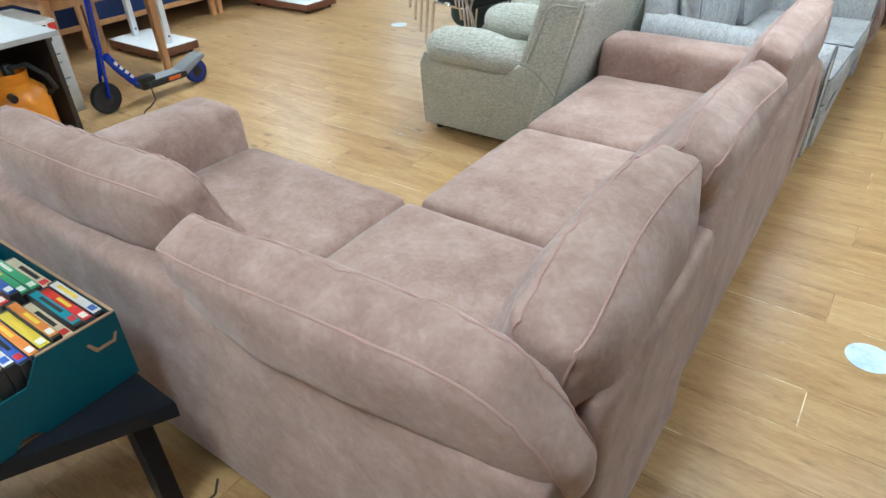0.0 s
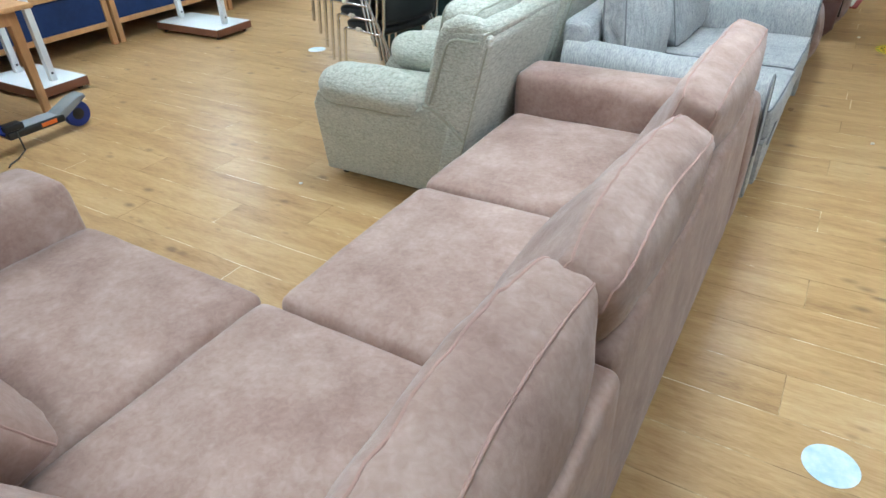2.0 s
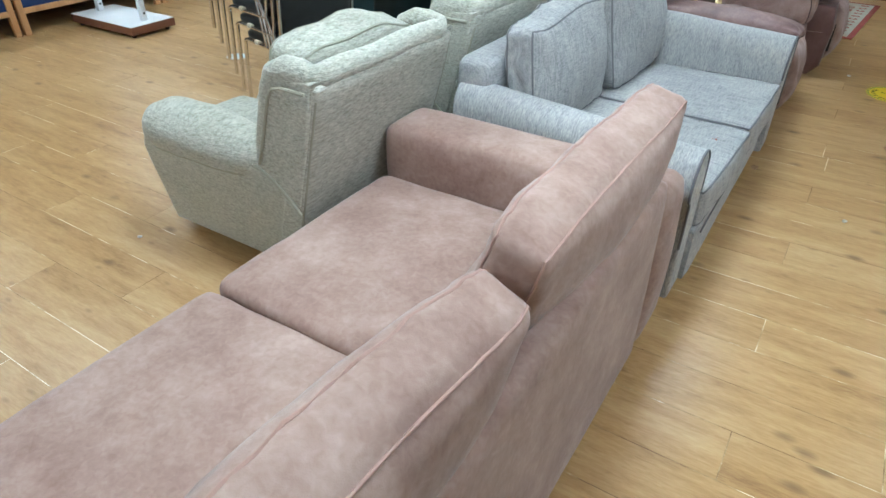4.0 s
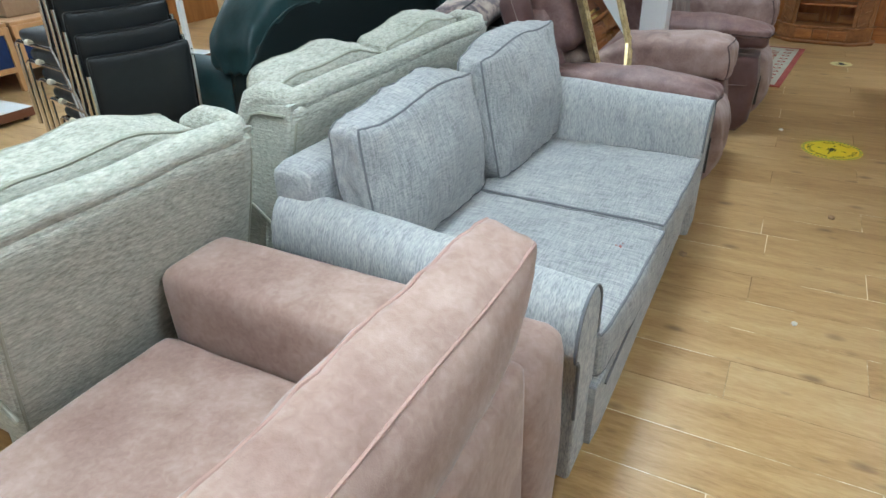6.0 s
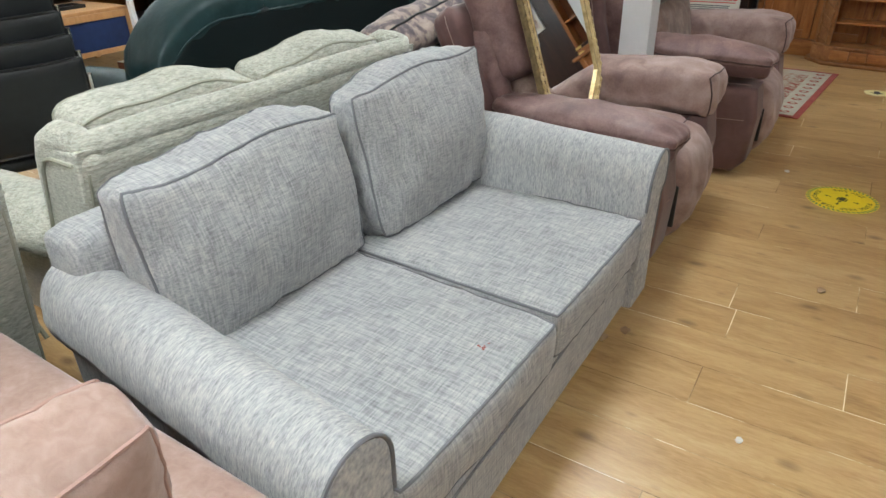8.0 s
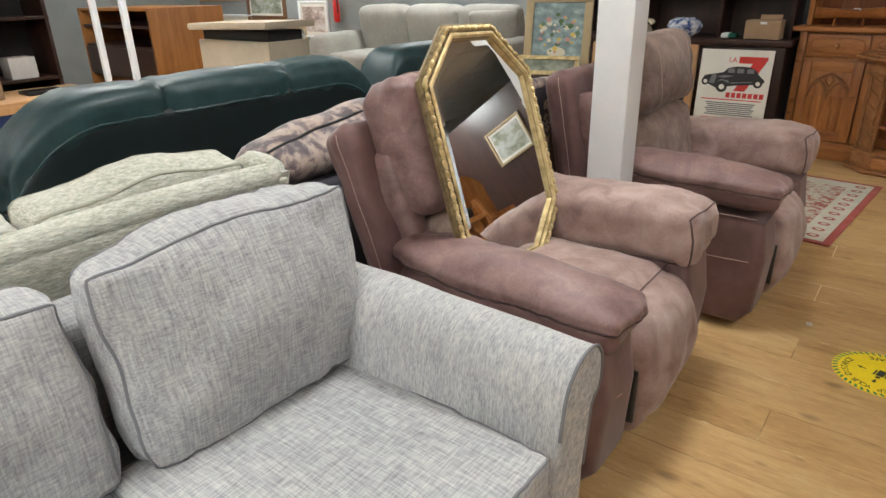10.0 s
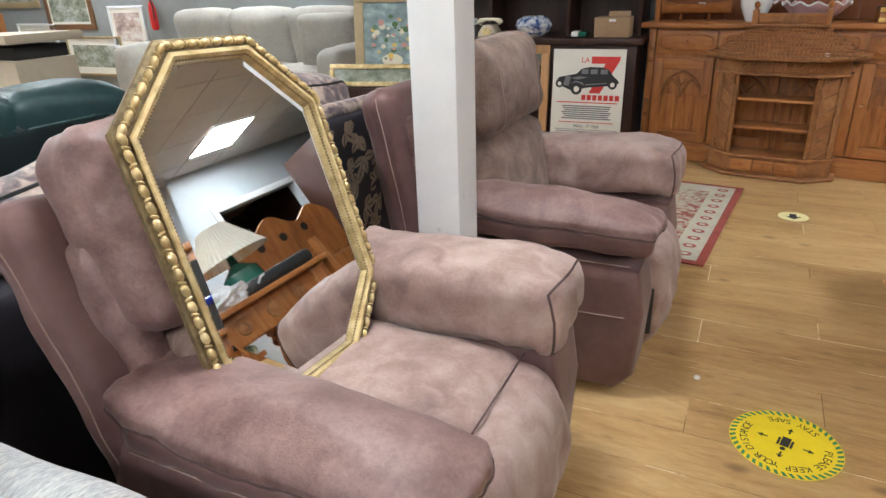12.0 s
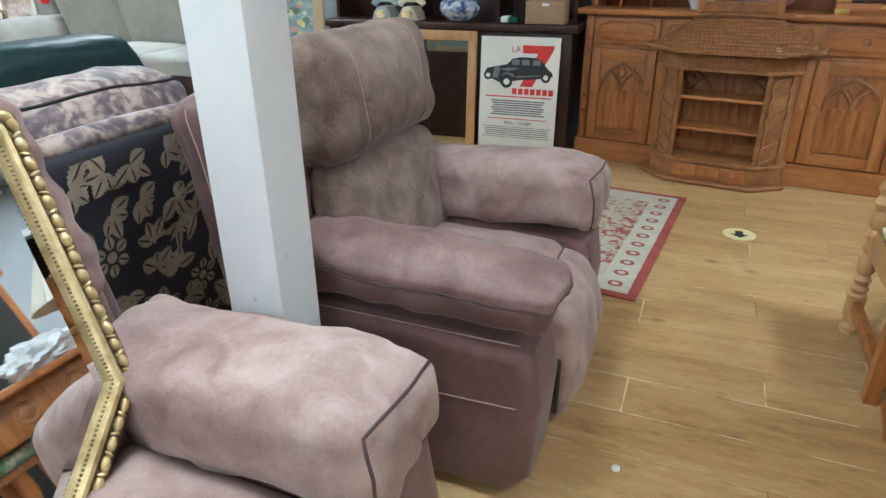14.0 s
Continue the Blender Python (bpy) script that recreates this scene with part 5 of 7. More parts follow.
for k in range(18):
    y = 0.05 + k * 0.37 + stock.uniform(-0.05, 0.05)
    z = 0.65 if k % 3 else 1.23
    w, h = stock.uniform(0.16, 0.27), stock.uniform(0.12, 0.32)
    b = part("carton", box(-6.98, -6.75, y, y + w, z, z + h, 0.004), stock.choice((CARD, CARD_WHITE, BLACK_PLASTIC, DARKWOOD, CARD_BLUE)))
    tagged(b, "closed carton standing on dark shelving", "box", "cartons on shelving")


# ---- cabinet, hamper, pictures along the far wall ----
def teak_cabinet():
    t = thing("teak_cabinet", "teak cabinet with open shelves full of oddments", "cabinet", (-7.75, 8.4, 0))
    TEAK = surface("orange_teak", [(0.3, (0.26, 0.095, 0.022)), (0.7, (0.44, 0.19, 0.055))], big=3, mid=12, fine=60, stretch=(4, 4, 0.5), rough=0.4, distort=0.8)
    part("side_panel", box(-6.92, -6.88, 7.9, 8.9, 0, 1.25, 0.003), TEAK, t)
    part("side_panel", box(-8.62, -8.58, 7.9, 8.9, 0, 1.25, 0.003), TEAK, t)
    part("back_panel", box(-8.58, -6.92, 8.86, 8.9, 0, 1.25, 0), DARKWOOD, t)
    for z in (0.05, 0.42, 0.78, 1.02, 1.22):
        part("shelf_board", box(-8.58, -6.92, 7.92, 8.86, z, z + 0.03, 0.002), TEAK if z > 1.2 else DARKWOOD, t)
    part("front_panel", box(-8.58, -6.92, 7.9, 7.92, 0.45, 0.78, 0.002), DARKWOOD, t, "dark drop front")
    part("picture_post", box(-8.5, -8.44, 8.0, 8.06, 1.25, 1.9, 0.003), TEAK, t)


teak_cabinet()
ham = thing("linen_hamper", "cream painted hamper with a loose lid", "hamper", (-3.45, 6.62, 0))
part("body", box(-3.89, -3.08, 6.60, 6.95, 0.0, 1.10, 0.012), MAGNOLIA, ham)
# black block painted in for the shaded gap under the lid
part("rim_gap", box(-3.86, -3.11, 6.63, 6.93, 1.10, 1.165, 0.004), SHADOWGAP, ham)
part("lid", panel((-3.95, 6.56, 1.165), (0.92, 0, 0.02), (0, 0.43, 0), 0.045, None, 0.008), MAGNOLIA, ham, "cream lid set askew")
red = thing("fire_extinguisher", "red fire extinguisher on the wall", "extinguisher", (-6.25, 10.2, 0.85))
part("cylinder", lathe([(0.03, 0.98), (0.045, 1.0), (0.045, 1.22), (0.03, 1.28), (0.015, 1.31)], 16, None, Matrix.Translation((-6.25, 10.28, 0))), plain("red_enamel", (0.55, 0.02, 0.02), 0.3), red)
part("nozzle", tube([(-6.25, 10.28, 1.30), (-6.22, 10.24, 1.34), (-6.18, 10.23, 1.25), (-6.18, 10.23, 1.1)], 0.008), BLACK_PLASTIC, red)

paint_rng = random.Random(11)
DABS = [plain("picture_paint_" + n, c, 0.5) for n, c in (("cream", (0.62, 0.56, 0.42)), ("green", (0.07, 0.13, 0.05)), ("yellow", (0.60, 0.42, 0.10)), ("rose", (0.50, 0.25, 0.22)), ("leaf", (0.12, 0.20, 0.12)))]


def painting(x, z, w, h, frame_mat, lab, lean=0.0, y=None, mount=0.0, hue="land", fw=0.05, yaw=0.0, name="framed_picture"):
    """A framed picture facing -y, its lower left corner at (x, z)."""
    t = thing(name, lab, "picture")
    for nm, a in (("frame_rail", (0, w, 0, fw)), ("frame_rail", (0, w, h - fw, h)), ("frame_stile", (0, fw, fw, h - fw)), ("frame_stile", (w - fw, w, fw, h - fw))):
        part(nm, box(a[0], a[1], -0.022, 0.006, a[2], a[3], 0.006), frame_mat, t)
    part("mount_card", box(fw, w - fw, -0.006, 0.002, fw, h - fw, 0), PAPER if mount else GLASS_DIM, t)
    g = fw + mount
    if hue == "land":
        st = [(0.34, (0.09, 0.10, 0.07)), (0.47, (0.25, 0.27, 0.20)), (0.56, (0.42, 0.43, 0.40)), (0.68, (0.50, 0.54, 0.56))]
    elif hue == "town":
        st = [(0.36, (0.20, 0.16, 0.15)), (0.48, (0.45, 0.33, 0.29)), (0.58, (0.62, 0.58, 0.55)), (0.68, (0.68, 0.69, 0.72))]
    else:
        st = [(0.36, (0.13, 0.17, 0.17)), (0.50, (0.21, 0.28, 0.28)), (0.58, (0.30, 0.38, 0.38)), (0.66, (0.42, 0.50, 0.48))]
    ink = surface("painted_picture_" + hue, st, big=5 if hue != "flower" else 11, mid=18, fine=60, stretch=(1, 1, 1.6), rough=0.5, bump=0.1)
    part("picture", box(g, w - g, -0.009, -0.006, g, h - g, 0), ink, t, "painted scene", 0)
    if hue == "flower":
        # a bouquet: dabs of cream, yellow, rose and green round a pale bowl
        for k in range(46):
            a, q = paint_rng.uniform(0, 6.28), paint_rng.random() ** 0.6
            u, v, rad = w / 2 + 0.15 * q * math.cos(a), h * 0.52 + 0.14 * q * math.sin(a), paint_rng.uniform(0.010, 0.022)
            mt = DABS[k % 5]
            part("flower", disc(rad, 0.0006, 9, Matrix.Translation((u, -0.0092 - 0.00002 * k, v)) @ pose(0, 0, 0, 90, 0, 0), None, paint_rng.uniform(0.6, 1.0)), mt, t, "", 0)
        part("bowl", disc(0.07, 0.0006, 20, Matrix.Translation((w / 2, -0.0091, h * 0.27)) @ pose(0, 0, 0, 90, 0, 0), None, 0.55), DABS[0], t, "", 0)
    t.matrix_basis = pose(x, (Y1 - 0.006) if y is None else y, z, -lean, 0, yaw)
    return t


OAKFRAME = plain("brown_wood_frame", (0.16, 0.075, 0.03), 0.45)
PALEFRAME = plain("pale_gilt_frame", (0.42, 0.32, 0.18), 0.45, 0.2)
painting(-7.10, 0.76, 0.62, 0.50, WHITE, "white-framed print of a street in town", mount=0.05, hue="town", fw=0.03)
painting(-8.30, 0.98, 0.92, 0.52, OAKFRAME, "brown-framed landscape with trees on the wall", mount=0.03, fw=0.07)
painting(-8.05, 0.40, 1.08, 0.50, PALEFRAME, "pale gilt-framed landscape low on the wall", mount=0.08, fw=0.03)
painting(-9.55, 1.26, 1.15, 0.5, PALEFRAME, "pale-framed landscape hung high on the wall", fw=0.08)
painting(-7.25, 1.40, 0.75, 0.45, WHITE, "white-framed seascape hung high on the wall", mount=0.05, fw=0.03)
painting(-9.0, 0.62, 0.80, 0.44, WHITE, "white-framed watercolour low on the wall", mount=0.06, fw=0.03)
# unseen chest, added only to carry the painting at its height
support = thing("side_chest", "unseen dark chest added to hold up a painting", "chest", (-2.0, 8.15, 0))
part("carcass", box(-2.38, -1.52, 7.98, 8.42, 0.0, 0.80, 0.006), DARKWOOD, support)
painting(-2.00, 0.80, 0.50, 0.56, PALEFRAME, "flower still life in a carved pale gilt frame", lean=8, y=8.12, hue="flower", fw=0.06, yaw=12)
painting(-2.12, 0.80, 0.60, 0.14, GOLD, "narrow gold frame lying beneath the flower painting", lean=20, y=7.98, fw=0.03, yaw=12)


# ---- dark bookcase with its contents, the poster before it ----
def bookcase():
    t = thing("bookcase", "dark mahogany bookcase on a cupboard base", "bookcase", (-1.4, 10.0, 0))
    x0, x1, yf, yb = -2.45, -0.50, 9.80, 10.30
    part("cupboard", box(x0, x1, yf, yb, 0.02, 0.90, 0.006), DARKWOOD, t)
    part("cornice", box(x0 - 0.03, x1 + 0.045, yf - 0.055, yb, 0.90, 0.955, 0.014, 3), DARKWOOD, t, "moulded dark edge")
    part("plinth", box(x0 - 0.01, x1 + 0.015, yf - 0.02, yb, 0.0, 0.07, 0.008), DARKWOOD, t)
    part("back_panel", box(x0, x1, yb - 0.02, yb, 0.955, 2.1, 0), DARKWOOD, t)
    for x in (x0, -1.785, -1.105, x1 - 0.03):
        part("upright", box(x, x + 0.03, 9.93, yb - 0.02, 0.955, 2.1, 0.003), DARKWOOD, t)
    for z in (1.29, 1.66, 2.07):
        for xa, xb in ((x0 + 0.03, -1.785), (-1.755, -1.105), (-1.075, x1 - 0.03)):
            part("shelf_board", box(xa, xb, 9.94, yb - 0.02, z, z + 0.025, 0.003), DARKWOOD, t)


bookcase()


def telephone(x, y, z, c, lab):
    t = thing("telephone", lab, "telephone", (x, y, z))
    m = plain("phone_shell", c, 0.3)
    b = prism([(x - 0.085, z), (x + 0.085, z), (x + 0.07, z + 0.05), (x + 0.035, z + 0.095), (x - 0.035, z + 0.095), (x - 0.07, z + 0.05)], y - 0.08, y + 0.08, "y", 0.012, 3)
    part("body", b, m, t)
    part("dial", lathe([(0.038, 0), (0.042, 0.006), (0.02, 0.011)], 20, None, pose(x, y - 0.078, z + 0.05, 68, 0, 0)), GOLD, t, "round dial")
    h = tube([(x - 0.10, y, z + 0.105), (x - 0.085, y, z + 0.125), (x - 0.04, y, z + 0.137), (x + 0.04, y, z + 0.137), (x + 0.085, y, z + 0.125), (x + 0.10, y, z + 0.105)], [0.026, 0.024, 0.013, 0.013, 0.024, 0.026], sides=12)
    part("handset", h, m, t)


telephone(-1.97, 9.86, 0.956, (0.32, 0.36, 0.36), "grey-green old dial telephone on a shelf")
telephone(-1.75, 9.86, 0.956, (0.62, 0.55, 0.40), "cream old dial telephone on a shelf")
bowl = thing("china_bowl", "blue and white patterned china bowl", "bowl", (-1.36, 9.86, 0.956))
part("body", lathe([(0.06, 0.956), (0.075, 0.962), (0.13, 1.0), (0.152, 1.045), (0.135, 1.09), (0.09, 1.112), (0.085, 1.118)], 28, None, Matrix.Translation((-1.36, 9.86, 0))), CERAMIC_BLUE, bowl)
cart = thing("cardboard_box", "small brown cardboard box on the bookcase", "box", (-0.70, 9.87, 0.956))
part("body", box(-0.835, -0.565, 9.77, 9.95, 0.957, 1.105, 0.003), CARD, cart)
part("flap", panel((-0.76, 9.93, 1.105), (0.17, 0, 0), (0, 0.02, 0.035), 0.004), CARD, cart)
part("price_label", panel((-0.72, 9.768, 1.075), (0.05, 0, 0), (0, 0, 0.018), 0.001), WHITE, cart)
cars = thing("model_vehicles", "pair of small pale model vehicles", "toy", (-0.95, 9.82, 0.956))
for x, c in ((-0.99, WHITE), (-0.93, GREENGLAZE)):
    part("vehicle", box(x - 0.03, x + 0.03, 9.77, 9.90, 0.96, 1.0, 0.012, 3), c, cars)
shoes = random.Random(5)
for x in (-0.93, -0.80):
    s = thing("red_shoe", "shiny red ornamental shoe on a shelf", "shoe", (x, 10.1, 1.315), group="red shoes")
    part("upper", prism([(x - 0.05, 1.315), (x + 0.05, 1.315), (x + 0.05, 1.34), (x + 0.0, 1.36), (x - 0.05, 1.42)], 10.05, 10.12, "y", 0.012, 3), plain("red_gloss", (0.5, 0.02, 0.03), 0.2), s)
for x, r_, h_, mt in ((-1.62, 0.05, 0.16, CERAMIC), (-1.35, 0.06, 0.12, CERAMIC_BLUE), (-2.2, 0.06, 0.2, BRASS)):
    v = part("ornament_jar", lathe([(r_ * 0.6, 1.315), (r_, 1.315 + h_ * 0.4), (r_ * 0.8, 1.315 + h_ * 0.75), (r_ * 0.4, 1.315 + h_ * 0.85), (r_ * 0.5, 1.315 + h_)], 18, None, Matrix.Translation((x, 10.1, 0))), mt)
    tagged(v, "small ornamental jar standing on a dark shelf", "jar")

fr = thing("pine_mirror", "pine-framed mirror leaning against the bookcase", "mirror")
for nm, a in (("frame_rail", (0, 0.98, 0.83, 0.90)), ("frame_rail", (0, 0.98, 0, 0.07)), ("frame_stile", (0, 0.07, 0.07, 0.83)), ("frame_stile", (0.91, 0.98, 0.07, 0.83))):
    part(nm, box(a[0], a[1], -0.03, 0, a[2], a[3], 0.008), PINE_PALE, fr)
part("mirror_glass", box(0.07, 0.91, -0.014, -0.008, 0.07, 0.83, 0), MIRROR, fr, "dim mirror glass", 0)
fr.matrix_basis = pose(-2.16, 9.66, 0.0, -5, 0, 3)


def poster():
    t = thing("poster", "old printed car poster on a board", "poster")
    W, Hh = 0.575, 0.80
    part("board", box(0, W, 0, 0.008, 0, Hh, 0.001), PAPER, t)
    f = lambda u, v, w, h, mt, nm="bar", lab="", z=0.0012: part(nm, box(u - w / 2, u + w / 2, -z, 0.001, v - h / 2, v + h / 2, 0), mt, t, lab, 0)
    face = lambda u, v: Matrix.Translation((u, -0.001, v)) @ pose(0, 0, 0, 90, 0, 0)
    lettering("LA", 0.058, face(0.262, 0.715), INK_RED, t)
    seven = prism([(0.31, 0.745), (0.535, 0.745), (0.53, 0.715), (0.39, 0.46), (0.30, 0.46), (0.42, 0.69), (0.31, 0.69)], -0.0008, 0.001, "y", 0)
    part("seven", seven, INK_RED, t, "large red figure seven", 0)
    # the car: wings, bonnet, cabin, wheels
    part("car_body", prism([(0.03, 0.545), (0.05, 0.58), (0.10, 0.592), (0.145, 0.60), (0.20, 0.612), (0.235, 0.65), (0.30, 0.664), (0.40, 0.662), (0.45, 0.645), (0.485, 0.60), (0.53, 0.56), (0.535, 0.54), (0.46, 0.52), (0.30, 0.505), (0.25, 0.495), (0.15, 0.48), (0.06, 0.52)], -0.0014, 0.001, "y", 0), INK_BLACK, t, "dark saloon car", 0)
    for u in (0.262, 0.335, 0.415):
        f(u, 0.628, 0.055, 0.036, INK_GREY, "car_window", "", 0.0018)
    for u, v, r_ in ((0.20, 0.49, 0.045), (0.485, 0.53, 0.036), (0.06, 0.53, 0.032)):
        part("car_wheel", disc(r_, 0.0008, 20, Matrix.Translation((u, -0.0014, v)) @ pose(0, 0, 0, 90, 0, 0)), INK_BLACK, t, "", 0)
        part("wheel_hub", disc(r_ * 0.5, 0.0008, 16, Matrix.Translation((u, -0.0018, v)) @ pose(0, 0, 0, 90, 0, 0)), PAPER, t, "", 0)
    for pts in ([(0.15, 0.575), (0.215, 0.59), (0.29, 0.585), (0.21, 0.565)], [(0.15, 0.53), (0.19, 0.555), (0.25, 0.545), (0.26, 0.52), (0.20, 0.545)], [(0.27, 0.53), (0.44, 0.545), (0.44, 0.538), (0.27, 0.52)]):
        part("car_highlight", prism(pts, -0.0017, 0.001, "y", 0), INK_GREY, t, "", 0)
    part("car_grille", prism([(0.09, 0.52), (0.135, 0.512), (0.15, 0.588), (0.11, 0.594)], -0.002, 0.001, "y", 0), INK_GREY, t, "", 0)
    for k in range(7):
        f(0.262 + k * 0.0445, 0.425, 0.034, 0.042, INK_RED, "title_block", "red block of a brand title")
    f(0.29, 0.385, 0.49, 0.008, INK_RED)
    for k in range(7):
        f(0.29, 0.355 - k * 0.0165, 0.40 - 0.02 * (k % 3), 0.0095, INK_GREY)
    f(0.29, 0.225, 0.45, 0.006, INK_RED)
    lettering("PRIX : 17.700F", 0.034, face(0.30, 0.192), INK_BLACK, t)
    for z in (0.165, 0.09):
        f(0.29, z, 0.52, 0.004, INK_GREY)
    for k in range(4):
        f(0.29, 0.15 - k * 0.015, 0.48, 0.006, INK_GREY)
    t.matrix_basis = pose(-1.135, 9.66, 0.075, -4, 0, 1.5)


poster()


# ---- the pine dresser and the pagoda shelf ----
def dresser():
    t = thing("pine_dresser", "large orange pine dresser with gothic carved doors", "dresser")
    W, D = 2.02, 0.40
    part("carcass", box(0.02, W - 0.02, 0.03, D, 0.14, 1.02, 0.004), PINE, t)
    part("plinth", box(0, W, 0.0, D, 0, 0.15, 0.01, 3), PINE_H, t)
    part("worktop", box(-0.035, W + 0.035, -0.045, D, 1.02, 1.06, 0.012, 3), PINE_H, t, "moulded pine top")
    for x in (0.02, W - 0.075):
        c = part("corner_post", box(x, x + 0.055, 0.0, 0.03, 0.15, 1.02, 0.006), PINE, t)
        for z in (0.35, 0.46, 0.78, 0.86):
            part("carved_boss", lathe([(0.018, 0), (0.014, 0.007), (0.004, 0.011)], 10, None, pose(x + 0.0275, 0.0, z, 90, 0, 0)), CARVED, c)
    doors = ((0.085, 0.53), (0.545, 0.99), (1.03, 1.475), (1.485, 1.935))
    for i, (a, b) in enumerate(doors):
        d = part("door", box(a, b, 0.004, 0.028, 0.16, 0.80, 0.004), PINE, t, "gothic panelled door")
        for nm, q in (("stile", (a, a + 0.07, 0.16, 0.80)), ("stile", (b - 0.07, b, 0.16, 0.80)), ("rail", (a + 0.07, b - 0.07, 0.72, 0.80)), ("rail", (a + 0.07, b - 0.07, 0.16, 0.235))):
            part(nm, box(q[0], q[1], -0.016, 0.006, q[2], q[3], 0.005), PINE if nm == "stile" else PINE_H, d)
        m0, w = (a + b) / 2, (b - a - 0.14) / 2
        for u in (-0.52, 0.0, 0.52):
            part("linenfold", prism([(m0 + u * w - w * 0.26, 0.002), (m0 + u * w - w * 0.1, -0.009), (m0 + u * w + w * 0.1, -0.009), (m0 + u * w + w * 0.26, 0.002)], 0.245, 0.52, "z", 0), PINE, d, "", 0)
        for cx, sp, top in ((m0 - w * 0.5, w * 0.5, 0.64), (m0 + w * 0.5, w * 0.5, 0.64), (m0, w * 0.98, 0.70)):
            base = 0.50 if sp < w * 0.6 else 0.53
            pts = []
            for k in list(range(9)) + list(range(7, -1, -1)):
                q = radians(60) * k / 8
                side = -1 if len(pts) < 9 else 1
                pts.append((cx + side * sp * (math.cos(q) - 0.5) / 0.5, -0.006, base + (top - base) * math.sin(q) / math.sin(radians(60))))
            part("carved_arch", tube(pts, 0.011, sides=6), CARVED, d, "carved pointed arch")
        dia = [(m0, -0.006, 0.60), (m0 + 0.032, -0.006, 0.645), (m0, -0.006, 0.69), (m0 - 0.032, -0.006, 0.645)]
        part("carved_diamond", tube(dia, 0.007, True), CARVED, d)
        kx = a + 0.035 if i in (1, 3) else b - 0.035
        part("knob", lathe([(0.01, 0), (0.01, 0.012), (0.02, 0.02), (0.017, 0.032), (0.006, 0.036)], 14, None, pose(kx, -0.016, 0.52, 90, 0, 0)), PINE, d, "turned pine knob")
    for a, b in ((0.085, 0.53), (0.56, 0.76), (0.78, 1.22), (1.26, 1.46), (1.49, 1.935)):
        d = part("drawer", box(a, b, 0.004, 0.028, 0.83, 1.0, 0.005), PINE_H, t, "drawer with shaped moulding")
        c, w = (a + b) / 2, (b - a) / 2 - 0.03
        sh = [(c + w * math.copysign(min(1, abs(math.cos(q)) ** 0.45), math.cos(q)), 0.002, 0.915 + 0.055 * math.copysign(abs(math.sin(q)) ** 0.6, math.sin(q))) for q in np.linspace(0, 2 * math.pi, 33)[:-1]]
        part("moulding", tube(sh, 0.006, True), PINE, d)
        part("knob", lathe([(0.01, 0), (0.01, 0.012), (0.02, 0.02), (0.017, 0.032), (0.006, 0.036)], 14, None, pose(c, 0.004, 0.915, 90, 0, 0)), PINE, d)
    # rack above the worktop
    for k in range(13):
        x = 0.05 + k * 0.148
        part("back_plank", box(x + 0.002, x + 0.146, 0.30, 0.32, 1.06, 2.05, 0.003), PINE_SHADED, t)
    for x in (0.02, W - 0.06):
        part("rack_side", box(x, x + 0.04, 0.10, D, 1.06, 2.05, 0.006), PINE, t)
    for z in (1.45, 1.78):
        part("rack_shelf", box(0.06, W - 0.06, 0.12, 0.30, z, z + 0.025, 0.004), PINE_H, t)
    part("rack_top", box(-0.02, W + 0.02, 0.06, D, 2.05, 2.10, 0.012, 3), PINE_H, t)
    t.matrix_basis = pose(-0.455, 9.925, 0, 0, 0, -8.0)


dresser()


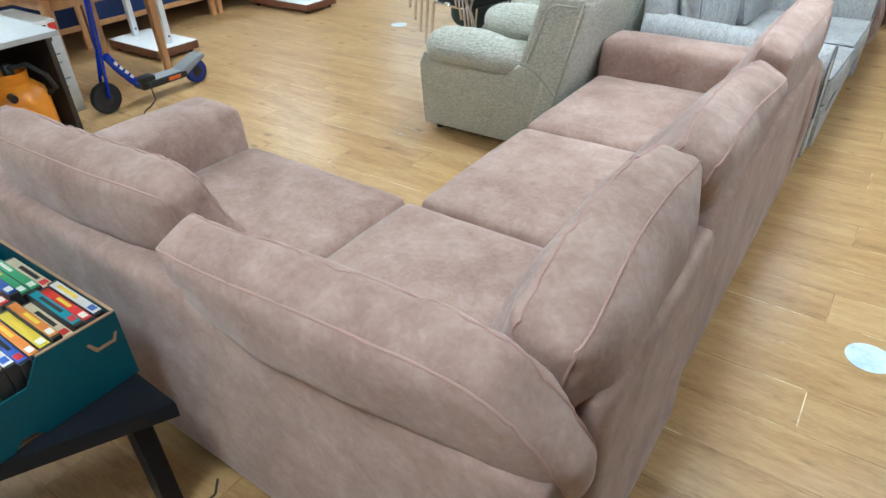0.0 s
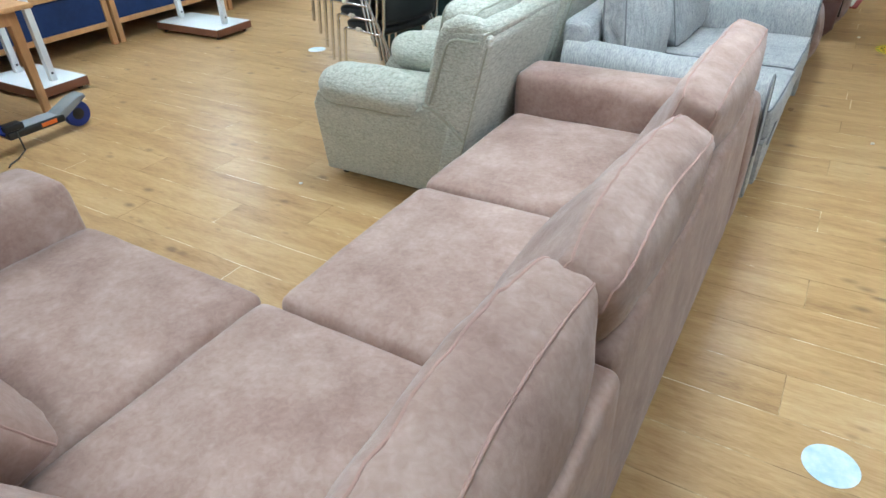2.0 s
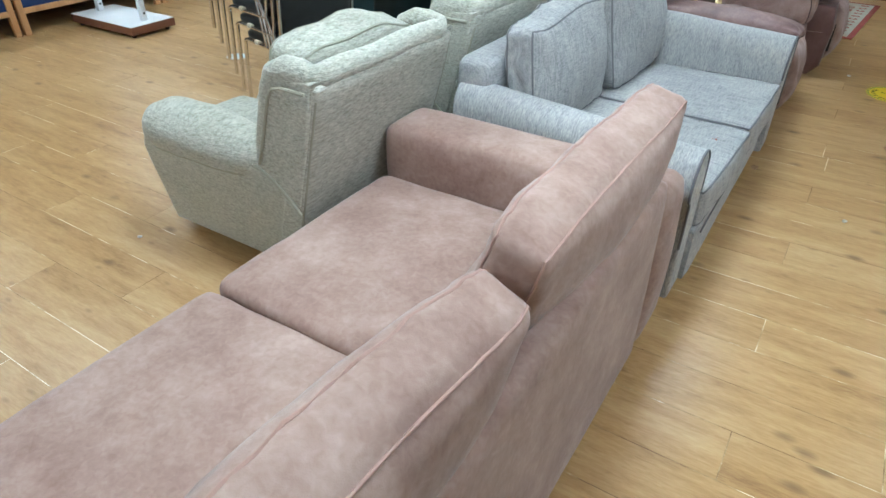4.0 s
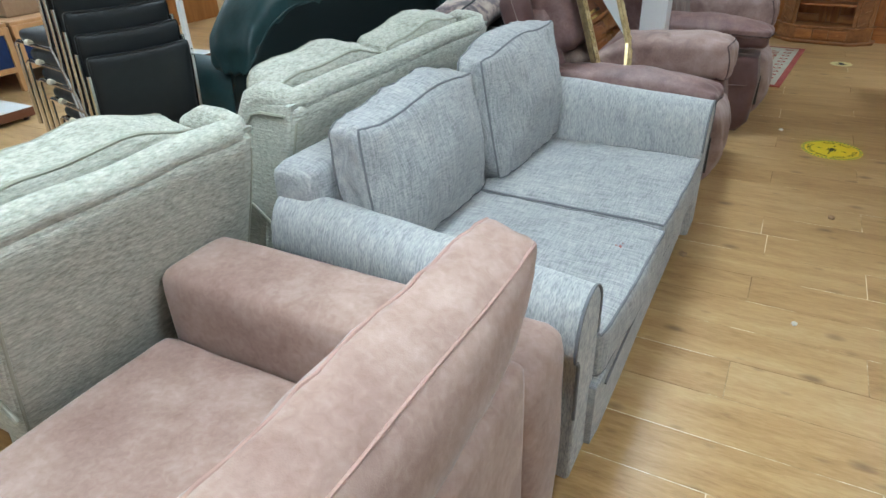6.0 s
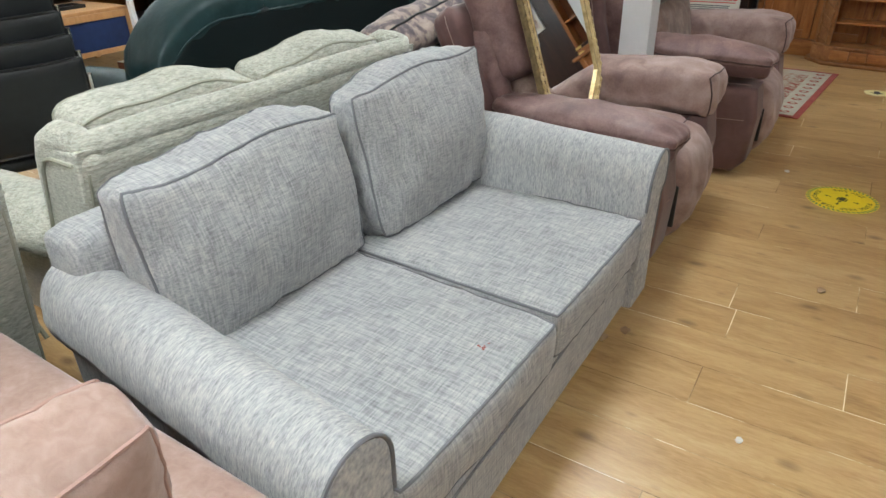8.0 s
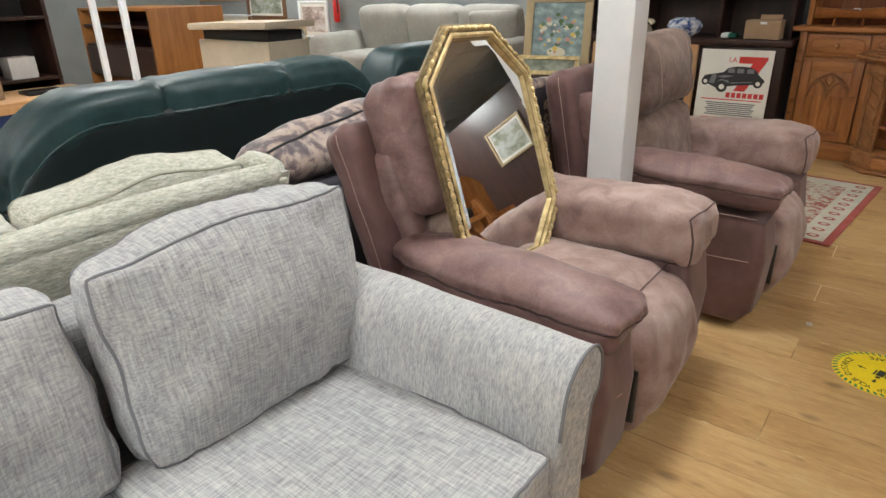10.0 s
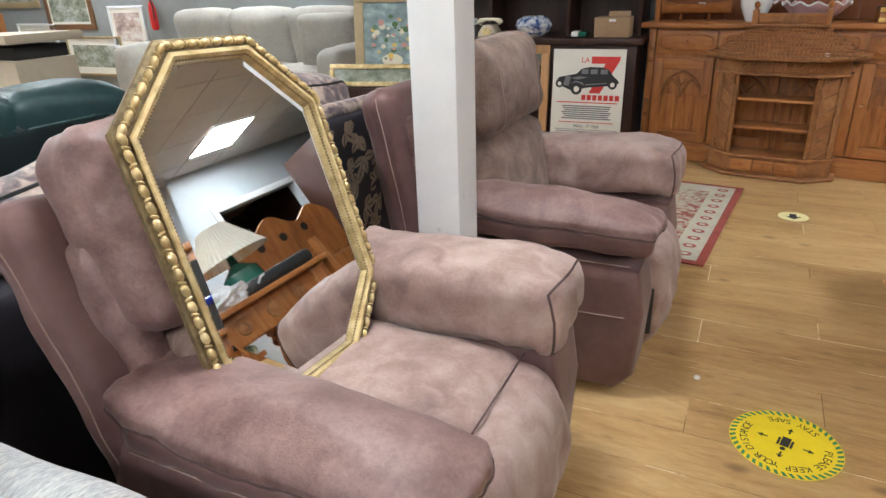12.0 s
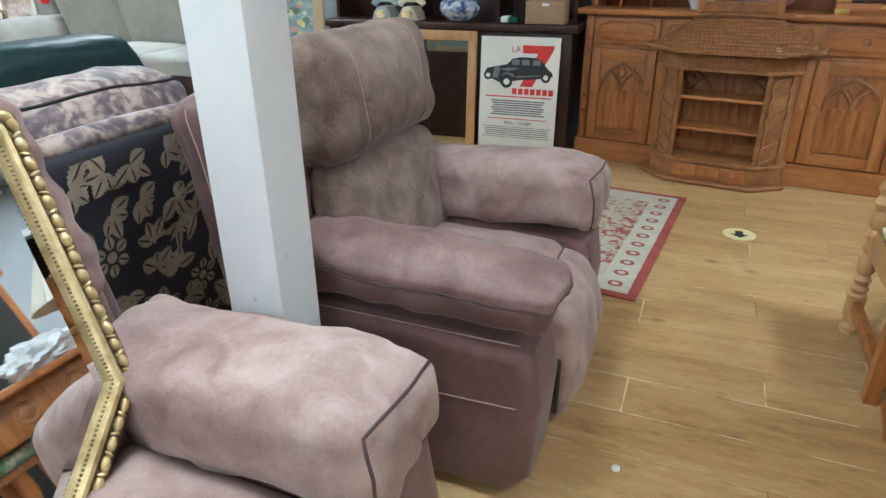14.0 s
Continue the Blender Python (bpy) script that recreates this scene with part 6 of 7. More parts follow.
def pagoda_shelf():
    t = thing("pagoda_shelf", "carved pine shelf unit with a pagoda roof", "shelf")
    w, f, d = 0.47, 0.285, 0.30

    def outline(e=0.0):
        return [(-w - e, d), (-w - e, 0.13 - e * 0.4), (-f - e * 0.5, -e), (f + e * 0.5, -e), (w + e, 0.13 - e * 0.4), (w + e, d)]

    part("foot", prism(outline(0.045), 0.0, 0.03, "z", 0.006, 2), CARVED, t, "rope-edged foot")
    rope = outline(0.045)
    part("rope_edge", tube([(rope[i][0] + (rope[i + 1][0] - rope[i][0]) * k / 8, rope[i][1] + (rope[i + 1][1] - rope[i][1]) * k / 8, 0.018 + 0.004 * (k % 2)) for i in range(5) for k in range(8)], 0.011), CARVED, t)
    part("base_case", prism(outline(0.01), 0.03, 0.145, "z", 0.004, 2), CARVED, t)
    part("base_cornice", prism(outline(0.03), 0.145, 0.165, "z", 0.005, 2), CARVED, t)
    for a, b in ((-0.26, -0.09), (-0.075, 0.075), (0.09, 0.26)):
        dr = part("drawer", box(a, b, -0.022, 0.0, 0.05, 0.132, 0.004), PINE_H, t)
        part("knob", lathe([(0.007, 0), (0.012, 0.012), (0.004, 0.018)], 10, None, pose((a + b) / 2, -0.022, 0.09, 90, 0, 0)), PINE, dr)
    for s in (-1, 1):
        pil = [(s * f, 0.0), (s * w, 0.13), (s * w, d), (s * (w - 0.03), d), (s * (w - 0.03), 0.14), (s * (f - 0.0), 0.03)]
        p = part("carved_pier", prism(pil, 0.165, 0.74, "z", 0.003, 1), CARVED, t, "carved bamboo-pattern pier")
        for k, z in enumerate((0.20, 0.30, 0.40, 0.50, 0.60, 0.70)):
            for u in (0.2, 0.8):
                q = Vector((s * (f + (w - f) * u), 0.13 * u - 0.004, 0))
                part("bamboo_cord", tube([(q.x, q.y, z - 0.045), (q.x + s * 0.008, q.y - 0.005, z), (q.x, q.y, z + 0.045)], 0.009), CARVED, p)
            part("bamboo_cross", tube([(s * (f + (w - f) * 0.12), 0.012, z - 0.04), (s * (f + (w - f) * 0.9), 0.112, z + 0.03)], 0.006), CARVED, p)
    # inside of the shelf darkened by colour
    part("back_board", box(-w + 0.03, w - 0.03, d - 0.015, d, 0.165, 0.74, 0), PINE_SHADED, t)
    for z in (0.345, 0.545):
        part("shelf_board", box(-f, f, 0.02, d - 0.015, z, z + 0.02, 0.003), PINE_H, t)
    part("frieze", prism(outline(0.012), 0.74, 0.835, "z", 0.004, 2), CARVED, t, "carved fretwork frieze")
    part("frieze_ledge", prism(outline(0.035), 0.728, 0.745, "z", 0.004, 2), CARVED, t)
    for k in range(7):
        x = -0.246 + k * 0.082
        part("fret", tube([(x - 0.028, -0.014, 0.762), (x + 0.028, -0.014, 0.762), (x + 0.028, -0.014, 0.818), (x - 0.028, -0.014, 0.818)], 0.005, True), PINE, t)
        part("fret_cross", tube([(x - 0.02, -0.014, 0.775), (x + 0.02, -0.014, 0.805)], 0.005), PINE, t)
    # stepped roof courses rising from wide eaves, the lowest edge flared
    part("eave_board", prism(outline(0.112), 0.840, 0.853, "z", 0.004, 2), CARVED, t, "wide projecting eaves")
    for k in range(11):
        e = 0.105 - 0.255 * (k / 10) ** 0.72
        z = 0.852 + 0.0172 * k
        wide, front = w + e * 1.25, f + e * 0.95
        ring = [(-wide, d), (-wide, 0.13 - e * 0.4), (-front, -e), (front, -e), (wide, 0.13 - e * 0.4), (wide, d)]
        course = part("roof_course", prism(ring, z, z + 0.0182, "z", 0.003, 1), CARVED, t, "course of small carved roof tiles" if k == 0 else "", 25)
        n = max(10, int(front * 2 / 0.030))
        ribs = bmesh.new()
        for q in range(n + 1):
            x = -front + 2 * front * q / n
            box(x - 0.004, x + 0.004, -e - 0.004, -e + 0.004, z + 0.002, z + 0.018, 0, bm=ribs)
        for sx in (-1, 1):
            for q in range(1, 7):
                a = q / 7
                x, y = sx * (front + (wide - front) * a), -e + (0.13 + e * 0.6) * a
                box(x - 0.004, x + 0.004, y - 0.006, y + 0.003, z + 0.002, z + 0.018, 0, bm=ribs)
        tagged(part("tile_ribs", ribs, PINE, course, "", 0), kind="stuff")
    part("ridge_ledge", box(-0.285, 0.285, 0.135, 0.235, 1.040, 1.056, 0.004), CARVED, t)
    part("ridge_rail", box(-0.245, 0.245, 0.155, 0.185, 1.056, 1.125, 0.004), CARVED, t, "carved ridge rail")
    for a, b in ((-0.235, -0.05), (0.05, 0.235)):
        part("ridge_fret", tube([(a, 0.152, 1.068), (b, 0.152, 1.068), (b, 0.152, 1.112), (a, 0.152, 1.112)], 0.005, True), PINE, t)
    for sx in (-1, 1):
        part("ridge_post", box(sx * 0.262 - 0.022, sx * 0.262 + 0.022, 0.147, 0.193, 1.056, 1.150, 0.004), PINE, t)
        part("finial", lathe([(0.016, 1.150), (0.012, 1.158), (0.022, 1.172), (0.024, 1.182), (0.018, 1.196), (0.004, 1.204)], 14, None, Matrix.Translation((sx * 0.262, 0.17, 0))), PINE, t)
    part("price_label", panel((0.30, -0.058, 0.872), (0.035, 0, 0), (0, 0.01, 0.018), 0.001), WHITE, t)
    t.matrix_basis = pose(0.505, 9.545, 0, 0, 0, -8.5) @ Matrix.Diagonal((0.86, 1, 1, 1))


pagoda_shelf()


def on_dresser(u, v):
    return pose(-0.455, 9.925, 1.06, 0, 0, -8.0) @ Vector((u, v, 0))


p = on_dresser(0.32, 0.13)
boat = thing("model_boat", "varnished wooden model boat on a small cradle", "model", p)
hull = bmesh.new()
secs = []
for k in range(13):
    s = k / 12 * 2 - 1
    wd, hh = 0.065 * (1 - abs(s) ** 2.2) + 0.004, 0.09 + 0.03 * abs(s) ** 2
    secs.append([hull.verts.new((p.x + s * 0.25, p.y + wd * math.cos(a), p.z + 0.125 + 0.02 * s * s + hh * 0.75 * (math.sin(a)))) for a in np.linspace(-math.pi, 0, 9)])
for a, b in zip(secs, secs[1:]):
    for i in range(8):
        hull.faces.new((a[i], a[i + 1], b[i + 1], b[i]))
    hull.faces.new((a[8], a[0], b[0], b[8]))
bmesh.ops.recalc_face_normals(hull, faces=hull.faces[:])
part("hull", hull, PINE_H, boat, "", 50)
for s in (-0.1, 0.1):
    part("cradle", tube([(p.x + s, p.y - 0.06, p.z), (p.x + s, p.y, p.z + 0.06), (p.x + s, p.y + 0.06, p.z)], 0.007), PINE, boat)
part("price_label", panel((p.x + 0.02, p.y - 0.062, p.z + 0.115), (0.05, 0, 0), (0, -0.004, 0.02), 0.001), WHITE, boat)
p = on_dresser(0.74, 0.13)
jug = thing("china_jug", "white fluted china jug on the dresser", "jug", p)
fl = lathe([(0.055, p.z), (0.06, p.z + 0.01), (0.10, p.z + 0.10), (0.118, p.z + 0.19), (0.09, p.z + 0.27), (0.07, p.z + 0.30), (0.08, p.z + 0.33)], 32, None, Matrix.Translation((p.x, p.y, 0)))
for v in fl.verts:
    d = Vector((v.co.x - p.x, v.co.y - p.y, 0))
    v.co += d * 0.035 * math.cos(8 * math.atan2(d.y, d.x) + 9 * (v.co.z - p.z))
part("body", fl, CERAMIC, jug, "", 60)
part("handle", tube([(p.x + 0.10, p.y, p.z + 0.25), (p.x + 0.155, p.y, p.z + 0.23), (p.x + 0.16, p.y, p.z + 0.16), (p.x + 0.115, p.y, p.z + 0.12)], 0.011, sides=8), CERAMIC, jug)
p = on_dresser(1.12, 0.15)
fb = thing("fluted_bowl", "white and pink frilled china bowl", "bowl", p)
fl = lathe([(0.08, p.z), (0.085, p.z + 0.012), (0.15, p.z + 0.05), (0.195, p.z + 0.10), (0.215, p.z + 0.125), (0.20, p.z + 0.122), (0.14, p.z + 0.06)], 48, None, Matrix.Translation((p.x, p.y, 0)))
for v in fl.verts:
    d = Vector((v.co.x - p.x, v.co.y - p.y, 0))
    v.co.z += 0.012 * math.cos(12 * math.atan2(d.y, d.x)) * max(0, (v.co.z - p.z) / 0.12)
part("body", fl, CERAMIC_PINK, fb, "", 60)
part("frilled_rim", tube([(p.x + 0.213 * math.cos(a), p.y + 0.213 * math.sin(a), p.z + 0.122 + 0.012 * math.cos(12 * a)) for a in np.linspace(0, 2 * math.pi, 73)[:-1]], 0.007, True), CERAMIC, fb)
p = on_dresser(1.74, 0.14)
ch = thing("brass_bound_box", "brass-bound wooden box on the dresser", "box", p)
part("body", box(p.x - 0.245, p.x + 0.245, p.y - 0.09, p.y + 0.09, p.z, p.z + 0.06, 0.004), PINE_H, ch)
part("lid", box(p.x - 0.245, p.x + 0.245, p.y - 0.09, p.y + 0.09, p.z + 0.062, p.z + 0.095, 0.004), DARKWOOD, ch)
for s in (-1, 1):
    for z in (0.0, 0.064):
        part("brass_corner", box(p.x + s * 0.21 - 0.038, p.x + s * 0.21 + 0.038, p.y - 0.093, p.y - 0.06, p.z + z, p.z + z + 0.03, 0.003), BRASS, ch)
part("lock", lathe([(0.012, 0), (0.01, 0.004)], 12, None, pose(p.x, p.y - 0.091, p.z + 0.04, 90, 0, 0)), BRASS, ch)


# ---- pine chair and table by the aisle, and what the mirror shows on it ----
TURN_LEG = [(0.030, 0.0), (0.036, 0.03), (0.050, 0.075), (0.060, 0.11), (0.052, 0.15), (0.036, 0.165), (0.052, 0.18), (0.060, 0.20), (0.045, 0.225), (0.040, 0.25), (0.052, 0.32), (0.062, 0.42), (0.058, 0.50), (0.040, 0.56), (0.036, 0.58),
            (0.055, 0.60), (0.060, 0.625), (0.045, 0.65), (0.050, 0.67)]


def pine_table():
    t = thing("pine_sideboard_table", "orange pine table with heavy turned legs", "table", (1.45, 6.6, 0))
    x0, x1, y0, y1 = 1.06, 1.80, 5.85, 7.24
    part("tabletop", box(x0 - 0.03, x1 + 0.03, y0 - 0.03, y1 + 0.03, 0.87, 0.905, 0.012, 3), PINE_H, t)
    for x in (x0 + 0.055, x1 - 0.055):
        for y in (y0 + 0.08, y1 - 0.08):
            l = part("leg", lathe(TURN_LEG, 24, None, Matrix.Translation((x, y, 0))), PINE, t, "turned bulbous leg")
            part("leg_block", box(x - 0.045, x + 0.045, y - 0.045, y + 0.045, 0.67, 0.87, 0.004), PINE, l)
    for x in (x0 + 0.025, x1 - 0.05):
        a = part("apron", box(x, x + 0.025, y0 + 0.125, y1 - 0.125, 0.70, 0.87, 0.003), PINE, t)
        for k in range(5):
            y = y0 + 0.25 + k * 0.22
            part("rosette", lathe([(0.05, 0), (0.045, 0.008), (0.03, 0.004), (0.014, 0.012), (0.004, 0.014)], 16, None, pose(x - 0.001, y, 0.785, 0, -90, 0)), CARVED, a, "carved rosette")
    for y in (y0 + 0.06, y1 - 0.085):
        part("apron", box(x0 + 0.1, x1 - 0.1, y, y + 0.025, 0.70, 0.87, 0.003), PINE_H, t)
    part("low_rail", box(x0 + 0.03, x0 + 0.08, y0 + 0.13, y1 - 0.13, 0.10, 0.145, 0.004), PINE, t)


pine_table()


def pine_chair():
    t = thing("pine_armchair", "pine armchair with turned posts and a green seat pad", "chair", (1.35, 7.6, 0))
    prof = [(0.026, 0.0), (0.034, 0.03), (0.022, 0.05), (0.032, 0.07), (0.034, 0.17), (0.022, 0.18), (0.034, 0.20), (0.022, 0.215), (0.034, 0.24), (0.022, 0.26), (0.032, 0.275), (0.032, 0.33), (0.02, 0.345), (0.033, 0.37), (0.02, 0.395),
            (0.034, 0.42), (0.02, 0.445), (0.032, 0.46), (0.032, 0.50), (0.02, 0.52), (0.034, 0.55), (0.022, 0.58), (0.033, 0.61), (0.02, 0.64), (0.028, 0.67), (0.02, 0.70)]
    for x in (1.08, 1.60):
        part("front_post", lathe(prof, 18, None, Matrix.Translation((x, 7.83, 0))), PINE_PALE if x < 1.2 else PINE, t, "turned front post")
        part("back_leg", prism([(7.335, 0.0), (7.385, 0.0), (7.37, 0.45), (7.30, 1.02), (7.255, 1.02), (7.315, 0.45)], x - 0.022, x + 0.022, "x", 0.004), PINE, t)
        part("side_stretcher", box(x - 0.016, x + 0.016, 7.38, 7.81, 0.10, 0.15, 0.004), PINE_H, t)
        part("seat_rail", box(x - 0.018, x + 0.018, 7.36, 7.81, 0.36, 0.425, 0.004), PINE_PALE, t)
        part("armrest", tube([(x, 7.87, 0.715), (x, 7.78, 0.725), (x, 7.62, 0.69), (x, 7.48, 0.665), (x, 7.33, 0.69)], [0.022, 0.03, 0.025, 0.023, 0.026], sides=12), PINE_PALE, t, "curved armrest")
    for y, z in ((7.83, 0.36), (7.34, 0.36), (7.34, 0.92)):
        part("cross_rail", box(1.10, 1.58, y - 0.015, y + 0.015, z, z + 0.065, 0.004), PINE_H, t)
    for k in range(5):
        part("back_spindle", lathe([(0.012, 0.42), (0.016, 0.6), (0.010, 0.7), (0.014, 0.92)], 10, None, Matrix.Translation((1.16 + k * 0.09, 7.335, 0))), PINE, t)
    b, fn = place_soft((0.25, 0.235, 0.03), 0.028, (1.34, 7.59, 0.455), n=10, puff=(0.0, 0.0, 0.02), wr=0.004)
    pad = part("seat_pad", b, GREENCLOTH, t, "green lattice seat pad", 80)
    part("pad_edge", tube(rim(fn, (0.25, 0.235, 0.03), 2, 1, 0.3, 12), 0.006, True), CREAMCLOTH, pad)


pine_chair()
stool = thing("pine_stool", "pine stool with a green patterned cushion", "stool", (1.29, 6.38, 0))
for x in (1.20, 1.38):
    for y in (6.20, 6.55):
        part("leg", lathe([(0.022, 0), (0.03, 0.05), (0.02, 0.1), (0.032, 0.2), (0.032, 0.42), (0.02, 0.47), (0.032, 0.52), (0.03, 0.60)], 16, None, Matrix.Translation((x, y, 0))), PINE, stool)
part("seat_board", box(1.15, 1.43, 6.14, 6.61, 0.60, 0.63, 0.008), PINE_H, stool)
b, fn = place_soft((0.13, 0.22, 0.03), 0.029, (1.29, 6.375, 0.659), n=10, puff=(0, 0, 0.015), wr=0.004)
part("cushion", b, GREENCLOTH, stool, "green patterned cushion", 80)
lamp = thing("table_lamp", "green glazed table lamp with a cream pleated shade", "lamp", (1.45, 6.98, 0.905))
part("base", lathe([(0.07, 0.905), (0.10, 0.95), (0.125, 1.02), (0.115, 1.09), (0.06, 1.13), (0.03, 1.15), (0.015, 1.25)], 24, None, Matrix.Translation((1.45, 6.98, 0))), GREENGLAZE, lamp)
sh = bmesh.new()
lo = [sh.verts.new((1.45 + (0.245 + 0.007 * (k % 2)) * math.cos(k * math.pi / 48), 6.98 + (0.245 + 0.007 * (k % 2)) * math.sin(k * math.pi / 48), 1.18)) for k in range(96)]
hi = [sh.verts.new((1.45 + (0.095 + 0.003 * (k % 2)) * math.cos(k * math.pi / 48), 6.98 + (0.095 + 0.003 * (k % 2)) * math.sin(k * math.pi / 48), 1.41)) for k in range(96)]
for k in range(96):
    sh.faces.new((lo[k], lo[(k + 1) % 96], hi[(k + 1) % 96], hi[k]))
part("shade", sh, SHADE, lamp, "cream pleated shade", 0)
part("flex", tube([(1.33, 6.9, 0.92), (1.22, 6.82, 0.92), (1.15, 6.86, 0.98), (1.2, 6.95, 0.99), (1.24, 6.88, 0.93)], 0.007), WHITE, lamp, "white flex")
case = thing("instrument_case", "long black instrument case on the table", "case", (1.22, 7.1, 0.905))
b, fn = place_soft((0.06, 0.24, 0.045), 0.04, (1.20, 7.02, 0.951), (0, 0, 12), n=10)
part("body", b, BLACK, case)
bag = thing("plastic_bag", "crumpled clear plastic bag on the table", "bag", (1.17, 6.55, 0.905))
b = bmesh.new()
bmesh.ops.create_icosphere(b, subdivisions=4, radius=1)
for v in b.verts:
    k = 1 + 0.35 * noise.noise(v.co * 3.1) + 0.2 * noise.noise(v.co * 8)
    v.co = Vector((1.17 + v.co.x * 0.10 * k, 6.55 + v.co.y * 0.17 * k, max(0.906, 0.96 + v.co.z * 0.075 * k)))
part("body", b, PLASTICBAG, bag, "", 25)


def wavy_settle():
    t = thing("pine_settle", "pine settle with a scalloped pierced back", "settle", (1.95, 7.75, 0))
    o = [(7.30, 0.0), (8.45, 0.0), (8.45, 1.25)]
    for k in range(24):
        s = k / 23
        o.append((8.42 - 1.09 * s, 1.33 + 0.05 * math.sin(s * math.pi * 5 - 0.6) + 0.10 * s))
    o.append((7.30, 1.30))
    part("back_board", prism(o, 1.95, 1.985, "x", 0.004), PINE, t)
    # black discs stand in for shade in the pierced holes
    for y in (7.62, 7.86, 8.10):
        part("pierced_hole", lathe([(0.035, 0), (0.035, 0.002)], 16, None, pose(1.949, y, 1.24, 0, -90, 0)), SHADOWGAP, t)
    part("ledge", box(1.72, 1.95, 7.32, 8.43, 0.90, 0.93, 0.006), PINE_H, t)
    part("seat_case", box(1.72, 1.95, 7.34, 8.41, 0.0, 0.90, 0.006), PINE, t)


wavy_settle()
win = thing("glazed_cupboard", "tall dark glazed pine cupboard by the wall", "cupboard", (3.9, 7.1, 0))
part("carcass", box(3.75, 4.25, 6.6, 7.7, 0, 1.95, 0.006), PINE, win)
part("cornice", box(3.70, 4.27, 6.55, 7.75, 1.95, 2.02, 0.015, 3), PINE_H, win)
for y in (6.66, 7.18):
    # near-black panes stand in for the unlit inside
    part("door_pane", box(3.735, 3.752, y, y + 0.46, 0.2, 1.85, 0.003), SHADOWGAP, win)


# ---- left of the corner sofa ----
def beech_table():
    t = thing("beech_table", "pale beech dining table with tapered legs", "table", (-4.95, 2.2, 0))
    part("tabletop", box(-5.45, -4.30, 1.72, 2.66, 0.735, 0.765, 0.006), PINE_PALE, t)
    for a in ((-4.42, -4.40, 1.84, 2.54), (-5.36, -5.34, 1.84, 2.54)):
        part("apron", box(*a, 0.64, 0.735, 0.003), PINE_PALE, t)
    for a in ((-5.34, -4.44, 1.80, 1.82), (-5.34, -4.44, 2.56, 2.58)):
        part("apron", box(*a, 0.64, 0.735, 0.003), PINE_PALE, t)
    for x in (-4.44, -5.34):
        for y in (1.82, 2.56):
            b = bmesh.new()
            bmesh.ops.create_cube(b, size=1)
            for v in b.verts:
                k = 0.064 if v.co.z > 0 else 0.046
                v.co = Vector((x + v.co.x * k, y + v.co.y * k, 0.3675 + v.co.z * 0.735))
            bmesh.ops.bevel(b, geom=b.edges[:], offset=0.004, segments=2, affect="EDGES")
            part("leg", b, PINE_PALE, t, "tapered leg")


beech_table()
bk = thing("wicker_box", "brown wicker box on the beech table", "box", (-4.7, 2.15, 0.765))
part("body", box(-4.95, -4.42, 1.90, 2.42, 0.766, 0.93, 0.02, 3), surface("brown_wicker", [(0.3, (0.13, 0.055, 0.02)), (0.7, (0.32, 0.16, 0.06))], big=20, mid=60, fine=120, rough=0.6, bump=0.9, depth=0.006, bump_scale=70), bk)


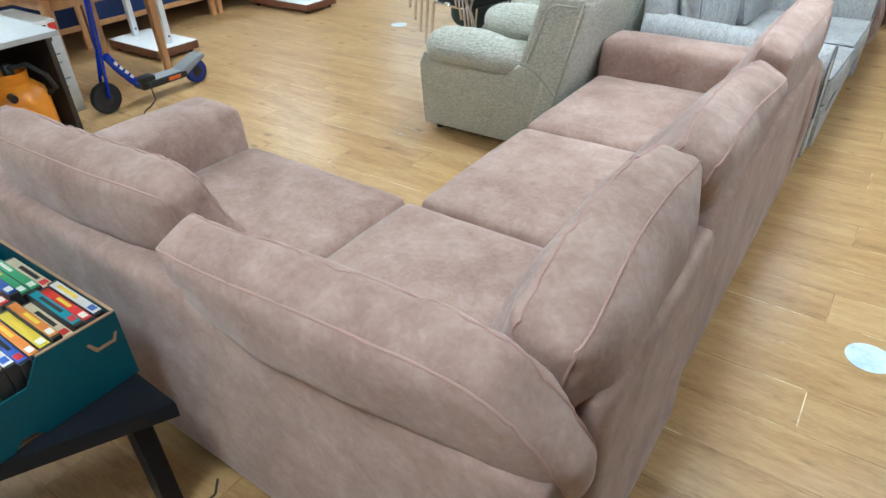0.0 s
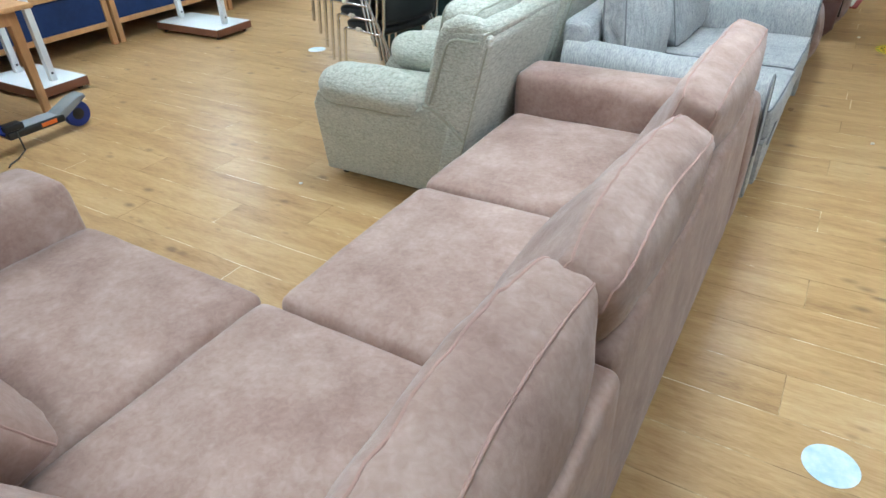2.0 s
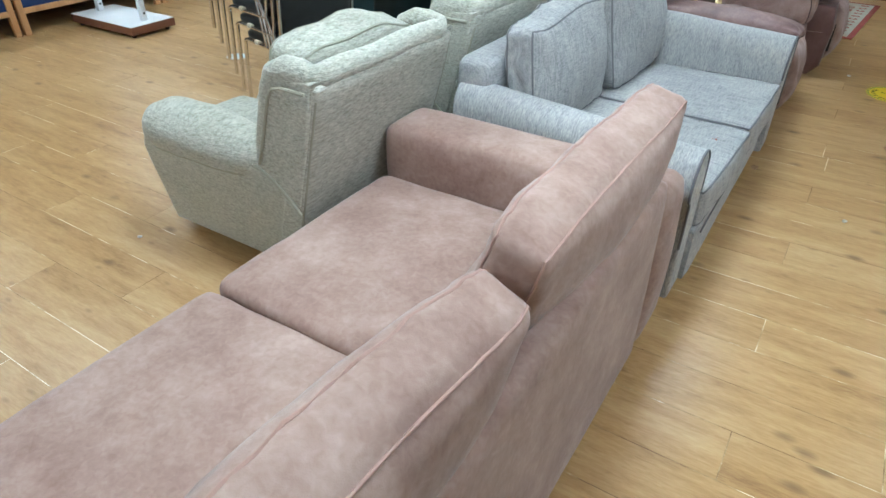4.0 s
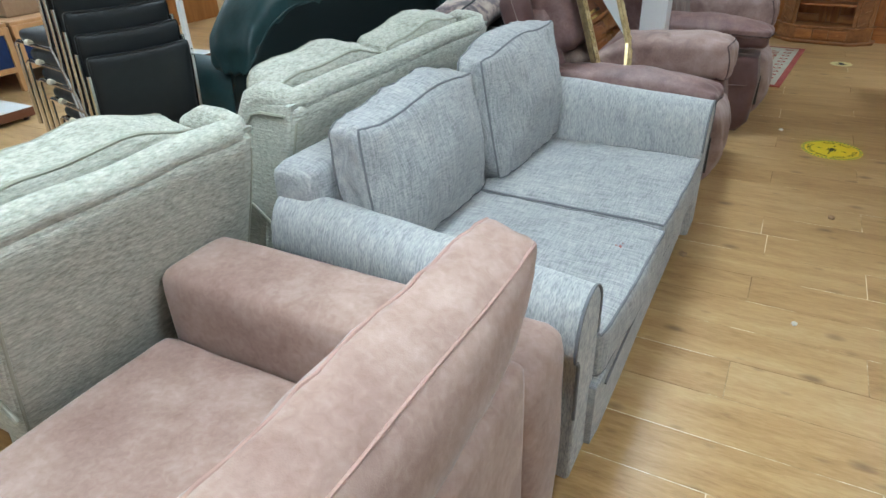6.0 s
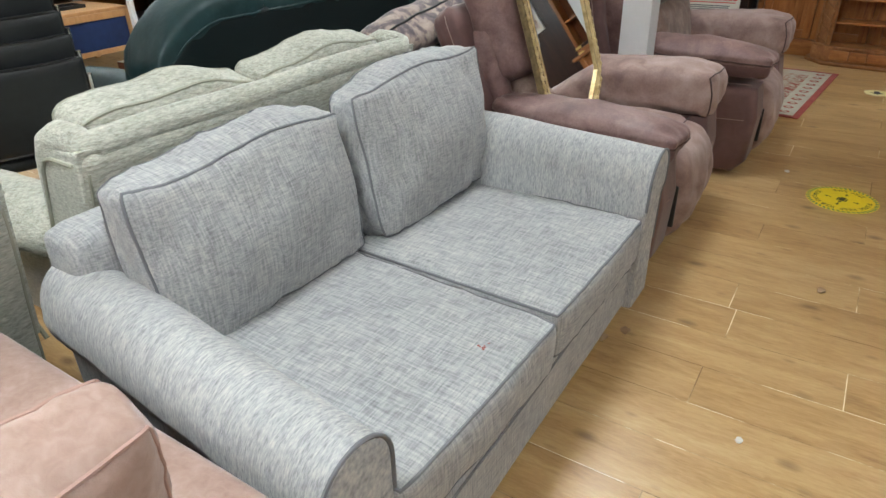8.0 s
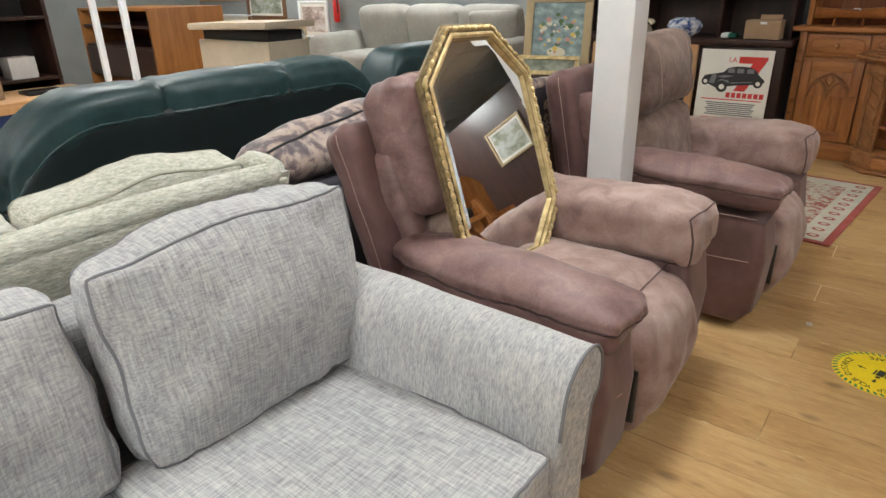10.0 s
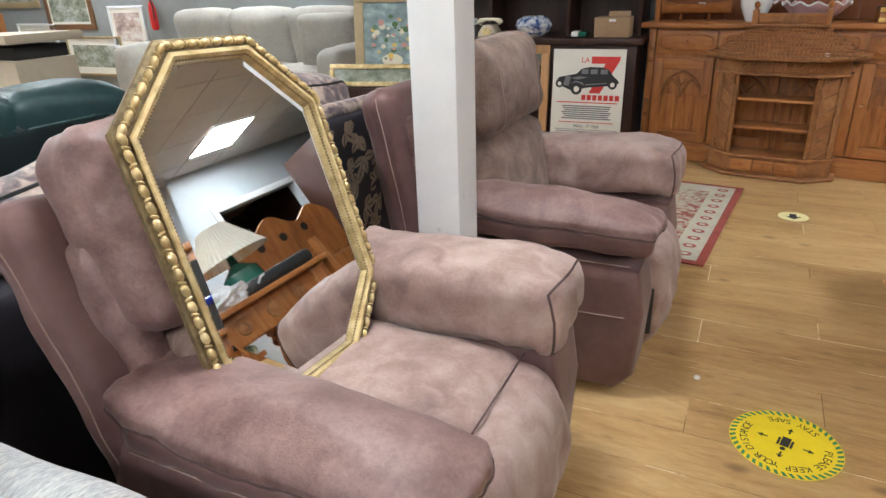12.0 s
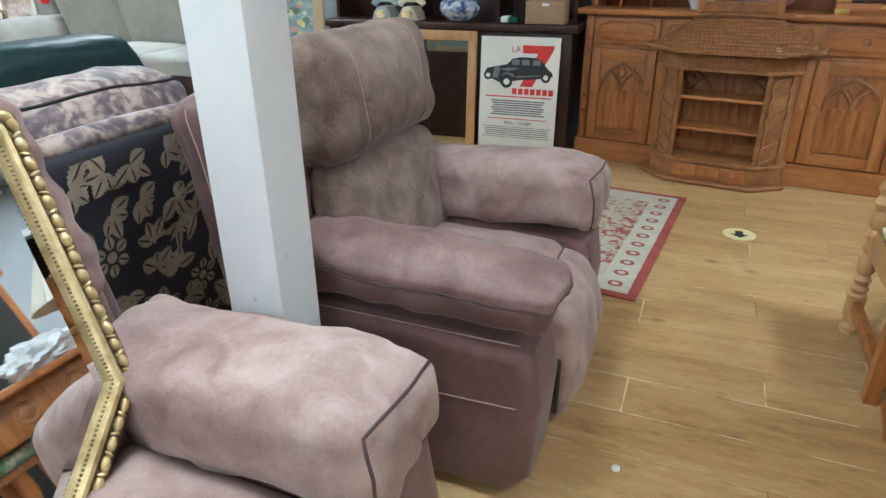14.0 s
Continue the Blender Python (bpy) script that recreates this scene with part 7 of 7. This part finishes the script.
def scooter():
    t = thing("electric_scooter", "blue electric scooter with black tyres", "scooter", (-4.09, 2.2, 0))
    X = -4.09
    for y, r_, nm in ((1.845, 0.105, "front_wheel"), (2.57, 0.088, "rear_wheel")):
        m = pose(X, y, r_, 0, 90, 0)
        w = part(nm, lathe([(r_ * 0.62, -0.022), (r_ * 0.93, -0.024), (r_, -0.012), (r_, 0.012), (r_ * 0.93, 0.024), (r_ * 0.62, 0.022)], 28, None, m), RUBBER if nm == "front_wheel" else plain("blue_tyre", (0.01, 0.03, 0.2), 0.5), t, "tyre")
        part("hub", lathe([(0.014, -0.03), (r_ * 0.6, -0.018), (r_ * 0.6, 0.018), (0.014, 0.03)], 20, None, m), BLACK_PLASTIC, w)
    part("deck", box(X - 0.065, X + 0.065, 2.09, 2.46, 0.085, 0.135, 0.015, 3), BLACK_PLASTIC, t)
    part("grip_tape", panel((X - 0.06, 2.12, 0.137), (0.12, 0, 0), (0, 0.34, 0), 0.002), plain("grey_grip", (0.28, 0.29, 0.30), 0.9), t, "grey grip tape")
    part("deck_tail", prism([(2.40, 0.10), (2.46, 0.10), (2.64, 0.19), (2.63, 0.215), (2.56, 0.20), (2.42, 0.14)], X - 0.06, X + 0.06, "x", 0.008), plain("grey_tail", (0.25, 0.26, 0.27), 0.6), t, "raised grey tail guard")
    part("side_label", panel((X + 0.066, 2.30, 0.10), (0, 0.10, 0), (0, 0, 0.025), 0.001), plain("orange_label", (0.7, 0.15, 0.02), 0.5), t)
    part("frame_tube", tube([(X, 1.93, 0.37), (X, 1.98, 0.28), (X, 2.06, 0.17), (X, 2.12, 0.115), (X, 2.3, 0.10)], [0.026, 0.028, 0.03, 0.035, 0.03], sides=12), BLUE, t, "blue frame tube")
    for k in range(4):
        part("lettering_bar", panel((X + 0.028, 1.955 + k * 0.028, 0.315 - k * 0.037), (0, 0.016, -0.021), (0, 0.016, 0.013), 0.003), WHITE, t)
    for s in (-1, 1):
        part("fork", tube([(X + s * 0.036, 1.845, 0.105), (X + s * 0.036, 1.868, 0.24), (X + s * 0.018, 1.875, 0.27)], 0.012, sides=8), BLUE, t)
    part("steering_tube", tube([(X, 1.87, 0.26), (X, 1.90, 0.42), (X, 1.955, 0.98)], [0.026, 0.021, 0.019], sides=12), BLUE, t, "blue steering tube")
    part("handlebar", tube([(X - 0.22, 1.955, 0.985), (X + 0.22, 1.955, 0.985)], 0.013, sides=10), BLACK_PLASTIC, t)
    part("brake_cable", tube([(X + 0.03, 1.95, 0.95), (X + 0.04, 1.91, 0.7), (X + 0.035, 1.885, 0.45), (X + 0.04, 1.86, 0.25)], 0.004), BLACK_PLASTIC, t)
    part("charger", box(X - 0.02, X + 0.07, 2.08, 2.20, 0.138, 0.175, 0.01), BLACK_PLASTIC, t)
    part("charger_cable", tube([(X + 0.07, 2.14, 0.14), (X + 0.13, 2.12, 0.03), (X + 0.16, 2.05, 0.006), (X + 0.2, 1.98, 0.006), (X + 0.24, 1.95, 0.008)], 0.005), BLACK_PLASTIC, t)


scooter()
cb = thing("printed_carton", "white printed carton with a hand hole", "box", (-4.55, 1.72, 0))
part("body", box(-4.86, -4.30, 1.58, 1.79, 0, 0.62, 0.006), CARD_WHITE, cb)
# black patch stands in for the dark inside the hand hole
part("hand_hole", panel((-4.299, 1.64, 0.49), (0, 0.09, 0), (0, 0, 0.035), 0.002), BLACK_PLASTIC, cb)
part("red_label", panel((-4.299, 1.735, 0.55), (0, 0.05, 0), (0, 0, 0.05), 0.002), INK_RED, cb)
for k in range(6):
    part("text_bar", panel((-4.299, 1.60 + 0.01 * (k % 2), 0.40 - k * 0.055), (0, 0.15 - 0.02 * (k % 3), 0), (0, 0, 0.008), 0.0015), INK_GREY, cb)
part("title_bar", panel((-4.299, 1.60, 0.565), (0, 0.12, 0), (0, 0, 0.03), 0.002), INK_BLACK, cb)
desk = thing("grey_desk", "grey-topped office desk with dark side panel", "desk", (-3.95, 0.9, 0))
part("desktop", box(-4.45, -3.56, 0.25, 1.46, 0.69, 0.72, 0.004), plain("pale_grey_laminate", (0.42, 0.43, 0.42), 0.45), desk)
part("side_panel", box(-4.42, -3.66, 1.42, 1.45, 0.0, 0.69, 0.003), plain("dark_brown_laminate", (0.03, 0.022, 0.017), 0.5), desk)
part("side_panel", box(-4.42, -3.66, 0.28, 0.31, 0.0, 0.69, 0.003), plain("dark_brown_laminate", (0.03, 0.022, 0.017), 0.5), desk)
# near-black panel puts the shade under the desk into colour
part("modesty_panel", box(-4.40, -4.37, 0.31, 1.42, 0.05, 0.69, 0.003), SHADOWGAP, desk)
gas = thing("gas_cylinder", "orange gas cylinder with a black hose", "cylinder", (-3.74, 1.205, 0))
G = Matrix.Translation((-3.74, 1.205, 0))
part("body", lathe([(0.14, 0), (0.15, 0.02), (0.155, 0.05), (0.155, 0.36), (0.145, 0.42), (0.10, 0.465), (0.05, 0.485)], 28, None, G), ORANGE, gas)
part("collar", lathe([(0.085, 0.46), (0.09, 0.53), (0.082, 0.53), (0.078, 0.46)], 24, None, G), ORANGE, gas)
part("valve", lathe([(0.03, 0.48), (0.03, 0.55), (0.02, 0.57)], 14, None, G), BLACK_PLASTIC, gas)
part("hose", tube([(-3.72, 1.205, 0.55), (-3.64, 1.27, 0.57), (-3.59, 1.33, 0.50), (-3.60, 1.36, 0.42), (-3.66, 1.33, 0.38), (-3.72, 1.25, 0.44)], 0.014, sides=8), RUBBER, gas, "black hose")
part("tap", tube([(-3.63, 1.13, 0.43), (-3.57, 1.12, 0.43)], 0.022, sides=10), BLACK_PLASTIC, gas)


# ---- side table with a box of videos ----
def side_table():
    t = thing("side_table", "black laminate side table behind the sofa", "table", (-1.45, -0.1, 0))
    quad = [(-0.95, 0.276), (-1.62, 0.300), (-1.98, -0.30), (-1.38, -0.56)]
    part("tabletop", prism(quad, 0.40, 0.45, "z", 0.003, 2), BLACK_TOP, t)
    for x, y in ((-1.05, 0.21), (-1.56, 0.24), (-1.86, -0.26), (-1.39, -0.44)):
        part("leg", box(x - 0.025, x + 0.025, y - 0.025, y + 0.025, 0, 0.40, 0.003), BLACK_TOP, t)
    part("cable", tube([(-1.0, 0.26, 0.004), (-0.98, 0.30, 0.03), (-1.0, 0.33, 0.05)], 0.004), BLACK_PLASTIC, t)


side_table()


def video_crate():
    t = thing("video_crate", "teal cardboard crate full of video cases", "crate", (-1.42, 0.05, 0.45))
    x0, x1, y0, y1, z0, z1 = -1.72, -1.118, -0.30, 0.288, 0.452, 0.650
    front = [(y0, z0), (-0.02, z0), (0.0, z0 + 0.02), (0.03, z0 + 0.02), (0.05, z0), (y1, z0), (y1, z1), (0.10, z1), (0.06, z1 - 0.06), (-0.12, z1 - 0.06), (-0.16, z1), (y0, z1)]
    part("front_wall", prism(front, x1 - 0.006, x1, "x", 0), CARD_BLUE, t, "teal front with a cut-down edge", 0)
    part("rear_wall", box(x0, x0 + 0.006, y0, y1, z0, z1, 0), CARD_BLUE, t)
    part("side_wall", box(x0 + 0.006, x1 - 0.006, y1 - 0.006, y1, z0, z1, 0), CARD_BLUE, t)
    part("side_wall", box(x0 + 0.006, x1 - 0.006, y0, y0 + 0.006, z0, z1, 0), CARD_BLUE, t)
    part("crate_floor", box(x0 + 0.006, x1 - 0.006, y0 + 0.006, y1 - 0.006, z0, z0 + 0.006, 0), CARD, t)
    part("raw_edge", box(x1 - 0.007, x1 + 0.001, 0.10, y1, z1, z1 + 0.004, 0.001), CARD, t, "torn brown edge")
    part("raw_edge", box(x0, x1 - 0.007, y1 - 0.007, y1 + 0.001, z1, z1 + 0.004, 0.001), CARD, t, "torn brown edge")
    part("handle_cut", prism([(0.20, 0.605), (0.215, 0.575), (0.265, 0.575), (0.275, 0.60), (0.268, 0.60), (0.26, 0.583), (0.222, 0.583), (0.207, 0.607)], x1 - 0.001, x1 + 0.002, "x", 0), CARD, t, "torn hand hole", 0)
    return x0, x1, y0, y1, z0, z1


cx0, cx1, cy0, cy1, cz0, cz1 = video_crate()
vr = random.Random(21)
SPINES = [plain("video_sleeve_%s" % n, c, 0.3) for n, c in (("red", (0.55, 0.03, 0.03)), ("orange", (0.62, 0.20, 0.03)), ("green", (0.05, 0.30, 0.12)), ("teal", (0.02, 0.25, 0.30)), ("white", (0.62, 0.60, 0.56)),
                                                           ("cream", (0.55, 0.45, 0.30)), ("blue", (0.03, 0.10, 0.42)), ("yellow", (0.65, 0.48, 0.04)), ("black", (0.02, 0.02, 0.02)))]
LABEL_W, LABEL_Y = plain("pale_spine_title", (0.72, 0.70, 0.64), 0.4), plain("yellow_spine_title", (0.75, 0.55, 0.05), 0.4)
for row, (xa, xb) in enumerate(((cx1 - 0.245, cx1 - 0.02), (cx1 - 0.49, cx1 - 0.26))):
    y = cy1 - 0.012
    while y - 0.03 > cy0 + 0.01:
        w = vr.uniform(0.024, 0.031)
        top = cz1 + vr.uniform(-0.035, -0.005) + 0.02
        v = thing("video_case", "colourful boxed video in the crate", "video", ((xa + xb) / 2, y - w / 2, cz0), group="videos in the crate")
        part("case", box(xa, xb, y - w, y - 0.001, cz0 + 0.008, top - 0.0012, 0.002), SPINES[8], v)
        part("sleeve", box(xa + 0.012, xb - 0.010, y - w + 0.0015, y - 0.0025, cz0 + 0.02, top, 0.0008), vr.choice(SPINES[:8]), v)
        L = vr.uniform(0.06, 0.12)
        s = xa + vr.uniform(0.02, 0.08)
        part("spine_title", box(s, s + L, y - w * 0.68, y - w * 0.32, top - 0.001, top + 0.0006, 0), vr.choice((LABEL_W, LABEL_Y, SPINES[8])), v, "", 0)
        part("spine_mark", box(xb - 0.045, xb - 0.02, y - w * 0.8, y - w * 0.2, top - 0.001, top + 0.0006, 0), vr.choice((LABEL_W, SPINES[0], SPINES[6])), v, "", 0)
        y -= w


# ---- further things that the mirror shows ----
scope = thing("telescope", "blue telescope on a small black tripod", "telescope", (1.45, 6.12, 0.905))
part("tube", tube([(1.38, 6.02, 1.10), (1.43, 6.09, 1.11), (1.44, 6.10, 1.11), (1.55, 6.26, 1.14)], [0.022, 0.022, 0.034, 0.036], sides=14), BLUE, scope, "blue tube")
for dx, dy in ((0.08, 0.02), (-0.06, 0.06), (-0.02, -0.09)):
    part("tripod_leg", tube([(1.45, 6.12, 1.08), (1.45 + dx, 6.12 + dy, 0.912)], 0.008), BLACK_PLASTIC, scope)
# dark panel added behind the pictures so that the mirror reflects darkness
board = thing("display_screen", "tall dark panel added to darken the mirror's reflection", "screen", (2.75, 10.29, 0))
part("panel", box(1.68, 3.95, 10.27, 10.345, 0, 2.35, 0.004), DARKWOOD, board)
painting(2.45, 1.55, 0.62, 0.46, PALEFRAME, "small framed landscape on the added dark panel", y=10.262, mount=0.03, fw=0.03)
painting(2.02, 1.62, 0.30, 0.44, WHITE, "narrow white-framed print on the added dark panel", y=10.262, mount=0.03, hue="town", fw=0.025)


# ---- the floor: laminate boards laid along x ----
floor_bm = box(X0 - 0.1, X1 + 0.1, Y0 - 0.1, Y1 + 0.1, -0.12, -0.0005, 0)
box(XN - 0.1, X1 + 0.1, Y1 + 0.1, YN + 0.1, -0.12, -0.0005, 0, bm=floor_bm)
floor = structure("floor", floor_bm, JOINT, "worn oak laminate floor with pale joints", "floor")
BOARD_W, BOARD_L, ROW0 = 0.2045, 1.285, 3.312


def board_mesh(length, name="floor_board"):
    bm = bmesh.new()
    g, w = 0.0013, BOARD_W
    x0, x1, y0, y1 = g, length - g, g, w - g
    top = [bm.verts.new(p) for p in ((x0 + 0.0005, y0 + 0.0005, 0), (x1 - 0.0005, y0 + 0.0005, 0), (x1 - 0.0005, y1 - 0.0005, 0), (x0 + 0.0005, y1 - 0.0005, 0))]
    low = [bm.verts.new(p) for p in ((x0, y0, -0.006), (x1, y0, -0.006), (x1, y1, -0.006), (x0, y1, -0.006))]
    bm.faces.new(top)
    for i in range(4):
        bm.faces.new((low[i], low[(i + 1) % 4], top[(i + 1) % 4], top[i]))
    return bm


full = bpy.data.meshes.new("floor_board")
bmf = board_mesh(BOARD_L)
bmf.to_mesh(full)
bmf.free()
full.materials.append(OAK)
rest = bmesh.new()
count = 0
r = random.Random(4)
shifts = {0: 0.315, 1: 0.315 + 0.43, 2: 0.315 - 0.47}
for j in range(-27, 45):
    y = ROW0 + j * BOARD_W
    if y + BOARD_W < Y0 or y > YN:
        continue
    start = shifts[j % 3] + r.uniform(-0.02, 0.02)
    if j == 8:
        start = 0.36
    n0 = math.ceil((X0 - start) / BOARD_L) - 1
    for k in range(n0, n0 + 14):
        x = start + k * BOARD_L
        if x > X1 - 0.03 or x + BOARD_L < X0 + 0.03 or (y > Y1 and x < XN - 0.2):
            continue
        if -3.6 < x < 1.6 and -0.6 < y < 9.7 and count < 290:
            ob = new("floor_board", full)
            ob.parent = floor
            ob.location = (x, y, 0)
            count += 1
        else:
            left = max(x, X0)
            join(rest, board_mesh(min(x + BOARD_L, X1) - left), Matrix.Translation((left, y, 0)))
more = part("floor_boards_beyond", rest, OAK, floor, "", 0)
tagged(more, "oak laminate boards further off", "", "", "stuff")
